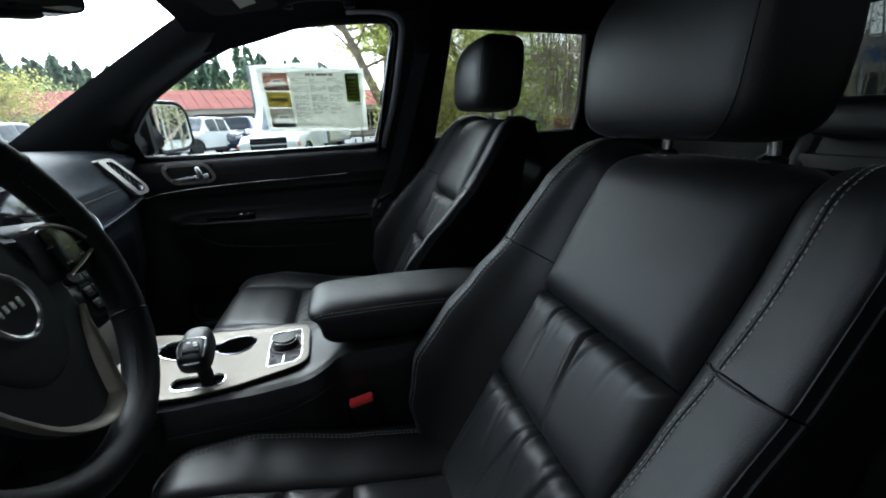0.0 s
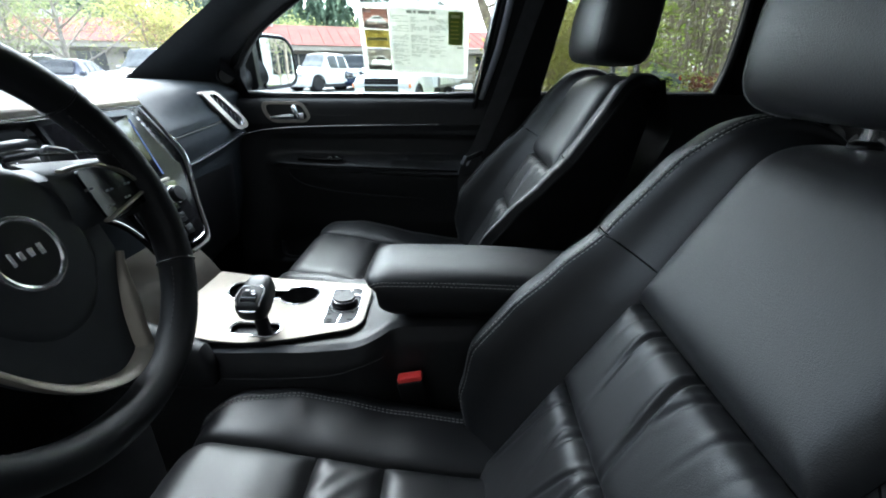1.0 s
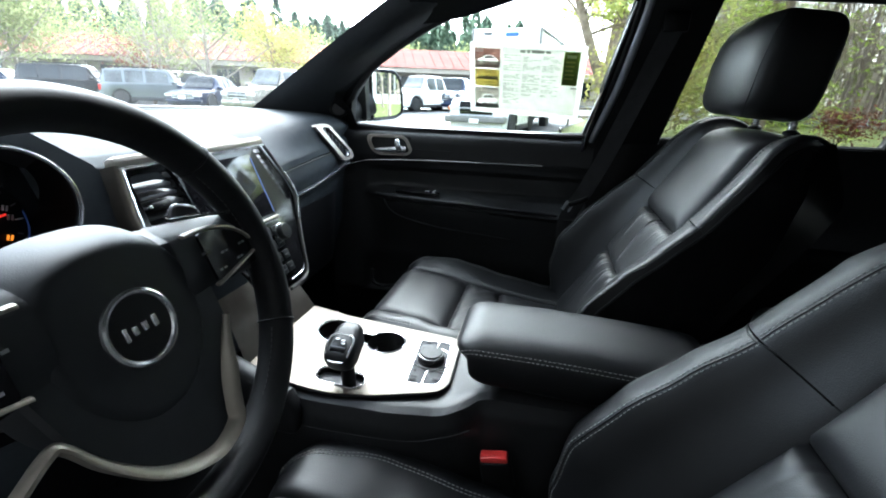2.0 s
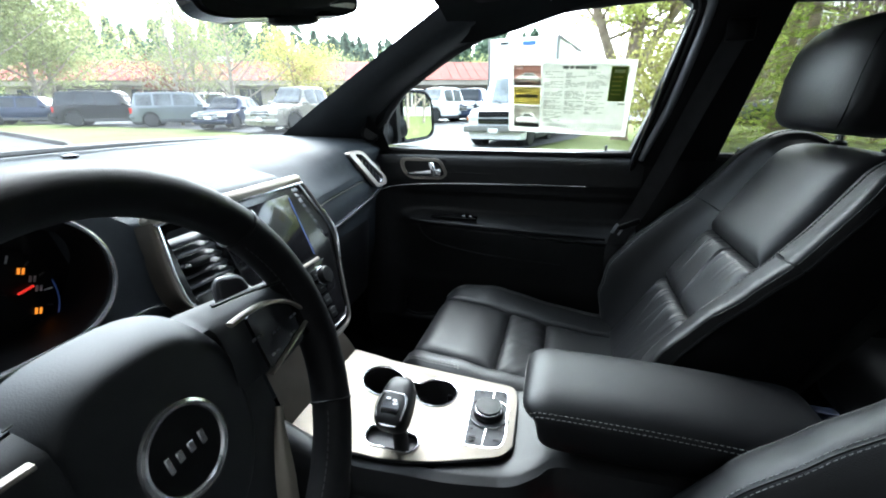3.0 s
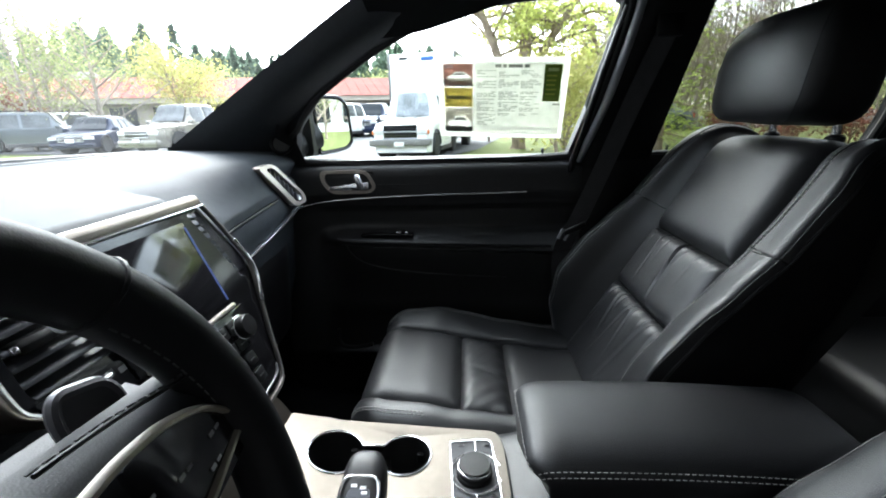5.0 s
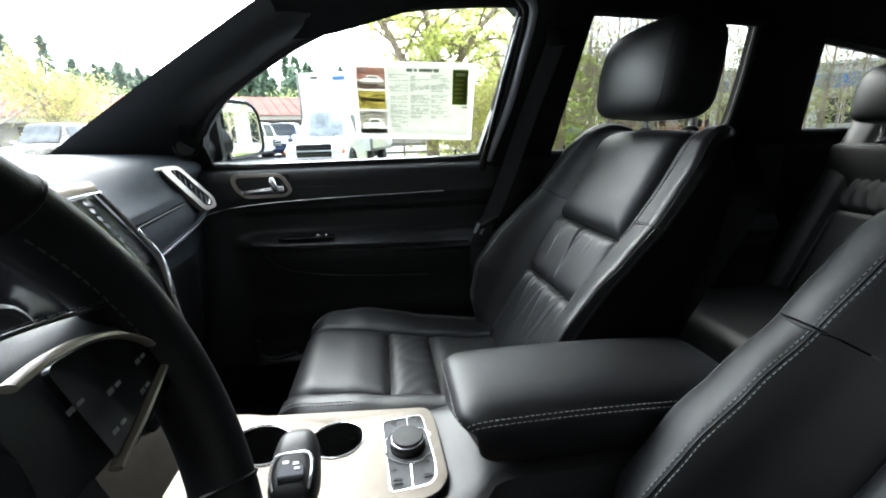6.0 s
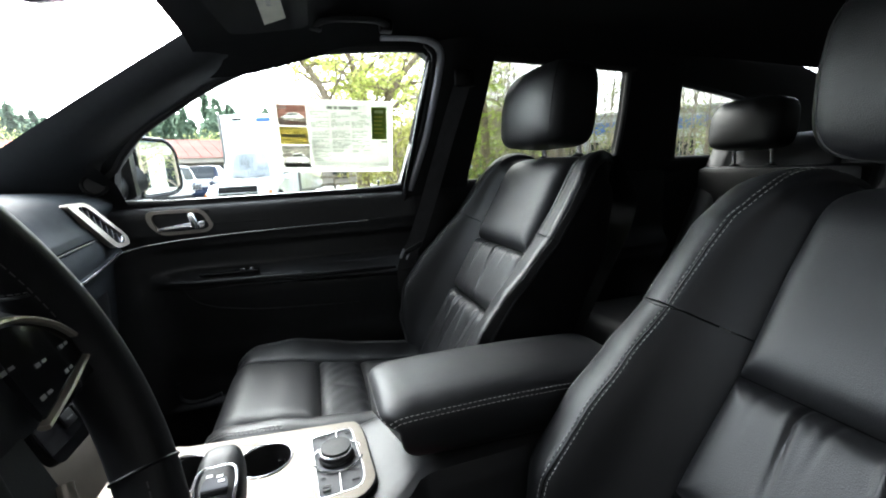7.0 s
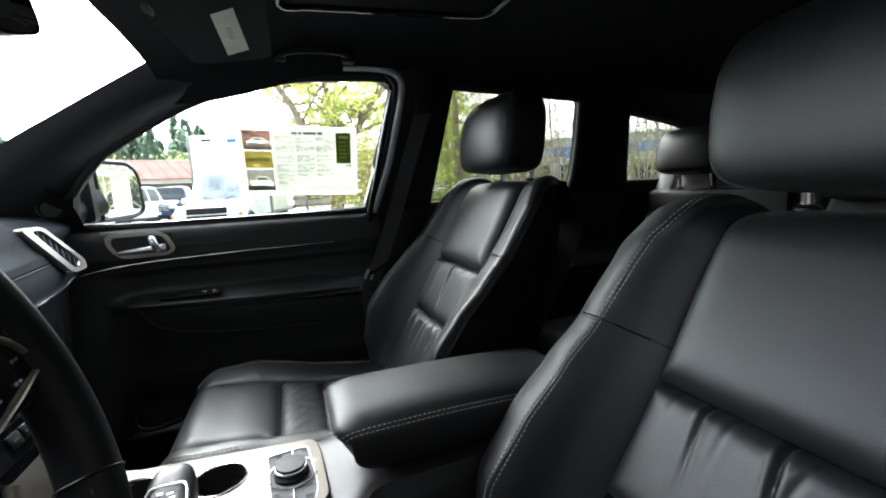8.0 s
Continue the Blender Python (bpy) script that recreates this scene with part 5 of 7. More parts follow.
CUPS = [(-0.340, 0.036, 0.0375), (-0.245, 0.039, 0.0355)]
def cup_hole():
    a, b = CUPS
    out = [Vector((a[0] + a[2] * math.cos(t), a[1] + a[2] * math.sin(t))) for t in [radians(28 + 304 * k / 28) for k in range(29)]]
    out += [Vector((b[0] + b[2] * math.cos(t), b[1] + b[2] * math.sin(t))) for t in [radians(208 + 304 * k / 28) for k in range(29)]]
    return out


HOLE = cup_hole()
SLOT = rounded([(-0.318, -0.062), (-0.245, -0.062), (-0.236, -0.080), (-0.243, -0.100), (-0.314, -0.100), (-0.322, -0.082)], 0.010, 3)
PANEL = rounded([(-0.186, 0.068), (-0.126, 0.074), (-0.117, -0.030), (-0.121, -0.060), (-0.176, -0.066)], [0.006, 0.012, 0.02, 0.02, 0.008], 4)
part("top_plate", plate(PLATE_OUT, [HOLE, SLOT, PANEL], lambda u, v, w: (u, v, con_z(u) + w), 0.004), SATIN, con, "champagne satin metal plate")
part("plate_edge", tube([(p.x, p.y, con_z(p.x) + 0.001) for p in PLATE_OUT], 0.0022, 6, True), PLASTIC, con)
part("upright_plate", grid(lambda a, b: Vector((-0.425 - 0.035 * b + 0.02 * math.cos(math.pi * b / 2) - 0.02, -0.118 + 0.216 * a + (0.02 * b * (1 - 2 * a)), 0.872 + 0.10 * b)), 12, 10), SATIN, con, "champagne satin panel below the controls")
part("cup_rim", tube([(p.x, p.y, con_z(p.x) + 0.0045) for p in HOLE], 0.0015, 8, True), CHROME, con)
for cx, cy, r in CUPS:
    part("cup_well", lathe([(r, 0.002), (r - 0.001, -0.055), (r - 0.005, -0.092), (0.0, -0.093)], 32, (cx, cy, con_z(cx)), lid=False), RUBBER, con)
    part("cup_finger", box(cx + 0.012, cx + 0.022, cy + 0.024, cy + 0.031, con_z(cx) - 0.035, con_z(cx) - 0.018, 0.002), PLASTIC, con)
part("cup_bridge", box(-0.312, -0.270, 0.010, 0.062, 0.800, 0.828, 0.004), RUBBER, con)
# selector panel
part("drive_panel", plate([Vector((-0.148, 0.0)).lerp(p, 0.99) for p in PANEL], [], lambda u, v, w: (u, v, con_z(u) - 0.002 + w), 0.004), GATE, con, "grey drive mode panel with chrome lines")
part("panel_rim", tube([(p.x, p.y, con_z(p.x) + 0.003) for p in [Vector((-0.148, 0.0)).lerp(p, 0.97) for p in PANEL]], 0.0014, 6, True), CHROME, con)
part("mode_knob", lathe([(0.0235, 0), (0.0235, 0.004), (0.0215, 0.006), (0.0208, 0.015), (0.0198, 0.0175), (0.0, 0.018)], 40, (-0.151, 0.011, 0.852)), PLASTIC, con, "black knurled drive mode dial")
part("knob_ring", lathe([(0.0212, 0), (0.0212, 0.003), (0.0195, 0.0035)], 32, (-0.151, 0.011, 0.8635)), CHROME, con)
for a0, a1, rr in ((20, 160, 0.033), (200, 340, 0.034)):
    part("arc_line", tube([(-0.149 + rr * math.cos(radians(a0 + (a1 - a0) * k / 14)), 0.012 + rr * math.sin(radians(a0 + (a1 - a0) * k / 14)), 0.8545) for k in range(15)], 0.0011, 5), CHROME, con)
part("divider", box(-0.1497, -0.1483, 0.048, 0.072, 0.8535, 0.8550, 0), CHROME, con)
part("divider", box(-0.1497, -0.1483, -0.062, -0.022, 0.8535, 0.8550, 0), CHROME, con)
for x, y, a, b in ((-0.166, -0.045, 0.010, 0.003), (-0.166, -0.051, 0.010, 0.003), (-0.130, -0.044, 0.010, 0.002), (-0.149, 0.040, 0.003, 0.003), (-0.178, 0.0, 0.002, 0.006), (-0.168, 0.060, 0.008, 0.002), (-0.132, 0.060, 0.008, 0.002), (-0.170, -0.028, 0.006, 0.002), (-0.128, -0.022, 0.006, 0.002)):
    part("panel_mark", box(x - a / 2, x + a / 2, y - b / 2, y + b / 2, 0.8535, 0.8548, 0), PLASTIC, con)
part("selector_gate", plate([Vector((-0.28, -0.085)).lerp(p, 1.0) for p in SLOT], [], lambda u, v, w: (u, v, con_z(u) - 0.010 + w), 0.004), GATE, con)
part("gate_rim", tube([(p.x, p.y, con_z(p.x) + 0.004) for p in SLOT], 0.0020, 6, True), CHROME, con)
# body sides
def con_body(a, b):
    x = -0.46 + 0.76 * a
    top = table([(-0.46, 0.86), (-0.30, 0.848), (-0.12, 0.846), (-0.03, 0.868), (0.30, 0.875)], x)
    w = table([(-0.46, 0.128), (-0.34, 0.127), (-0.20, 0.120), (-0.10, 0.105), (-0.075, 0.094), (-0.05, 0.072), (0.30, 0.070)], x)
    sec = [(-w - 0.012, 0.48), (-w - 0.012, top - 0.075), (-w - 0.010, top - 0.035), (-w - 0.002, top - 0.008), (-w + 0.012, top - 0.002), (0, top - 0.004), (0.085, top - 0.002), (0.098, top - 0.008), (0.106, top - 0.05), (0.108, 0.48)]
    i = b * (len(sec) - 1)
    k = min(int(i), len(sec) - 2)
    t = i - k
    return Vector((x, sec[k][0] + (sec[k + 1][0] - sec[k][0]) * t, sec[k][1] + (sec[k + 1][1] - sec[k][1]) * t))


body = grid(con_body, 60, 36)
dead = [f for f in body.faces if -0.385 < f.calc_center_median().x < -0.205 and -0.100 < f.calc_center_median().y < 0.078 and f.calc_center_median().z > 0.83]
bmesh.ops.delete(body, geom=dead, context="FACES")
part("console_body", body, VINYL, con)
# thin drawn line stands in for the shaded crease along the console's side
part("side_stitching", tube(smooth_path([(-0.42, -0.1405, 0.805), (-0.30, -0.1402, 0.800), (-0.16, -0.131, 0.800), (-0.10, -0.118, 0.810), (-0.06, -0.113, 0.828)], 6), 0.0005, 5), DARKTHREAD, con)
cushion = box(-0.500, -0.320, -0.160, -0.128, 0.790, 0.936, 0.013, 3)
for v in cushion.verts:
    v.co.z -= (0.12 * max(0.0, v.co.x + 0.46) + 1.9 * max(0.0, v.co.x + 0.362)) * ss(0.80, 0.90, v.co.z)
part("knee_cushion", cushion, VINYL, con)
part("upright_line", tube([(-0.4405, y, 0.8738) for y in (-0.112, -0.04, 0.03, 0.094)], 0.0022, 6), CHROME, con)
part("console_back", box(0.255, 0.315, -0.10, 0.10, 0.50, 0.875, 0.015), PLASTIC, con)


def arm_point(a, b):
    """The padded lid: a along x, b round the section; its front and back ends are rounded in plan and in height."""
    x = -0.096 + 0.372 * a
    e, f = min(1.0, a / 0.11), min(1.0, (1 - a) / 0.08)
    k = 0.55 + 0.45 * math.sqrt(max(0.0, 1 - (1 - e) ** 2))
    k *= 0.75 + 0.25 * math.sqrt(max(0.0, 1 - (1 - f) ** 2))
    t = 2 * math.pi * b
    c, s = math.cos(t), math.sin(t)
    half = 0.084 * (0.80 + 0.20 * k) * (1 - 0.17 * max(0.0, -s) ** 2)
    y = 0.006 + half * math.copysign(abs(c) ** 0.46, c)
    crown = 0.0045 * (1 - (y - 0.006) ** 2 / half ** 2) * (s > 0)
    z = 0.912 - 0.010 * a + (0.040 if s > 0 else 0.044) * math.copysign(abs(s) ** 0.56, s) * k + 0.005 * math.sin(math.pi * a) * (s > 0) + crown
    x += 0.062 * max(0.0, -s) ** 1.5 * (1 - a) ** 4 + 0.022 * abs(c) ** 5 * (1 - e) ** 2
    return Vector((x, y, z))


arm = thing("armrest_lid", "padded black leather armrest with grey stitching", "armrest", (0.09, 0.0, 0.87))
part("pad", merge(grid(arm_point, 72, 48, close_v=True), grid(lambda a, b: Vector((-0.098 + 0.030 * max(0.0, -math.sin(2 * math.pi * b)) * a * a, 0.006, 0.912)).lerp(arm_point(0.0, b), a), 5, 48, close_v=True), grid(lambda a, b: Vector((0.277, 0.006, 0.902)).lerp(arm_point(1.0, b), a), 4, 48, close_v=True)), LEATHER, arm)
for bb in (0.085, 0.060):
    for e in (0, 1):
        b2 = bb if e == 0 else 0.5 - bb
        ln = []
        for k in range(60):
            p = arm_point(0.012 + 0.97 * k / 59, b2)
            ln.append((p, Vector((0, 1 if e == 0 else -1, 0.35)).normalized()))
        part("stitching", stitches(ln, 0.0006), THREAD, arm, "grey twin stitching")
ln = [(arm_point(0.004, 0.085 + 0.33 * k / 20) + Vector((-0.001, 0, 0)), Vector((-1, 0, 0.3)).normalized()) for k in range(21)]
part("stitching", stitches(ln, 0.0006), THREAD, arm)

# gear selector
gs = thing("gear_selector", "black gear lever with chrome faced grip", "gear lever", (-0.262, -0.085, 0.845))
part("stem", tube([(-0.262, -0.085, 0.84), (-0.264, -0.084, 0.870), (-0.269, -0.080, 0.893)], lambda t: (0.013 - 0.002 * t, 0.011), 14), PLASTIC, gs)
def grip(a, b):
    p = super_pt(a, b, 0.0265, 0.039, 0.0245, 0.6, 0.6)
    k = (p.y / 0.039 + 1) / 2
    p.x *= 0.82 + 0.22 * (1 - k)
    p.z *= 0.9
    return Vector((-0.272, -0.072, 0.911)) + (pose(0, 0, 0, 24, 0, 0) @ p)
part("grip", grid(grip, 40, 24, close_u=True), LEATHER, gs)
def grip_face(u, v, w):
    return Vector((-0.272, -0.072, 0.911)) + (pose(0, 0, 0, 24, 0, 0) @ Vector((u, v, 0.0225 + w)))
gf = rounded([(-0.018, 0.006), (0.018, 0.006), (0.0215, -0.016), (0.014, -0.037), (-0.014, -0.037), (-0.0215, -0.016)], 0.009, 5)
part("grip_ring", tube([grip_face(p.x, p.y, -0.0015 - 0.010 * ss(-0.018, -0.036, p.y)) for p in gf], 0.0019, 8, True), CHROME, gs, "chrome ring on the grip")
part("grip_button", plate([p * 0.62 + Vector((0, -0.010)) for p in gf], [], lambda u, v, w: grip_face(u, v, -0.003 + w - 0.010 * ss(-0.018, -0.036, v)), 0.004), GLOSSBLACK, gs)
for u, v in ((-0.006, -0.004), (0.004, -0.006), (0.006, -0.011)):
    part("grip_mark", plate([Vector((u - 0.003, v - 0.0014)), Vector((u + 0.003, v - 0.0014)), Vector((u + 0.003, v + 0.0014)), Vector((u - 0.003, v + 0.0014))], [], lambda a, b, w: grip_face(a, b, 0.0012 + w), 0.0005), WHITEMARK, gs)

# belt buckle
bk = thing("belt_buckle", "red and black seat belt buckle beside the driver's seat", "buckle", (-0.02, -0.105, 0.70))
part("buckle_body", moved(box(-0.024, 0.024, -0.011, 0.011, -0.05, 0.010, 0.006, 3), Matrix.Translation((-0.018, -0.105, 0.770)) @ pose(0, 0, 0, 0, -12, 0)), PLASTIC, bk)
part("release_button", moved(box(-0.021, 0.021, -0.009, 0.009, 0.004, 0.017, 0.003, 2), Matrix.Translation((-0.018, -0.105, 0.770)) @ pose(0, 0, 0, 0, -12, 0)), RED, bk, "bright red release button")
part("strap", tube([(-0.010, -0.105, 0.73), (0.01, -0.11, 0.62)], (0.012, 0.004), 8), WEBBING, bk)

# seat belt
sb = thing("seat_belt", "black seat belt hanging at the pillar with a metal tongue", "seat belt", (0.12, 0.63, 0.60))
bp = [(0.262, 0.556, 1.46), (0.225, 0.60, 1.33), (0.195, 0.622, 1.23), (0.165, 0.632, 1.14), (0.125, 0.628, 1.045), (0.103, 0.622, 1.008), (0.085, 0.635, 0.93), (0.10, 0.64, 0.75), (0.13, 0.65, 0.56)]
sp_ = smooth_path(bp, 6)
part("webbing", grid(lambda a, b: sp_[int(a * (len(sp_) - 1))] + Vector((0.046 * (b - 0.5), 0.006 * (b - 0.5), -0.008 * (b - 0.5))), len(sp_) - 1, 3), WEBBING, sb)
part("tongue", moved(box(-0.028, 0.028, -0.005, 0.005, -0.007, 0.007, 0.003), Matrix.Translation((0.112, 0.615, 1.020)) @ pose(0, 0, 0, 0, -25, 0)), PLASTIC, sb)
part("tongue_plate", merge(moved(box(-0.018, -0.010, -0.0015, 0.0015, -0.032, -0.004, 0.001), Matrix.Translation((0.098, 0.613, 1.018)) @ pose(0, 0, 0, 0, 25, 0)), moved(box(0.0, 0.006, -0.0015, 0.0015, -0.030, -0.004, 0.001), Matrix.Translation((0.098, 0.613, 1.018)) @ pose(0, 0, 0, 0, 25, 0))), SILVERTRIM, sb, "bright steel tongue")
part("guide", box(0.235, 0.29, 0.548, 0.562, 1.44, 1.485, 0.006), PLASTIC, sb)

# ---- roof fittings ----
vis = thing("sun_visor", "black sun visor folded up with a pale warning label", "sun visor", (-0.2, 0.33, 1.54))
def vis_pt(u, v, w):
    return (u, v, 1.548 + 0.10 * (u + 0.24) + w)
part("visor_panel", plate(rounded([(-0.30, 0.16), (-0.12, 0.16), (-0.115, 0.47), (-0.27, 0.49)], 0.03, 4), [], lambda u, v, w: vis_pt(u, v, -0.018 + w), 0.016), FABRIC, vis)
part("warning_label", plate([(-0.204, 0.225), (-0.168, 0.200), (-0.158, 0.402), (-0.200, 0.434)], [], lambda u, v, w: vis_pt(u, v, -0.0190 + w), 0.0006), LABELW, vis, "pale printed warning label")
for k in range(5):
    part("label_print", plate([(-0.188, 0.28 + 0.012 * k), (-0.180, 0.28 + 0.012 * k), (-0.178, 0.287 + 0.012 * k), (-0.186, 0.287 + 0.012 * k)], [], lambda u, v, w: vis_pt(u, v, -0.0197 + w), 0.0004), INK, vis)
part("clip", tube([(-0.285, 0.17, 1.535), (-0.285, 0.20, 1.525), (-0.285, 0.24, 1.535)], 0.007, 8), PLASTIC, vis)
gh = thing("grab_handle", "black roof grab handle above the passenger door", "grab handle", (-0.02, 0.51, 1.57))
part("grip", tube(smooth_path([(-0.105, 0.515, 1.560), (-0.085, 0.497, 1.566), (-0.05, 0.490, 1.570), (0.01, 0.490, 1.572), (0.045, 0.497, 1.570), (0.064, 0.515, 1.564)], 5), (0.010, 0.008), 10), PLASTIC, gh)
part("mount", box(-0.115, -0.085, 0.505, 0.535, 1.55, 1.578, 0.006), PLASTIC, gh)
part("mount", box(0.045, 0.075, 0.505, 0.535, 1.553, 1.580, 0.006), PLASTIC, gh)
sr = thing("sunroof", "closed dark sunroof panel with a plastic rim", "sunroof", (0.3, 0, 1.6))
sro = rounded([(-0.10, -0.325), (0.345, -0.325), (0.345, 0.325), (-0.10, 0.325)], 0.05, 5)
part("rim", tube([(p.x, p.y, head_point((p.x + 0.345) / 2.05, 0.5 + p.y / 1.15).z - 0.006) for p in sro], 0.007, 8, True), GLOSSBLACK, sr)
part("panel", plate([Vector((0.12, 0)).lerp(p, 0.93) for p in sro], [], lambda u, v, w: (u, v, head_point((u + 0.345) / 2.05, 0.5 + v / 1.15).z - 0.012 + w), 0.003), FABRIC, sr)

mir = thing("rear_view_mirror", "black framed interior rear-view mirror on the windscreen", "mirror", (-0.43, 0.0, 1.47))
MM = Matrix.Translation((-0.43, 0.008, 1.468)) @ pose(0, 0, 0, 0, 0, -17) @ pose(0, 0, 0, 0, -4, 0) @ pose(0, 0, 0, 9, 0, 0)
mo = rounded([(-0.135, -0.028), (-0.10, -0.036), (0.10, -0.036), (0.135, -0.028), (0.132, 0.034), (0.0, 0.040), (-0.132, 0.034)], 0.018, 4)
part("housing", plate(mo, [], lambda u, v, w: MM @ Vector((w - 0.03 + 0.0 * u, u, v)), 0.028), GLOSSBLACK, mir)
part("housing_back", moved(grid(lambda a, b: super_pt(a, b, 0.035, 0.130, 0.036, 0.6, 0.6) + Vector((-0.03, 0, 0)), 32, 16, close_u=True), MM), PLASTIC, mir)
part("mirror_glass", plate([p * 0.94 for p in mo], [], lambda u, v, w: MM @ Vector((-0.0015 + w, u, v)), 0.002), MIRROR, mir, "mirror glass")
part("sensor_bump", moved(grid(lambda a, b: super_pt(a, b, 0.012, 0.040, 0.007, 0.6, 0.6) + Vector((-0.012, 0.01, -0.038)), 20, 12, close_u=True), MM), PLASTIC, mir)
part("stem", tube([(-0.455, 0, 1.475), (-0.52, -0.01, 1.50)], 0.012, 10), PLASTIC, mir)
part("sensor_pod", moved(grid(lambda a, b: super_pt(a, b, 0.045, 0.056, 0.026, 0.5, 0.6), 28, 16, close_u=True), Matrix.Translation((-0.545, 0.026, 1.466)) @ pose(0, 0, 0, 0, -12, 0)), PADDLE2, mir)

# window sheet
def paper(name, color, mixf=0.85):
    m = bpy.data.materials.new(name)
    m.use_nodes = True
    n, l = m.node_tree.nodes, m.node_tree.links
    n.clear()
    d, t, x, o = n.new("ShaderNodeBsdfDiffuse"), n.new("ShaderNodeBsdfTranslucent"), n.new("ShaderNodeMixShader"), n.new("ShaderNodeOutputMaterial")
    tc, nz, rp = n.new("ShaderNodeTexCoord"), n.new("ShaderNodeTexNoise"), n.new("ShaderNodeValToRGB")
    nz.inputs["Scale"].default_value, nz.inputs["Detail"].default_value = 45, 6
    rp.color_ramp.elements[0].color = (*[c * 0.82 for c in color], 1)
    rp.color_ramp.elements[1].color = (*[min(1, c * 1.12) for c in color], 1)
    l.new(tc.outputs["Object"], nz.inputs["Vector"])
    l.new(nz.outputs["Fac"], rp.inputs["Fac"])
    l.new(rp.outputs["Color"], d.inputs["Color"])
    l.new(rp.outputs["Color"], t.inputs["Color"])
    x.inputs["Fac"].default_value = mixf
    l.new(d.outputs[0], x.inputs[1])
    l.new(t.outputs[0], x.inputs[2])
    l.new(x.outputs[0], o.inputs["Surface"])
    return m


SHEET = paper("sheet_paper", (0.66, 0.67, 0.63), 0.60)
SHEET_INK = paper("sheet_ink", (0.50, 0.51, 0.48), 0.85)
SHEET_DARK = paper("sheet_dark_ink", (0.36, 0.37, 0.34), 0.85)
SHEET_OLIVE = paper("sheet_olive", (0.24, 0.29, 0.11), 0.85)
SHEET_FIELD = paper("sheet_field", (0.88, 0.885, 0.85), 0.88)
SHEET_GOLD = paper("sheet_gold", (0.62, 0.55, 0.25), 0.85)
SHEET_PHOTO = paper("sheet_photo", (0.60, 0.42, 0.37), 0.85)
SHEET_PHOTO2 = paper("sheet_photo_grey", (0.60, 0.58, 0.53), 0.85)
SHEET_LIGHT = paper("sheet_light", (0.92, 0.925, 0.90), 0.85)
rnd_sheet = random.Random(5)
st = thing("window_sheet", "white printed sales sheet taped inside the window glass", "notice", (-0.07, 0.66, 1.245))


def sh(a, b, w):
    """a across the sheet, b down it, both 0..1."""
    x = -0.222 + 0.308 * a
    z = 1.428 - 0.010 * a - 0.179 * b - 0.004 * a * b
    return (x, side_y(z) + 0.0265 - w, z)


def printed(name, a0, a1, b0, b1, mat, lift=0.0004):
    return part(name, plate([(a0, b0), (a1, b0), (a1, b1), (a0, b1)], [], lambda u, v, w: sh(u, v, lift + w), 0.0002), mat, st, smooth=False)


printed("sheet", 0, 1, 0, 1, SHEET, 0.0)
def car_shape(b0, b1):
    return [Vector(p) for p in ((0.07, b1 - 0.03), (0.07, b1 - 0.08), (0.105, b1 - 0.10), (0.135, b0), (0.20, b0), (0.235, b1 - 0.10), (0.255, b1 - 0.07), (0.255, b1 - 0.03), (0.23, b1), (0.20, b1 - 0.03), (0.12, b1 - 0.03), (0.10, b1))]


for p0, p1, b0, b1, mat in ((0.075, 0.34, 0.17, 0.31, SHEET_PHOTO), (0.62, 0.93, 0.72, 0.88, SHEET_PHOTO2)):
    part("photo", plate([Vector(p) for p in ((0.045, p0), (0.270, p0), (0.270, p1), (0.045, p1))], [car_shape(b0, b1)], lambda u, v, w: sh(u, v, 0.0004 + w), 0.0002), mat, st, smooth=False)
    part("printed_car_glass", plate([Vector(p) for p in ((0.118, b1 - 0.10), (0.140, b0 + 0.012), (0.195, b0 + 0.012), (0.222, b1 - 0.10))], [], lambda u, v, w: sh(u, v, 0.0005 + w), 0.0002), SHEET_DARK, st, smooth=False)
printed("gold_block", 0.045, 0.270, 0.36, 0.60, SHEET_GOLD)
printed("olive_block", 0.815, 0.945, 0.080, 0.52, SHEET_OLIVE)
for i in range(38):
    b0 = 0.150 + 0.0182 * i
    if i in (5, 12, 13, 20, 28):
        continue
    for a0, a1 in ((0.300, 0.450), (0.470, 0.625), (0.640, 0.795)):
        if i > 30 and a0 > 0.45:
            continue
        c = a0
        while c < a1 - 0.02:
            w = 0.018 + 0.05 * rnd_sheet.random()
            if rnd_sheet.random() < 0.84:
                printed("print_line", c, min(a1, c + w), b0, b0 + 0.0085, SHEET_INK)
            c += w + 0.007
            if rnd_sheet.random() < 0.16:
                break
printed("field", 0.282, 0.968, 0.050, 0.955, SHEET_FIELD, 0.00015)
for a0, a1 in ((0.44, 0.485), (0.50, 0.525), (0.54, 0.645), (0.66, 0.70)):
    printed("title_bar", a0, a1, 0.080, 0.118, SHEET_DARK)
printed("subtitle_line", 0.84, 0.92, 0.12, 0.16, SHEET_LIGHT, 0.0007)
for i in range(5):
    printed("olive_print", 0.835, 0.90 + 0.02 * rnd_sheet.random(), 0.20 + 0.055 * i, 0.22 + 0.055 * i, SHEET_GOLD, 0.0007)
printed("gold_print", 0.06, 0.25, 0.46, 0.50, SHEET_INK, 0.0007)
printed("small_mark", 0.90, 0.955, 0.545, 0.565, SHEET_DARK)
printed("photo_ground", 0.045, 0.270, 0.245, 0.34, SHEET_PHOTO2, 0.0005)
printed("photo_ground", 0.045, 0.270, 0.86, 0.93, SHEET_DARK, 0.0005)
printed("mark", 0.055, 0.12, 0.09, 0.13, SHEET_LIGHT, 0.0007)
printed("footer_band", 0.30, 0.96, 0.86, 0.90, SHEET_LIGHT)

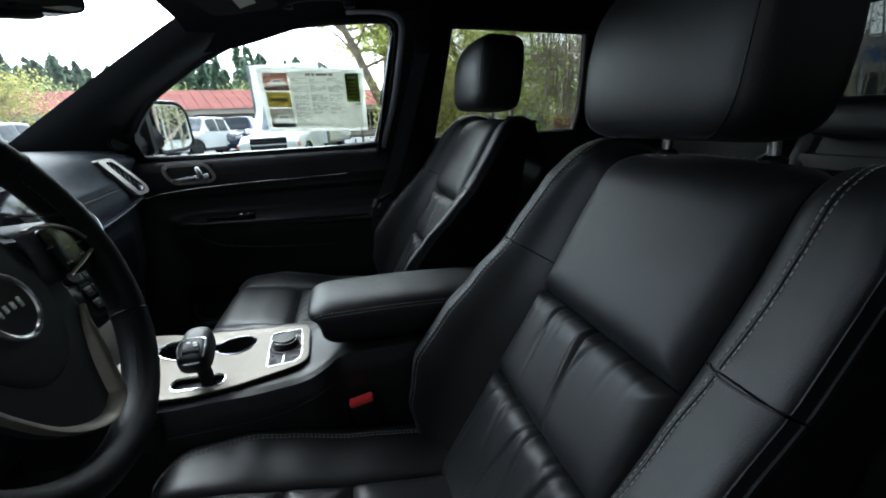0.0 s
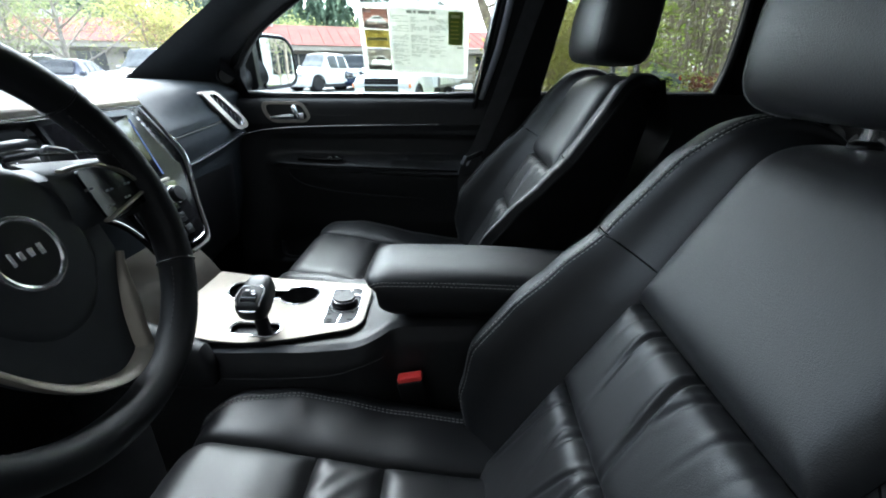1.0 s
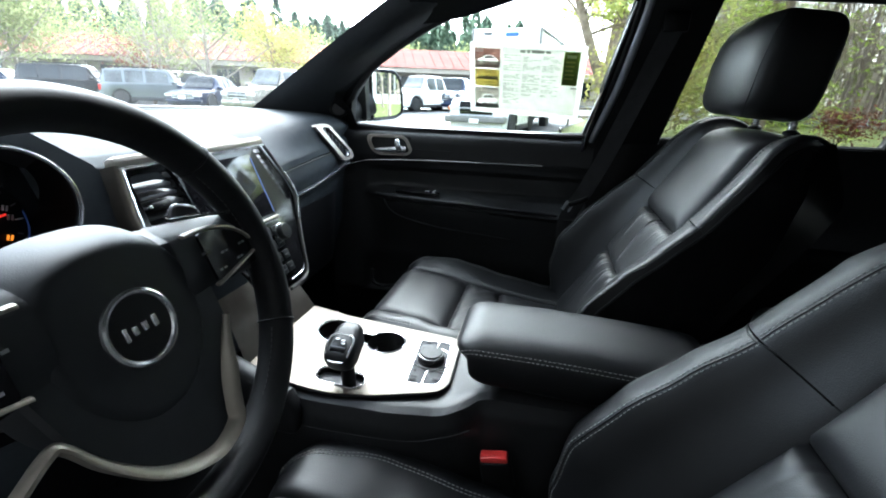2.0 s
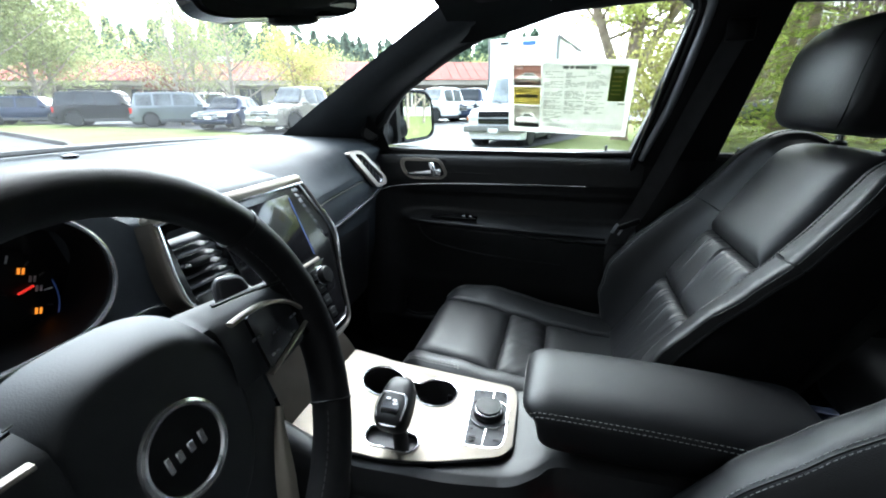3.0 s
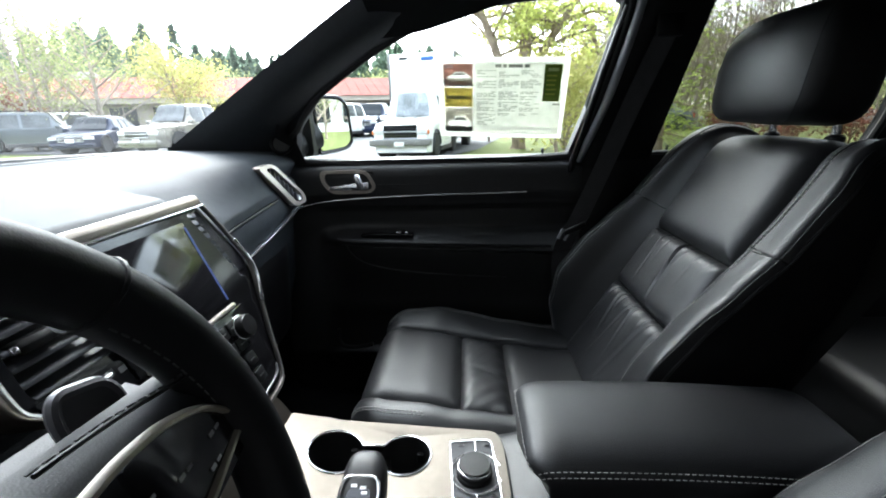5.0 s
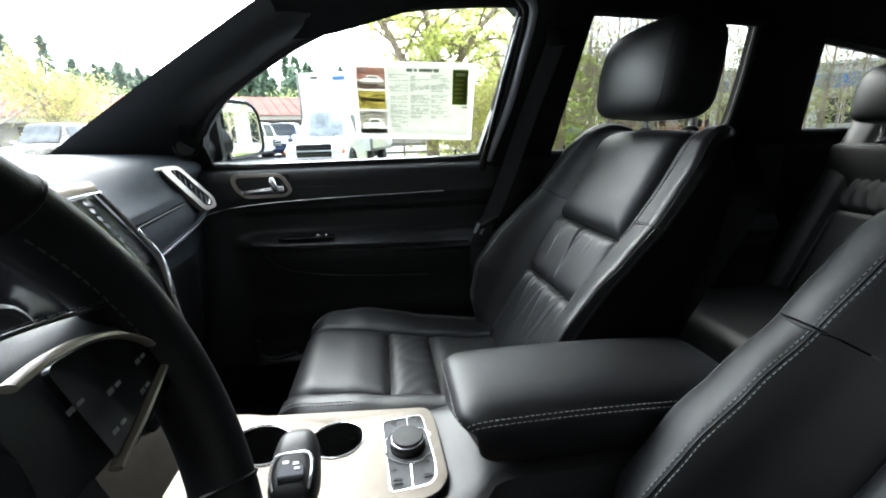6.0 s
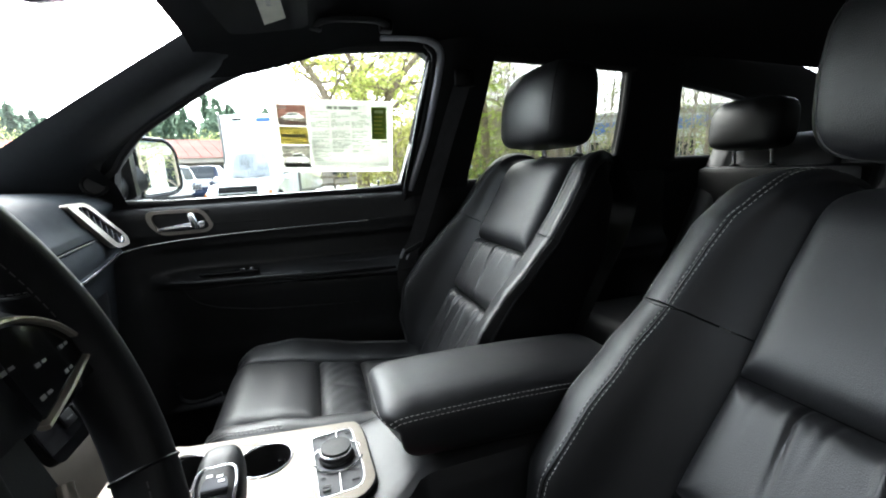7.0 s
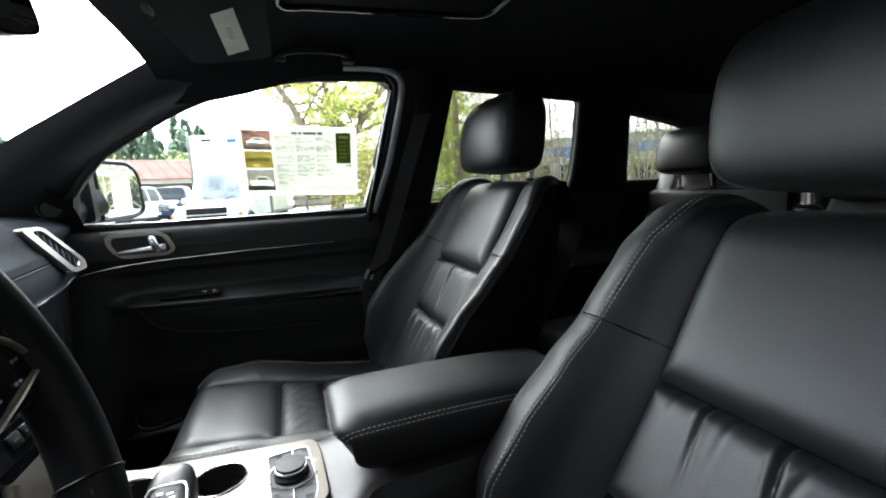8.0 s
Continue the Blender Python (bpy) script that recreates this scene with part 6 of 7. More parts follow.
# door mirror outside
dm = thing("door_mirror", "black door mirror reflecting the lot", "mirror", (-0.62, 0.80, 1.19))
DM = Matrix.Translation((-0.575, 0.90, 1.282)) @ pose(0, 0, 0, 0, 0, -32)
mo2 = rounded([(-0.050, 0.080), (0.052, 0.078), (0.078, 0.050), (0.085, -0.055), (0.060, -0.072), (-0.045, -0.080)], [0.012, 0.03, 0.03, 0.03, 0.03, 0.014], 5)
part("housing", plate(mo2, [], lambda u, v, w: DM @ Vector((w - 0.10, u * (1 + 0.1 * (w > 0.05)), v * (1 + 0.1 * (w > 0.05)))), 0.10), GLOSSBLACK, dm)
part("mirror_glass", plate([Vector((0.017, 0)).lerp(p, 0.94) for p in mo2], [], lambda u, v, w: DM @ Vector((0.001 + w, u, v)), 0.003), MIRROR, dm, "mirror glass")
part("rim", tube([DM @ Vector((0.001, p.x * 1.03, p.y * 1.03)) for p in mo2], 0.006, 8, True), GLOSSBLACK, dm)
inboard = rounded([(-0.125, 0.040), (-0.092, 0.072), (-0.050, 0.084), (-0.044, -0.086), (-0.118, -0.088), (-0.130, -0.060)], [0.02, 0.02, 0.004, 0.004, 0.012, 0.012], 4)
part("housing_inner", plate(inboard, [], lambda u, v, w: DM @ Vector((w - 0.095 + 0.10 * min(0.0, u + 0.05), u, v)), 0.097), PLASTIC, dm)
part("indicator", plate(rounded([(-0.096, 0.052), (-0.078, 0.064), (-0.066, 0.058), (-0.088, 0.044)], 0.003, 3), [], lambda u, v, w: DM @ Vector((w + 0.001 + 0.10 * (u + 0.05), u, v)), 0.003), WHITEMARK, dm)
part("mirror_base", plate(rounded([(-0.668, 1.196), (-0.590, 1.200), (-0.588, 1.352), (-0.622, 1.346), (-0.655, 1.270)], 0.012, 3), [], lambda u, v, w: (u, 0.790 - 0.12 * (v - 1.2) + w, v), 0.035), PLASTIC, dm)
part("foot", tube([(-0.655, 0.735, 1.215), (-0.63, 0.80, 1.235), (-0.60, 0.85, 1.255)], lambda t: (0.03, 0.04), 12), PLASTIC, dm)

# ---- outdoors ----
GRASS = material("grass_green", (0.08, 0.10, 0.030), 0.95, 0, 0.4, 1.2, 1.0, 60, 0.1, color2=(0.15, 0.17, 0.065))
ASPHALT = material("asphalt", (0.055, 0.056, 0.058), 0.85, 0, 0.3, 0.8, 0.6, 120, 0.3)
CONCRETE = material("kerb_concrete", (0.06, 0.055, 0.05), 0.85, 0, 0.25, 2.0, 0.5, 90, 0.3)
STONE = material("grey_stone", (0.11, 0.10, 0.085), 0.85, 0, 0.4, 3.0, 1.0, 25, 0.3, per_object=0.25)
REDROOF = material("red_metal_roof", (0.17, 0.055, 0.045), 0.9, 0, 0.2, 0.5, per_object=0.12, spec=0.08)
STUCCO = material("pale_stucco", (0.34, 0.30, 0.25), 0.8, 0, 0.15, 0.6)
GREYWALL = material("grey_panel_wall", (0.42, 0.43, 0.44), 0.7, 0, 0.15, 0.5)
GREYDARK = material("dark_added_wall", (0.03, 0.029, 0.028), 0.9, 0, 0.2, 1.0, 0.5, 40)
BLUEBAND = material("blue_fascia", (0.04, 0.12, 0.36), 0.5, 0, 0.15, 0.5)
DARKGLASS = material("dark_window_glass", (0.012, 0.015, 0.018), 0.12, 0, 0.3, 0.4, spec=0.4)
# two pane colours with the sky's reflection painted into the base colour
SKYGLASS_BRIGHT = material("glass_bright_painted_sky", (0.20, 0.215, 0.225), 0.3, 0, 0.6, 1.5, spec=0.3)
SKYGLASS_PALE = material("glass_pale_painted_sky", (0.06, 0.064, 0.066), 0.2, 0, 0.6, 1.5, spec=0.45)
BARK = material("bark", (0.19, 0.15, 0.11), 0.9, 0, 0.4, 5, 1.0, 40, 0.2)
BARKPALE = material("pale_bark", (0.24, 0.205, 0.17), 0.9, 0, 0.35, 5, 1.0, 40, 0.2)
TYRE = material("tyre_rubber", (0.018, 0.018, 0.018), 0.8, 0, 0.2, 10)
ALLOY = material("alloy", (0.45, 0.45, 0.46), 0.35, 0.9, 0.1, 10)
WHITEPAINT = material("white_paint", (0.78, 0.78, 0.76), 0.25, 0, 0.05, 1.5, coat=0.6)
BUMPERGREY = material("grey_steel_bumper", (0.17, 0.165, 0.155), 0.5, 0, 0.15, 3, spec=0.2)
SILVERPAINT = material("silver_paint", (0.12, 0.135, 0.145), 0.3, 0.4, 0.08, 1.5, coat=0.7)
GOLDPAINT = material("pale_gold_paint", (0.20, 0.19, 0.165), 0.28, 0.5, 0.08, 1.5, coat=0.7)
BLACKPAINT = material("black_paint", (0.010, 0.010, 0.012), 0.3, 0, 0.1, 1.5, spec=0.3, coat=0.1)
BLUEPAINT = material("blue_paint", (0.010, 0.018, 0.045), 0.3, 0.2, 0.1, 1.5, spec=0.3, coat=0.2)
LAMPGLASS = material("headlamp_lens", (0.6, 0.6, 0.6), 0.1, 0.2, 0.1, 20)
AMBER = material("amber_lens", (0.55, 0.16, 0.05), 0.25, 0, 0.1, 20)
PLASTICGREY = material("grey_cladding", (0.03, 0.03, 0.032), 0.6, 0, 0.2, 10)
TAILRED = material("tail_lamp", (0.40, 0.02, 0.015), 0.2, 0, 0.1, 20)


def leafy(name, c1, c2):
    """Leaf surface with light passing through, each leaf of its own shade."""
    m = bpy.data.materials.new(name)
    m.use_nodes = True
    n, l = m.node_tree.nodes, m.node_tree.links
    n.clear()
    g, rp = n.new("ShaderNodeNewGeometry"), n.new("ShaderNodeValToRGB")
    rp.color_ramp.elements[0].color, rp.color_ramp.elements[1].color = (*c1, 1), (*c2, 1)
    d, t, x, o = n.new("ShaderNodeBsdfDiffuse"), n.new("ShaderNodeBsdfTranslucent"), n.new("ShaderNodeMixShader"), n.new("ShaderNodeOutputMaterial")
    l.new(g.outputs["Random Per Island"], rp.inputs["Fac"])
    l.new(rp.outputs["Color"], d.inputs["Color"])
    l.new(rp.outputs["Color"], t.inputs["Color"])
    x.inputs["Fac"].default_value = 0.66
    l.new(d.outputs[0], x.inputs[1])
    l.new(t.outputs[0], x.inputs[2])
    l.new(x.outputs[0], o.inputs["Surface"])
    return m


LEAF_SPRING = leafy("spring_leaves", (0.34, 0.38, 0.10), (0.60, 0.63, 0.22))
LEAF_GREEN = leafy("green_leaves", (0.17, 0.24, 0.04), (0.44, 0.52, 0.13))
LEAF_PALE = leafy("pale_leaves", (0.18, 0.21, 0.09), (0.34, 0.36, 0.17))
LEAF_COPSE = leafy("copse_leaves", (0.13, 0.12, 0.06), (0.27, 0.27, 0.13))
LEAF_FIR = leafy("fir_needles", (0.07, 0.10, 0.075), (0.15, 0.20, 0.14))
LEAF_RED = leafy("red_leaves", (0.10, 0.04, 0.03), (0.20, 0.09, 0.06))
LEAF_YELLOW = leafy("yellow_leaves", (0.26, 0.26, 0.08), (0.46, 0.43, 0.16))


def ground_z(x, y):
    d = math.hypot(x, y)
    return 0.30 * ss(15, 26, d) + 0.10 * ss(26, 40, d) + 0.8 * ss(60, 200, d)


rnd = random.Random(7)


def sheet(fn, xs, ys):
    bm = bmesh.new()
    vs = [[bm.verts.new(fn(x, y)) for y in ys] for x in xs]
    for i in range(len(xs) - 1):
        for j in range(len(ys) - 1):
            bm.faces.new((vs[i][j], vs[i + 1][j], vs[i + 1][j + 1], vs[i][j + 1]))
    return bm


def bare_woods(name, label, n, az0, az1, d0, d1, h0, h1, leaves, seed):
    """A belt of leafless stems with forked twigs and a few opening leaves."""
    r = random.Random(seed)
    verts, faces, lv, lf = [], [], [], []

    def strip(p, q, w0, w1):
        side = Vector((r.gauss(0, 1), r.gauss(0, 1), 0)).normalized()
        k = len(verts)
        verts.extend([p - side * w0, p + side * w0, q + side * w1, q - side * w1])
        faces.append((k, k + 1, k + 2, k + 3))
    for _ in range(n):
        a, d, h = radians(r.uniform(az0, az1)), r.uniform(d0, d1), r.uniform(h0, h1)
        x, y = d * math.cos(a), d * math.sin(a)
        base = Vector((x, y, ground_z(x, y)))
        top = base + Vector((r.gauss(0, 0.3), r.gauss(0, 0.3), h))
        mid = base.lerp(top, 0.5) + Vector((r.gauss(0, 0.15), r.gauss(0, 0.15), 0))
        strip(base, mid, 0.07, 0.05)
        strip(mid, top, 0.05, 0.01)
        for _ in range(16):
            f = r.uniform(0.22, 0.98)
            c = base.lerp(mid, f * 2) if f < 0.5 else mid.lerp(top, f * 2 - 1)
            e = c + Vector((r.gauss(0, 1), r.gauss(0, 1), r.uniform(0.6, 1.8))).normalized() * h * r.uniform(0.10, 0.26)
            strip(c, e, 0.022, 0.008)
            for _ in range(3):
                g = c.lerp(e, r.uniform(0.4, 1.0))
                t = g + Vector((r.gauss(0, 1), r.gauss(0, 1), r.uniform(0.0, 1.4))).normalized() * r.uniform(0.3, 0.8)
                strip(g, t, 0.012, 0.004)
                if r.random() < leaves:
                    for _ in range(4):
                        p, k = t + Vector((r.gauss(0, 0.12), r.gauss(0, 0.12), r.gauss(0, 0.12))), len(lv)
                        u, v = Vector((r.gauss(0, 1), r.gauss(0, 1), r.gauss(0, 1))).normalized() * 0.06, Vector((r.gauss(0, 1), r.gauss(0, 1), r.gauss(0, 1))).normalized() * 0.06
                        lv.extend([p - u, p - v, p + u, p + v])
                        lf.append((k, k + 1, k + 2, k + 3))
    me = bpy.data.meshes.new(name)
    me.from_pydata(verts + lv, [], faces + [tuple(i + len(verts) for i in f) for f in lf])
    me.materials.append(BARKPALE)
    me.materials.append(LEAF_PALE)
    me.polygons.foreach_set("material_index", [0] * len(faces) + [1] * len(lf))
    return tagged(new(name, me), label, "woods", kind="stuff")


STEPS = [-900, -400, -200, -120, -80, -60, -48, -40, -34, -30, -27, -24, -21, -18, -15, -12, -9, -6, -3, 0, 3, 6, 9, 12, 15, 18, 21, 24, 27, 30, 34, 40, 48, 60, 80, 120, 200, 400, 900]
ob = part("ground", sheet(lambda x, y: Vector((x, y, ground_z(x, y) - 0.03)), STEPS, STEPS), GRASS)
tagged(ob, "mown green grass verge and distant land", "ground", kind="structure")


def kerb_y(x):
    """The near kerb line of the grass verge."""
    return 9.6 + (0.27 * (-14 - x) if x < -14 else 0.0) - 0.9 * ss(-9.0, -12.5, x) + 0.9 * ss(-12.5, -16, x) - 7.8 * ss(5.0, 9.0, x)


def far_y(x):
    return table([(-60, 36), (-30, 18.2), (-24, 17.4), (-18, 16.6), (-12, 15.6), (-10, 15.2), (-6, 13.6), (-4, 12.4), (-0.2, 12.3), (0.5, 18.0), (2, 24), (60, 26)], x)


ob = part("road", grid(lambda a, b: Vector((-70 + 130 * a, -60 + (kerb_y(-70 + 130 * a) - 0.15 + 60) * b, ground_z(-70 + 130 * a, -60 + (kerb_y(-70 + 130 * a) + 60) * b) + 0.004)), 65, 40), ASPHALT)
tagged(ob, "grey asphalt of the near parking lane", "road", kind="structure")
ob = part("road_2", grid(lambda a, b: Vector((-62 + 110 * a, far_y(-62 + 110 * a) + (60 - far_y(-62 + 110 * a)) * b, ground_z(-62 + 110 * a, far_y(-62 + 110 * a) + (60 - far_y(-62 + 110 * a)) * b) + 0.01)), 60, 24), ASPHALT)
tagged(ob, "grey asphalt of the far car park", "road", kind="structure")
ob = thing("kerb", "pale concrete kerb along the grass verge", "kerb", (-10, 9.6, 0), kind="structure")
for k in range(46):
    x0, x1 = -70 + 2.0 * k, -70 + 2.0 * k + 1.985
    bm = box(0, 1, 0, 0.16, -0.05, 0.14, 0.02, 2)
    for v in bm.verts:
        x = x0 + (x1 - x0) * v.co.x
        v.co = Vector((x, kerb_y(x) - 0.15 + v.co.y, v.co.z + ground_z(x, kerb_y(x))))
    part("kerb_stone", bm, CONCRETE, ob)

# boulders on the verge
for i in range(9):
    bx = (-2.6, -2.0, -1.3, -0.5, 0.1, -7.5, -9.3, -10.6, 1.3)[i]
    by = (11.2, 11.5, 11.3, 11.4, 11.6, 11.6, 12.4, 12.6, 12.2)[i]
    r = 0.24 + 0.16 * rnd.random()
    seed = 3.0 * i
    bm = grid(lambda a, b: super_pt(a, b, r * 1.5, r, r * 0.34, 0.8, 0.9) * (1 + 0.25 * noise.noise(super_pt(a, b, 1.6, 1.6, 1.6, 1, 1) + Vector((seed, 0, 0)))), 18, 10, close_u=True)
    moved(bm, Matrix.Translation((bx, by, r * 0.02)) @ pose(0, 0, 0, 0, 0, 40 * i))
    tagged(part("boulder", bm, STONE), "grey weathered boulder on the grass", "rock", "boulders on the verge")


# trees
def leaf_cloud(bm, c, radius, n, size, flat=0.8):
    for _ in range(n):
        d = Vector((rnd.gauss(0, 1), rnd.gauss(0, 1), rnd.gauss(0, 1) * flat)) * (radius * 0.5)
        p = c + d
        q = Euler((rnd.random() * 6.28, rnd.random() * 6.28, rnd.random() * 6.28)).to_matrix()
        s = size * (0.6 + 0.8 * rnd.random())
        vs = [bm.verts.new(p + q @ Vector(v)) for v in ((0, -s * 0.9, 0), (s * 0.5, 0, s * 0.12), (0, s * 0.9, 0), (-s * 0.5, 0, s * 0.12))]
        bm.faces.new(vs)


def tree(name, label, height, spread, leaf_mat, bark, leaves, leaf_size, limbs=9, seed=1, trunk_r=0.16, first=0.28, twig_len=0.3):
    """A trunk with forked limbs and a ragged crown; base at the origin."""
    global rnd
    rnd = random.Random(seed)
    t = thing(name, label, "tree", (0, 0, 0))
    wood, crown = [], bmesh.new()
    top = Vector((rnd.uniform(-0.3, 0.3), rnd.uniform(-0.3, 0.3), height * 0.86))
    trunk = smooth_path([(0, 0, -0.1), (rnd.uniform(-0.1, 0.1), rnd.uniform(-0.1, 0.1), height * 0.25), (top.x * 0.6, top.y * 0.6, height * 0.55), top], 5)
    wood.append(tube(trunk, lambda k: trunk_r * (1 - 0.85 * k) + 0.01, 9))
    per = max(1, leaves // (limbs * 5))
    for i in range(limbs):
        f = first + (0.95 - first) * (i + rnd.random() * 0.6) / limbs
        b = trunk[min(len(trunk) - 1, int(f * (len(trunk) - 1)))]
        a = i * 2.4 + rnd.uniform(-0.4, 0.4)
        ln = spread * (1.15 - 0.65 * f) * rnd.uniform(0.75, 1.15)
        d = Vector((math.cos(a), math.sin(a), rnd.uniform(0.35, 0.9)))
        mid = b + d * ln * 0.5 + Vector((0, 0, 0.05 * ln))
        tip = b + d * ln + Vector((rnd.uniform(-0.2, 0.2), rnd.uniform(-0.2, 0.2), 0.18 * ln))
        lp = smooth_path([b, mid, tip], 4)
        r0 = trunk_r * 0.5 * (1 - 0.6 * f)
        wood.append(tube(lp, lambda k: r0 * (1 - 0.8 * k) + 0.006, 6))
        for j in range(5):
            g = 0.35 + 0.65 * (j + 1) / 5
            c = lp[min(len(lp) - 1, int(g * (len(lp) - 1)))]
            off = Vector((rnd.uniform(-1, 1), rnd.uniform(-1, 1), rnd.uniform(-0.3, 1))) * (ln * twig_len)
            wood.append(tube([c, c + off * 0.6 + Vector((0, 0, 0.05)), c + off], lambda k: 0.018 * (1 - 0.7 * k) + 0.003, 4))
            leaf_cloud(crown, c + off * 0.85, ln * 0.36 + 0.25, per, leaf_size)
    part("trunk", merge(*wood), bark, t)
    part("crown", crown, leaf_mat, t, smooth=False)
    return t


def conifer(name, label, height, spread, leaf_mat, n, seed, leaf):
    global rnd
    rnd = random.Random(seed)
    t = thing(name, label, "tree", (0, 0, 0))
    wood = [tube([(0, 0, -0.1), (0, 0, height)], lambda k: 0.02 * height * (1 - k) + 0.01, 8)]
    bm = bmesh.new()
    tiers = int(height * 2.2)
    for i in range(tiers):
        f = (i + 0.5) / tiers
        z = height * (0.06 + 0.94 * f)
        r = spread * (1 - f) ** 0.85 + 0.05
        k = max(4, int(9 * (1 - f) + 4))
        for j in range(k):
            a = 2 * math.pi * (j + rnd.random()) / k
            ln = r * rnd.uniform(0.7, 1.1)
            d = Vector((math.cos(a), math.sin(a), -0.25))
            if i % 2 == 0:
                wood.append(tube([(0, 0, z), Vector((0, 0, z)) + d * ln * 0.8], lambda q: 0.012 * (1 - q) + 0.003, 4))
            for q in range(n):
                g = (q + rnd.random()) / n
                p = Vector((0, 0, z)) + d * ln * g + Vector((rnd.gauss(0, 0.12), rnd.gauss(0, 0.12), rnd.gauss(0, 0.07))) * (0.4 + g) * 1.3
                m = Euler((rnd.uniform(-0.6, 0.6), rnd.uniform(-0.6, 0.6), rnd.random() * 6.28)).to_matrix()
                s = leaf * rnd.uniform(0.6, 1.3)
                bm.faces.new([bm.verts.new(p + m @ Vector(v)) for v in ((-s * 0.3, -s, 0), (s * 0.3, -s, 0), (s * 0.12, s, -s * 0.25), (-s * 0.12, s, -s * 0.25))])
    part("trunk", merge(*wood), BARK, t)
    part("crown", bm, leaf_mat, t, smooth=False)
    return t


def stand(ob, x, y, turn=0.0, scale=1.0):
    ob.matrix_basis = Matrix.Translation((x, y, ground_z(x, y))) @ pose(0, 0, 0, 0, 0, turn) @ Matrix.Scale(scale, 4)
    return ob


def again(ob, x, y, turn):
    return copy_thing(ob, Matrix.Translation((x, y, ground_z(x, y))) @ pose(0, 0, 0, 0, 0, turn))


def old_maple(seed):
    """A broad old tree: a flared trunk, four leaning limbs, arching boughs and tufts of small leaves along the twigs."""
    global rnd
    rnd = random.Random(seed)
    t = thing("maple_tree", "spreading old tree with thick limbs and fresh yellow-green leaves", "tree", (0, 0, 0))
    wood, crown = [], bmesh.new()
    wood.append(tube(smooth_path([(0, 0, -0.1), (0.02, 0, 0.25), (0.0, 0.02, 0.9), (0.05, 0.0, 1.9)], 5), lambda k: 0.27 + 0.16 * max(0.0, 1 - 3.2 * k) ** 2 - 0.03 * k, 14))
    limbs = [[(0, 0, 1.5), (-0.75, -0.3, 3.1), (-1.25, -0.4, 4.3), (-1.8, -0.5, 5.2), (-3.1, -0.8, 6.8), (-4.2, -1.0, 7.6)],
             [(0, 0, 1.5), (0.26, 0.1, 3.3), (0.20, 0.0, 4.4), (-0.10, -0.1, 5.4), (-0.5, 0.0, 7.4), (-0.3, 0.3, 9.6)],
             [(0, 0, 1.5), (0.70, 0.0, 3.2), (1.30, -0.2, 4.2), (1.95, -0.3, 5.1), (3.4, -0.6, 6.6), (4.6, -0.5, 7.3)],
             [(0, 0, 1.5), (0.2, 1.0, 3.6), (0.5, 2.0, 5.2), (0.9, 3.2, 7.0), (1.3, 4.0, 8.4)]]

    def bough(p, d, ln, r, depth):
        q = [p, p + d * ln * 0.45 + Vector((0, 0, 0.10 * ln)), p + d * ln * 0.8 + Vector((0, 0, 0.10 * ln)), p + d * ln + Vector((0, 0, -0.02 * ln))]
        path = smooth_path(q, 4)
        wood.append(tube(path, lambda k: r * (1 - 0.8 * k) + 0.004, 5 if depth else 7))
        if depth == 0:
            for j in range(7):
                c = path[min(len(path) - 1, 2 + int((len(path) - 2) * (j + rnd.random()) / 7))]
                e = Vector((rnd.uniform(-1, 1), rnd.uniform(-1, 1), rnd.uniform(-0.35, 0.55))).normalized()
                bough(c, (d * 0.5 + e).normalized(), ln * rnd.uniform(0.30, 0.5), r * 0.38, 1)
            return
        for j in range(5):
            c = path[min(len(path) - 1, 3 + int((len(path) - 3) * (j + 0.5) / 5))] + Vector((rnd.gauss(0, 0.10), rnd.gauss(0, 0.10), rnd.gauss(0, 0.08)))
            leaf_cloud(crown, c, 0.19, 9, 0.066, 0.7)
    for lb in limbs:
        path = smooth_path(lb, 6)
        wood.append(tube(path, lambda k: 0.185 * (1 - k) ** 0.8 + 0.015, 11))
        n = 17
        for j in range(n):
            f = 0.26 + 0.74 * (j + 0.5 * rnd.random()) / n
            c = path[min(len(path) - 1, int(f * (len(path) - 1)))]
            az = j * 2.4 + rnd.uniform(-0.5, 0.5)
            d = Vector((math.cos(az), math.sin(az), rnd.uniform(-0.12, 0.55))).normalized()
            bough(c, d, rnd.uniform(1.5, 2.9) * (1.1 - 0.4 * f), 0.055 * (1.15 - f) + 0.012, 0)
    part("trunk", merge(*wood), BARK, t)
    part("crown", crown, LEAF_SPRING, t, smooth=False)
    return t


maple = stand(old_maple(3), 1.9, 17.0, 0)
again(maple, 9.5, 30.0, 140)
slim = stand(tree("bare_tree", "slim tall tree with sparse budding leaves", 10.5, 2.0, LEAF_PALE, BARKPALE, 1600, 0.06, 16, 11, 0.07, 0.18), 12.4, 17.5, 0)
for x, y, r in ((17.0, 18.0, 60), (20.0, 21.5, 110), (22.0, 19.0, 200), (24.0, 23.5, 250), (21.5, 25.5, 300), (25.0, 20.0, 20), (27.5, 25.0, 90), (9.4, 25.5, 170), (10.8, 27.5, 35), (-19.9, 18.6, 75), (-20.6, 20.0, 10), (20.0, 3.0, 50), (24.0, 4.4, 150), (28.0, 3.4, 220), (26.0, 6.4, 310), (33.0, 5.0, 40)):
    again(slim, x, y, r)
leafy_a = stand(tree("round_tree", "leafy pale green roadside tree", 14.0, 5.2, LEAF_PALE, BARKPALE, 20000, 0.11, 14, 21, 0.20, 0.20), -37.6, 23.4, 0)
for x, y, r in ((-36.5, 18.6, 130), (-42.0, 20.0, 300), (-40.5, 26.5, 60)):
    again(leafy_a, x, y, r)
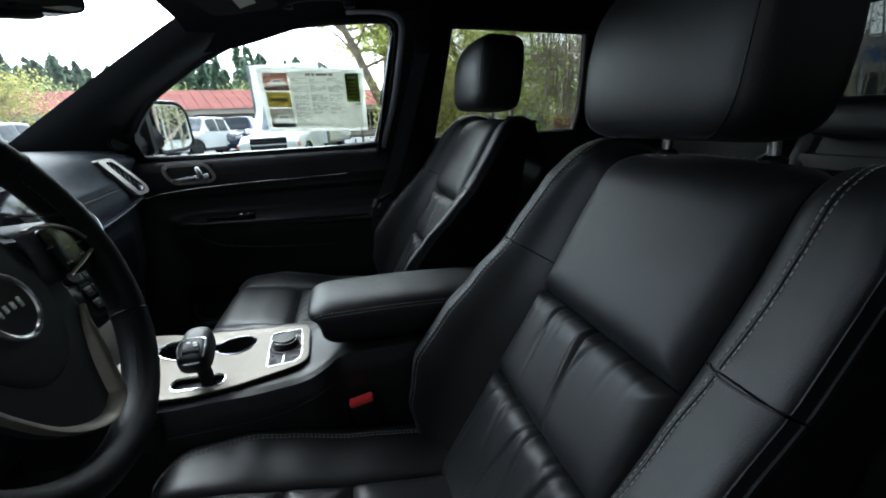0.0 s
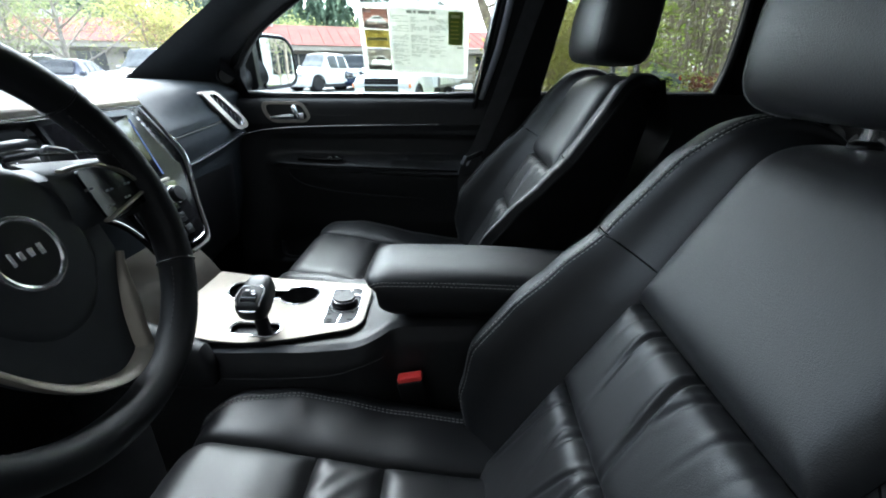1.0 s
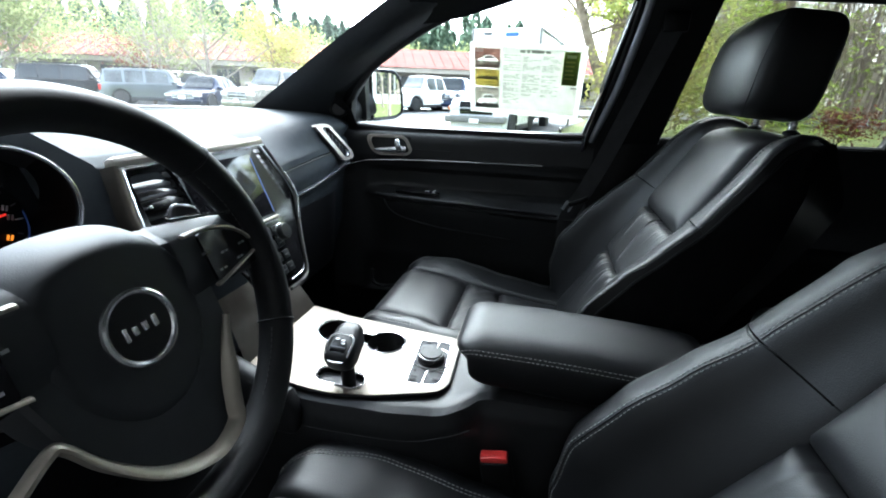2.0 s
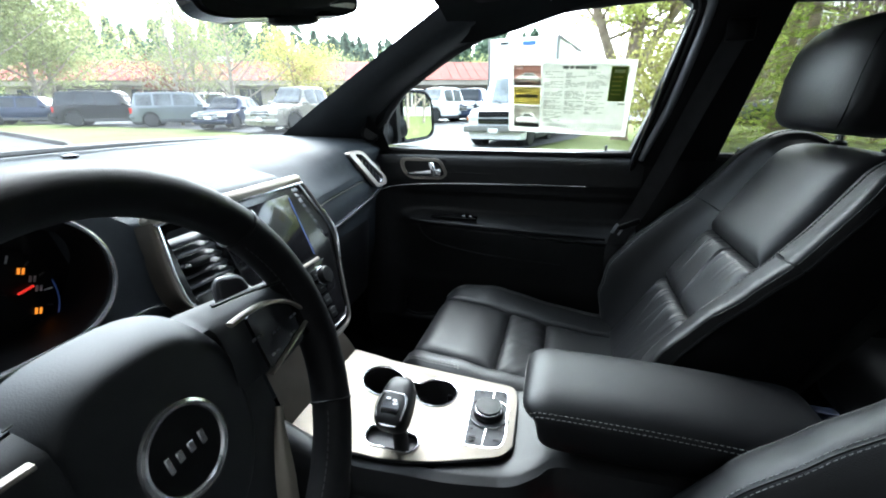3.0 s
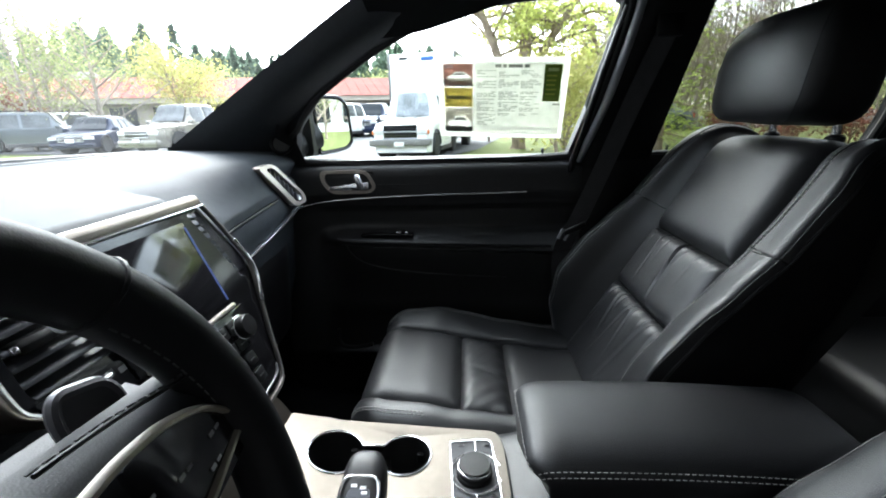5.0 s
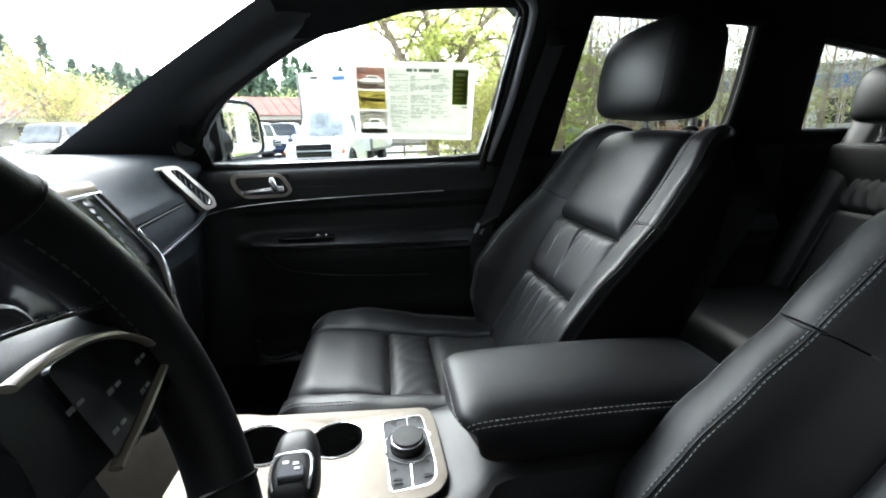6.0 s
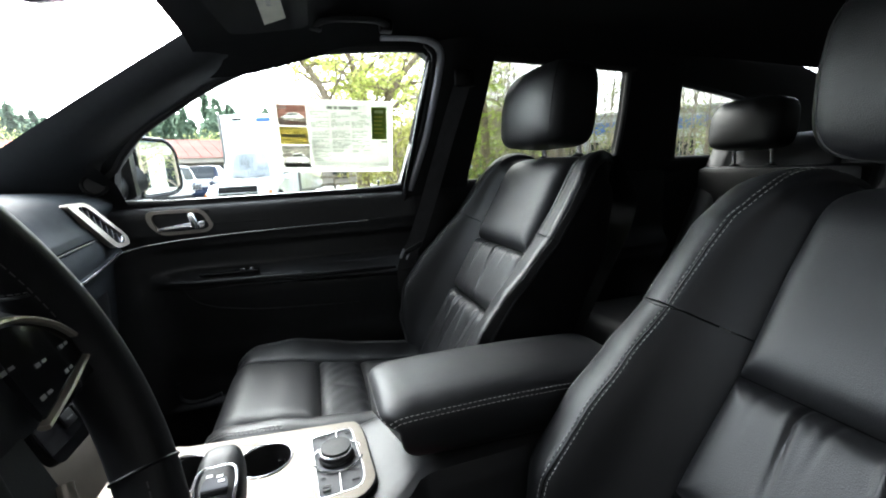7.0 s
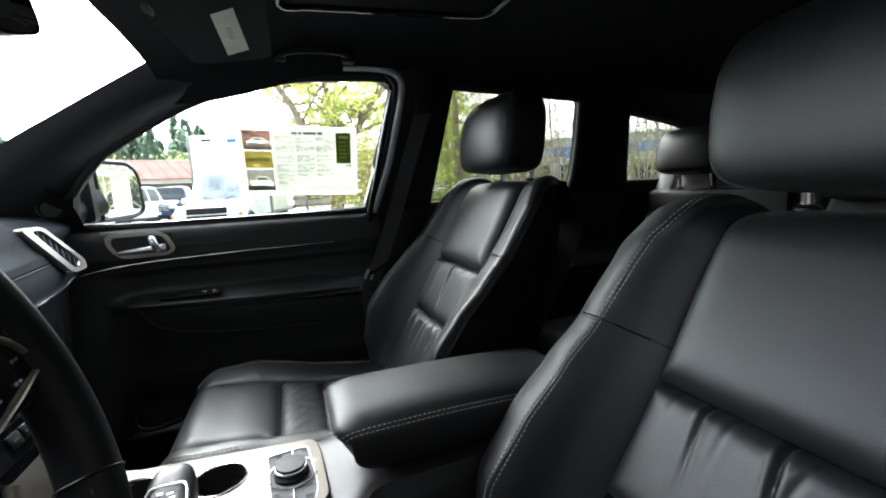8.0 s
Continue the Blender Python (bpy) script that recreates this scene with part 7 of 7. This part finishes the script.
stand(tree("small_tree", "small bushy yellow-green tree", 5.2, 2.8, LEAF_YELLOW, BARK, 7000, 0.08, 11, 31, 0.12, 0.16), -16.9, 25.5, 0)
half = stand(tree("budding_tree", "half-bare tree with a haze of opening leaves", 7.6, 3.0, LEAF_PALE, BARKPALE, 4200, 0.06, 15, 33, 0.13, 0.2), -18.6, 21.2, 0)
again(half, -24.0, 24.0, 80)
again(half, -22.0, 22.2, 200)
stand(tree("red_tree", "small tree with dark red spring leaves", 4.2, 1.6, LEAF_RED, BARK, 1500, 0.10, 9, 41, 0.08, 0.2), -27.4, 25.0, 0)
bush = stand(tree("hedge_shrub", "bushy bright green shrub beside the lawn", 3.0, 1.9, LEAF_YELLOW, BARK, 2600, 0.07, 12, 51, 0.06, 0.05), 2.9, 14.4, 0)
again(bush, 3.5, 16.0, 100)
again(bush, 3.9, 17.6, 200)
fir = stand(conifer("fir_tree", "broad dark green evergreen with drooping boughs", 8.5, 2.7, LEAF_GREEN, 30, 61, 0.085), 5.4, 12.6, 0)
again(fir, 7.0, 17.6, 130)
low = stand(tree("low_shrub", "low russet garden shrub on the lawn", 0.8, 0.8, LEAF_RED, BARK, 900, 0.06, 9, 71, 0.03, 0.05), 10.8, 15.2, 0)
again(low, 12.4, 14.6, 100)
again(low, 9.2, 16.2, 210)

# far woods on the hill
far = bmesh.new()
rnd = random.Random(99)
for i in range(330):
    a = radians(rnd.uniform(94, 150))
    d = rnd.uniform(95, 150)
    x, y = d * math.cos(a), d * math.sin(a)
    h = rnd.uniform(12, 19) * (0.95 + 0.35 * noise.noise(Vector((a * 9, 0, 2))))
    w = h * rnd.uniform(0.13, 0.2)
    for j in range(230):
        f = rnd.random()
        r = w * (1 - f) + 0.15
        b = rnd.random() * 6.28
        p = Vector((x + r * math.cos(b), y + r * math.sin(b), ground_z(x, y) + h * f))
        m = Euler((rnd.uniform(-1, 1), rnd.uniform(-1, 1), b)).to_matrix()
        s = rnd.uniform(0.5, 1.1)
        far.faces.new([far.verts.new(p + m @ Vector(v)) for v in ((-s * 0.5, 0, 0.3 * s), (s * 0.5, 0, 0.3 * s), (0.3 * s, 0.2, -s), (-0.3 * s, 0.2, -s))])
tagged(part("far_woods", far, LEAF_FIR, smooth=False), "dark conifers on the distant hill", "woods", kind="stuff")
far = bmesh.new()
for i in range(130):
    a = radians(rnd.uniform(96, 165))
    d = rnd.uniform(70, 92)
    leaf_cloud(far, Vector((d * math.cos(a), d * math.sin(a), 2.5 + rnd.uniform(0.5, 5.0))), rnd.uniform(2.0, 3.4), 300, 0.24)
tagged(part("far_trees", far, LEAF_PALE, smooth=False), "pale green deciduous trees behind the shops", "woods", kind="stuff")
far = bmesh.new()
for i in range(130):
    a = radians(rnd.uniform(-10, 84))
    d = rnd.uniform(36, 60)
    leaf_cloud(far, Vector((d * math.cos(a), d * math.sin(a), 0.8 + rnd.uniform(0.0, 2.4))), rnd.uniform(1.0, 2.0), 70, 0.20)
tagged(part("far_thicket", far, LEAF_PALE, smooth=False), "pale budding thicket behind the lawn", "woods", kind="stuff")
far = bmesh.new()
for i in range(120):
    a = radians(rnd.uniform(57, 80))
    d = rnd.uniform(42, 58)
    leaf_cloud(far, Vector((d * math.cos(a), d * math.sin(a), 1.0 + 7.5 * rnd.random() ** 1.3)), rnd.uniform(1.4, 2.6), 190, 0.17)
tagged(part("far_copse", far, LEAF_COPSE, smooth=False), "brownish budding copse behind the bare stems", "woods", kind="stuff")
bare_woods("bare_woods", "leafless grey-brown woods behind the lawn", 150, 56, 74, 27, 40, 6.5, 10.5, 0.10, 5)
bare_woods("budding_woods", "thin budding trees before the office block", 60, 20, 56, 24, 36, 4.5, 7.5, 0.25, 8)


# buildings
def shop_row():
    b = thing("shop_building", "low shop building with a red metal roof", "building", (-24, 42, 0))
    p0, p1 = Vector((-52, 30, 0)), Vector((6, 54, 0))
    d = (p1 - p0).normalized()
    nrm = Vector((-d.y, d.x, 0))
    L = (p1 - p0).length

    def at(u, dep, z):
        q = p0 + d * u + nrm * dep
        return Vector((q.x, q.y, ground_z(-24, 42) + z))

    def blk(u0, u1, d0, d1, z0, z1, r=0.03):
        bm = box(u0, u1, d0, d1, z0, z1, r, 1)
        for v in bm.verts:
            v.co = at(*v.co)
        return bm
    part("wall", blk(0, L, 0, 14, 0, 3.3), STUCCO, b)
    part("fascia", blk(-0.6, L + 0.6, -1.6, 0.2, 2.75, 3.25), STUCCO, b, "pale eave fascia")
    roof = part("roof", grid(lambda a, c: at(-1.0 + (L + 2) * a, -1.8 + 6.5 * c, 3.25 + 2.2 * c), 8, 4), REDROOF, b, "sloped red metal roof")
    for k in range(int(L / 1.0)):
        part("roof_rib", tube([at(k * 1.0, -1.78, 3.29), at(k * 1.0, 4.7, 5.49)], 0.035, 5), REDROOF, roof)
    part("roof_back", grid(lambda a, c: at(-1.0 + (L + 2) * a, 4.7 + 10 * c, 5.45 - 1.6 * c), 4, 2), REDROOF, b)
    k = 0
    u = 1.0
    while u < L - 3:
        w = part("window", blk(u, u + 2.2, -0.06, 0.02, 0.5, 2.5, 0.01), DARKGLASS, b)
        for e in (0, 1.1, 2.2):
            part("mullion", blk(u + e - 0.05, u + e + 0.05, -0.10, -0.05, 0.45, 2.55, 0.005), STUCCO, w)
        part("sill", blk(u - 0.1, u + 2.3, -0.14, -0.02, 0.38, 0.46, 0.01), STUCCO, w)
        k += 1
        if k % 3 == 0:
            part("column", blk(u + 2.6, u + 2.95, -1.5, -1.15, 0, 2.8, 0.02), STUCCO, b)
        u += 3.4
    for u in (18.0, 36.0):
        part("roof_vent", blk(u, u + 1.6, 4.0, 5.2, 5.0, 5.9, 0.05), GREYWALL, b)


shop_row()


def office(label, at, turn, length):
    b = thing("office_building", label, "building", at)
    o, ang = Vector(at), radians(turn)
    d, nrm = Vector((math.cos(ang), math.sin(ang), 0)), Vector((-math.sin(ang), math.cos(ang), 0))

    def blk(u0, u1, d0, d1, z0, z1, r=0.03):
        bm = box(u0, u1, d0, d1, z0, z1, r, 1)
        for v in bm.verts:
            q = o + d * v.co.x + nrm * v.co.y
            v.co = Vector((q.x, q.y, v.co.z + 0.3))
        return bm
    part("wall", blk(0, length, 0, 12, 0, 6.2), GREYWALL, b)
    part("fascia", blk(-0.3, length + 0.3, -0.35, 0.0, 4.1, 5.4), BLUEBAND, b, "blue fascia band")
    part("roof", blk(-0.4, length + 0.4, -0.4, 12.4, 6.2, 6.55), GREYWALL, b)
    for k in range(int((length - 1) / 4.1)):
        w = part("window", blk(1.2 + 4.1 * k, 4.2 + 4.1 * k, -0.06, 0.02, 0.8, 3.2, 0.01), DARKGLASS, b)
        part("mullion", blk(2.65 + 4.1 * k, 2.75 + 4.1 * k, -0.1, -0.05, 0.8, 3.2, 0.005), GREYWALL, w)


office("grey commercial building with a blue fascia band", (29.2, 48.8, 0), -38, 36)
office("pale office block with a blue band behind the lawn", (36.0, 16.0, 0), -90, 26)


# vehicles
def wheel_at(parent, x, y, side, r, w=0.24):
    t = part("wheel", lathe([(r * 0.55, -w / 2), (r * 0.9, -w / 2), (r, -w * 0.38), (r, w * 0.38), (r * 0.9, w / 2), (r * 0.55, w / 2)], 28, (x, y, r), (0, side, 0)), TYRE, parent)
    part("rim", lathe([(r * 0.60, 0.0), (r * 0.58, 0.02), (r * 0.40, -0.02), (r * 0.15, 0.0), (0, 0.01)], 20, (x, y + side * w * 0.40, r), (0, side, 0)), ALLOY, t)


def car(name, label, paint, L, W, H, kind, hood=0.30, group="parked cars"):
    """A parked vehicle facing -x with its base centre at the origin."""
    c = thing(name, label, "car", (0, 0, 0), group)
    x0, x1, hw = -L / 2, L / 2, W / 2
    belt = H * 0.58
    r = 0.20 * H if kind != "sedan" else 0.22 * H
    hx = x0 + L * hood
    wf, wr = x0 + L * 0.19, x1 - L * 0.20
    tail = x1 - (0.03 if kind != "sedan" else L * 0.16)

    cab_end = tail if kind != "pickup" else x0 + L * 0.62
    roof_x0, roof_x1 = hx + (0.62 if kind != "van" else 0.35), tail - {"suv": 0.28, "sedan": 0.75, "pickup": 0.55, "van": 0.10}[kind]
    if kind == "pickup":
        roof_x1 = cab_end - 0.16
    b = belt
    prof = [(x0, b * 0.80), (x0 + 0.10, b * 0.885), (x0 + 0.35, b * 0.93), (hx - 0.15, b * 0.995), (hx, b * 1.02), (hx + 0.20, b + (H - b) * 0.34), (roof_x0 - 0.12, H - 0.05), (roof_x0 + 0.12, H - 0.012), ((roof_x0 + roof_x1) / 2, H), (roof_x1 - 0.10, H - 0.03)]
    if kind == "sedan":
        prof += [(roof_x1 + 0.05, H - 0.09), (tail + 0.02, b * 1.06), (x1 - 0.20, b * 1.03), (x1, b * 0.90)]
    elif kind == "pickup":
        prof += [(roof_x1, H - 0.08), (cab_end, b * 1.01), (cab_end + 0.03, b), (x1, b)]
    else:
        prof += [(roof_x1, H - 0.05), (tail - 0.05, b * 1.05), (x1, b * 0.97)]

    def half(x):
        return hw * (1 - 0.13 * ss(L * 0.33, L * 0.5, abs(x)) ** 2)

    def bottom(x):
        z = 0.25
        for cx in (wf, wr):
            if abs(x - cx) < r * 1.14:
                z = max(z, r + math.sqrt((r * 1.14) ** 2 - (x - cx) ** 2))
        return z

    def rail(x):
        """Half width and height of the top edge at a place along the car."""
        zt = table(prof, x)
        return half(x) * (0.955 - 0.21 * max(0.0, zt - belt) / (H - belt)), zt

    def skin(x, k):
        """The painted skin: k runs from the sill (0) over the belt (0.5) to the middle of the roof (1)."""
        w, z0 = half(x), bottom(x)
        ye, zt = rail(x)
        zb = max(z0 + 0.02, min(belt, zt - 0.05))
        zm = z0 + 0.55 * (zb - z0)
        sec = [(w * 0.965, z0), (w * 0.995, zm - 0.12 * (zm - z0)), (w, zm), (w * 0.985, zb - 0.02), (w * 0.955, zb), ((w * 0.955 + ye) / 2 + 0.015, (zb + zt) / 2), (ye, max(zb, zt - 0.07)), (ye * 0.94, zt - 0.015), (ye * 0.5, zt + 0.012), (0.0, zt + 0.02)]
        t = k * (len(sec) - 1)
        n = min(int(t), len(sec) - 2)
        f = t - n
        return sec[n][0] + (sec[n + 1][0] - sec[n][0]) * f, sec[n][1] + (sec[n + 1][1] - sec[n][1]) * f

    xs = [x0] + [x0 + L * (k + 0.5) / 56 for k in range(56)] + [x1]

    def shell(a, e):
        n = round(a * (len(xs) + 1))
        x = xs[max(0, min(len(xs) - 1, n - 1))]
        y, z = skin(x, 1 - abs(2 * e - 1))
        y *= 0.0 if n in (0, len(xs) + 1) else 1.0
        return Vector((x, y if e < 0.5 else -y, z))
    part("body", grid(shell, len(xs) + 1, 36), paint, c)
    part("underbody", box(x0 + 0.15, x1 - 0.15, -hw * 0.82, hw * 0.82, 0.20, 0.50, 0.03, 1), PLASTICGREY, c)
    for s in (-1, 1):
        part("sill", box(wf + r * 1.15, wr - r * 1.15, s * hw * 0.965 - 0.03, s * hw * 0.965 + 0.03, 0.20, 0.36, 0.02, 2), PLASTICGREY, c)
        for cx in (wf, wr):
            part("arch_trim", tube([(cx - r * 1.15 * math.cos(math.pi * k / 12), s * half(cx) * 0.985, r + r * 1.15 * math.sin(math.pi * k / 12)) for k in range(13)], (0.03, 0.02), 6), PLASTICGREY, c)
            part("wheel_well", lathe([(r * 1.1, -0.12), (r * 1.1, 0.12), (0.0, 0.12)], 20, (cx, s * (hw - 0.30), r), (0, s, 0)), TYRE, c)

    def side_pane(xa, xb, s):
        """A side window that follows the lean of the cabin; its top edge keeps under the roof rail."""
        def fn(u, v):
            x = xa + (xb - xa) * u
            ye, zt = rail(x)
            z = belt + 0.05 + max(0.02, zt - 0.11 - belt - 0.05) * v
            q = (z - belt) / max(0.05, zt - 0.07 - belt)
            return Vector((x, s * (half(x) * 0.955 + (ye - half(x) * 0.955) * q + 0.028 + 0.020 * math.sin(math.pi * min(1.0, q)) - 0.010 * abs(2 * u - 1) ** 6), z))
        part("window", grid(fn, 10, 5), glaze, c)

    def end_pane(xa, xb, width, nm):
        def fn(u, v):
            x = xa + (xb - xa) * v
            ye, zt = rail(x)
            y = (2 * u - 1)
            return Vector((x + (0.055 if xb < xa else -0.055), y * ye * width, zt + 0.034 - 0.02 * y * y))
        part(nm, grid(fn, 8, 8), SKYGLASS_BRIGHT if kind == "van" else glaze, c)
    # all but black and blue bodies get panes with painted sky reflection
    glaze = DARKGLASS if paint in (BLACKPAINT, BLUEPAINT) else SKYGLASS_PALE
    ws0 = hx + 0.06
    first = hx + 0.42
    if kind == "pickup":
        spans = ((first, (first + roof_x1) / 2 - 0.04), ((first + roof_x1) / 2 + 0.04, roof_x1 - 0.06))
    elif kind == "van":
        spans = ((first, first + 0.75),)
    else:
        e = roof_x1 - (0.02 if kind == "suv" else -0.10)
        spans = ((first, first + (e - first) * 0.36), (first + (e - first) * 0.40, first + (e - first) * 0.69), (first + (e - first) * 0.73, e))
    for s in (-1, 1):
        for xa, xb in spans:
            side_pane(xa, xb, s)
    end_pane(ws0, roof_x0 - 0.10, 0.86 if kind != "van" else 0.66, "windscreen")
    if kind != "van":
        end_pane(min(cab_end, tail) - 0.07, roof_x1 + 0.02, 0.84, "rear_window")
    for s in (-1, 1):
        wheel_at(c, wf, s * (hw - 0.13), s, r)
        wheel_at(c, wr, s * (hw - 0.13), s, r)
        part("headlamp", box(x0 - 0.01, x0 + 0.16, s * hw * 0.70 - 0.20, s * hw * 0.70 + 0.20, belt * 0.64, belt * 0.79, 0.03, 2), LAMPGLASS, c)
        part("tail_lamp", box(x1 - 0.16, x1 + 0.012, s * hw * 0.78 - 0.09, s * hw * 0.78 + 0.09, belt * 0.66, belt * 0.94, 0.02, 2), TAILRED, c)
        part("door_mirror", box(hx + 0.10, hx + 0.28, s * (hw + 0.08) - 0.10, s * (hw + 0.08) + 0.10, belt, belt + 0.16, 0.04, 2), paint, c)
        for xd in (hx + 0.85, hx + 1.75):
            part("door_handle", box(xd, xd + 0.16, s * hw * 0.985 - 0.02, s * hw * 0.985 + 0.02, belt * 0.88, belt * 0.91, 0.008, 1), paint, c)
    g0, g1 = (belt * 0.56, belt * 0.79) if kind != "van" else (0.66, 1.10)
    gr = part("grille", box(x0 - 0.015, x0 + 0.06, -hw * 0.55, hw * 0.55, g0, g1, 0.02, 2), GLOSSBLACK, c)
    for k in range(3):
        zk = g0 + (g1 - g0) * (0.04 + 0.46 * k)
        part("grille_bar", box(x0 - 0.03, x0 + 0.0, -hw * 0.56, hw * 0.56, zk - 0.016, zk + 0.016, 0.006, 1), CHROME if kind != "van" else GREYWALL, gr)
    if kind == "van":
        for k in range(6):
            zk = g0 + (g1 - g0) * (0.12 + 0.15 * k)
            part("grille_slot", box(x0 - 0.022, x0 - 0.005, -hw * 0.52, hw * 0.52, zk - 0.006, zk + 0.006, 0.003, 1), BLACKPAINT, gr)
        for s in (-1, 1):
            part("marker_lamp", box(x0 - 0.02, x0 + 0.10, s * hw * 0.90 - 0.035, s * hw * 0.90 + 0.035, 0.80, 0.92, 0.02, 1), AMBER, c)
            part("wiper", tube([(hx - 0.16, s * 0.1, belt + 0.03), (hx + 0.02, s * 0.45, belt + 0.18)], 0.012, 5), BLACKPAINT, c)
    part("front_bumper", box(x0 - (0.06 if kind != "van" else 0.16), x0 + 0.16, -hw * (0.93 if kind != "van" else 1.0), hw * (0.93 if kind != "van" else 1.0), 0.30 if kind != "van" else 0.46, belt * 0.48 if kind != "van" else 0.66, 0.05, 3), paint if kind != "van" else BUMPERGREY, c)
    part("rear_bumper", box(x1 - 0.16, x1 + 0.06, -hw * 0.93, hw * 0.93, 0.38, belt * 0.58, 0.05, 3), paint, c)
    part("plate", box(x0 - (0.075 if kind != "van" else 0.175), x0 - (0.06 if kind != "van" else 0.16), -0.16, 0.16, 0.44, 0.58, 0.005, 1), WHITEMARK, c)
    part("plate", box(x1 + 0.06, x1 + 0.072, -0.16, 0.16, 0.44, 0.60, 0.005, 1), WHITEMARK, c)
    if kind == "pickup":
        part("bed_rail", merge(box(cab_end, x1 - 0.05, -hw * 0.93, -hw * 0.83, belt - 0.02, belt + 0.06, 0.02, 2), box(cab_end, x1 - 0.05, hw * 0.83, hw * 0.93, belt - 0.02, belt + 0.06, 0.02, 2)), paint, c)
    if kind == "suv":
        for s in (-1, 1):
            part("roof_rail", tube([(roof_x0 + 0.3, s * hw * 0.68, H + 0.01), (roof_x0 + 0.4, s * hw * 0.68, H + 0.06), (roof_x1 - 0.3, s * hw * 0.68, H + 0.06), (roof_x1 - 0.15, s * hw * 0.68, H)], 0.02, 6), BLACKPAINT, c)
    return c


def park(c, x, y, turn):
    c.matrix_basis = Matrix.Translation((x, y, ground_z(x, y) + 0.01)) @ pose(0, 0, 0, 0, 0, turn)
    return c


park(car("pickup_truck", "pale silver pickup truck parked facing the verge", GOLDPAINT, 5.7, 2.0, 1.9, "pickup", 0.27), -12.3, 18.6, 80)
park(car("sedan_car", "blue and silver hatchback parked in the row", BLUEPAINT, 4.2, 1.75, 1.45, "sedan", 0.28), -16.0, 18.0, 100)
park(car("estate_car", "silver-blue sport utility car parked in the row", SILVERPAINT, 4.5, 1.8, 1.7, "suv", 0.24), -20.0, 18.9, 215)
park(car("off_road_car", "black sport utility car parked in the row", BLACKPAINT, 4.7, 1.9, 1.8, "suv", 0.25), -24.9, 18.7, 215)
park(car("wagon_car", "dark blue wagon parked in the row", BLUEPAINT, 4.6, 1.8, 1.55, "suv", 0.25), -30.8, 18.5, 215)
park(car("white_car", "white saloon parked further back in the row", WHITEPAINT, 4.7, 1.8, 1.45, "sedan", 0.26), -33.5, 21.5, 200)
park(car("white_wagon", "white estate car behind the front row", WHITEPAINT, 4.6, 1.8, 1.75, "suv", 0.24), -21.8, 23.0, 215)
park(car("white_pickup", "white pickup truck at the far side of the car park", WHITEPAINT, 5.6, 2.0, 1.9, "pickup", 0.27), -7.1, 25.2, 60)
park(car("blue_pickup", "dark blue pickup truck beside the box truck", BLUEPAINT, 5.2, 1.95, 1.9, "pickup", 0.27), -5.9, 27.5, 84)
park(car("far_car", "silver car parked beyond the lawn", SILVERPAINT, 4.5, 1.8, 1.5, "sedan", 0.26), 9.8, 24.5, 10)


def box_truck():
    t = car("box_truck", "white box truck with a van cab and black grille", WHITEPAINT, 4.4, 1.98, 2.1, "van", 0.30, "")
    part("cargo_box", box(0.55, 5.6, -1.22, 1.22, 0.75, 3.45, 0.03, 2), WHITEPAINT, t, "tall white cargo box")
    for y in (-1.22, 1.22):
        for z in (0.78, 3.42):
            part("box_rail", box(0.54, 5.62, y - 0.03, y + 0.03, z - 0.05, z + 0.05, 0.01, 1), BUMPERGREY, t)
    for y in (-1.21, 1.21):
        part("corner_post", box(0.52, 0.60, y - 0.04, y + 0.04, 0.75, 3.45, 0.01, 1), BUMPERGREY, t)
    part("box_light", box(0.50, 0.56, -0.45, 0.0, 3.2, 3.32, 0.02, 1), BLUEBAND, t)
    part("box_light", box(0.50, 0.56, 0.5, 0.8, 3.26, 3.32, 0.01, 1), BLACKPAINT, t)
    part("chassis", box(1.5, 5.5, -0.9, 0.9, 0.45, 0.75, 0.02, 1), BLACKPAINT, t)
    for s in (-1, 1):
        wheel_at(t, 3.9, s * 0.98, s, 0.40, 0.30)
    return t


park(box_truck(), -1.80, 15.2, 80)


# low fence beyond the lawn
fe = thing("rail_fence", "weathered wooden rail fence behind the sheet", "fence", (1.5, 19, 0))
for k in range(7):
    x = -0.2 + 1.1 * k
    part("post", box(x - 0.05, x + 0.05, 19.95, 20.05, 0.0, 1.3, 0.01, 1), BARKPALE, fe)
for z in (0.5, 0.85, 1.2):
    part("rail", box(-0.3, 6.5, 19.92, 19.96, z - 0.05, z + 0.05, 0.01, 1), BARKPALE, fe)


# plain wall added unseen behind the camera; closes the place and blocks sky light
ob = part("wall_outside", box(-22, 14, -1.35, -1.05, 0, 6.5, 0.02, 1), GREYDARK)
tagged(ob, "plain dark added wall, unseen, that shades the driver's side", "wall", kind="structure")
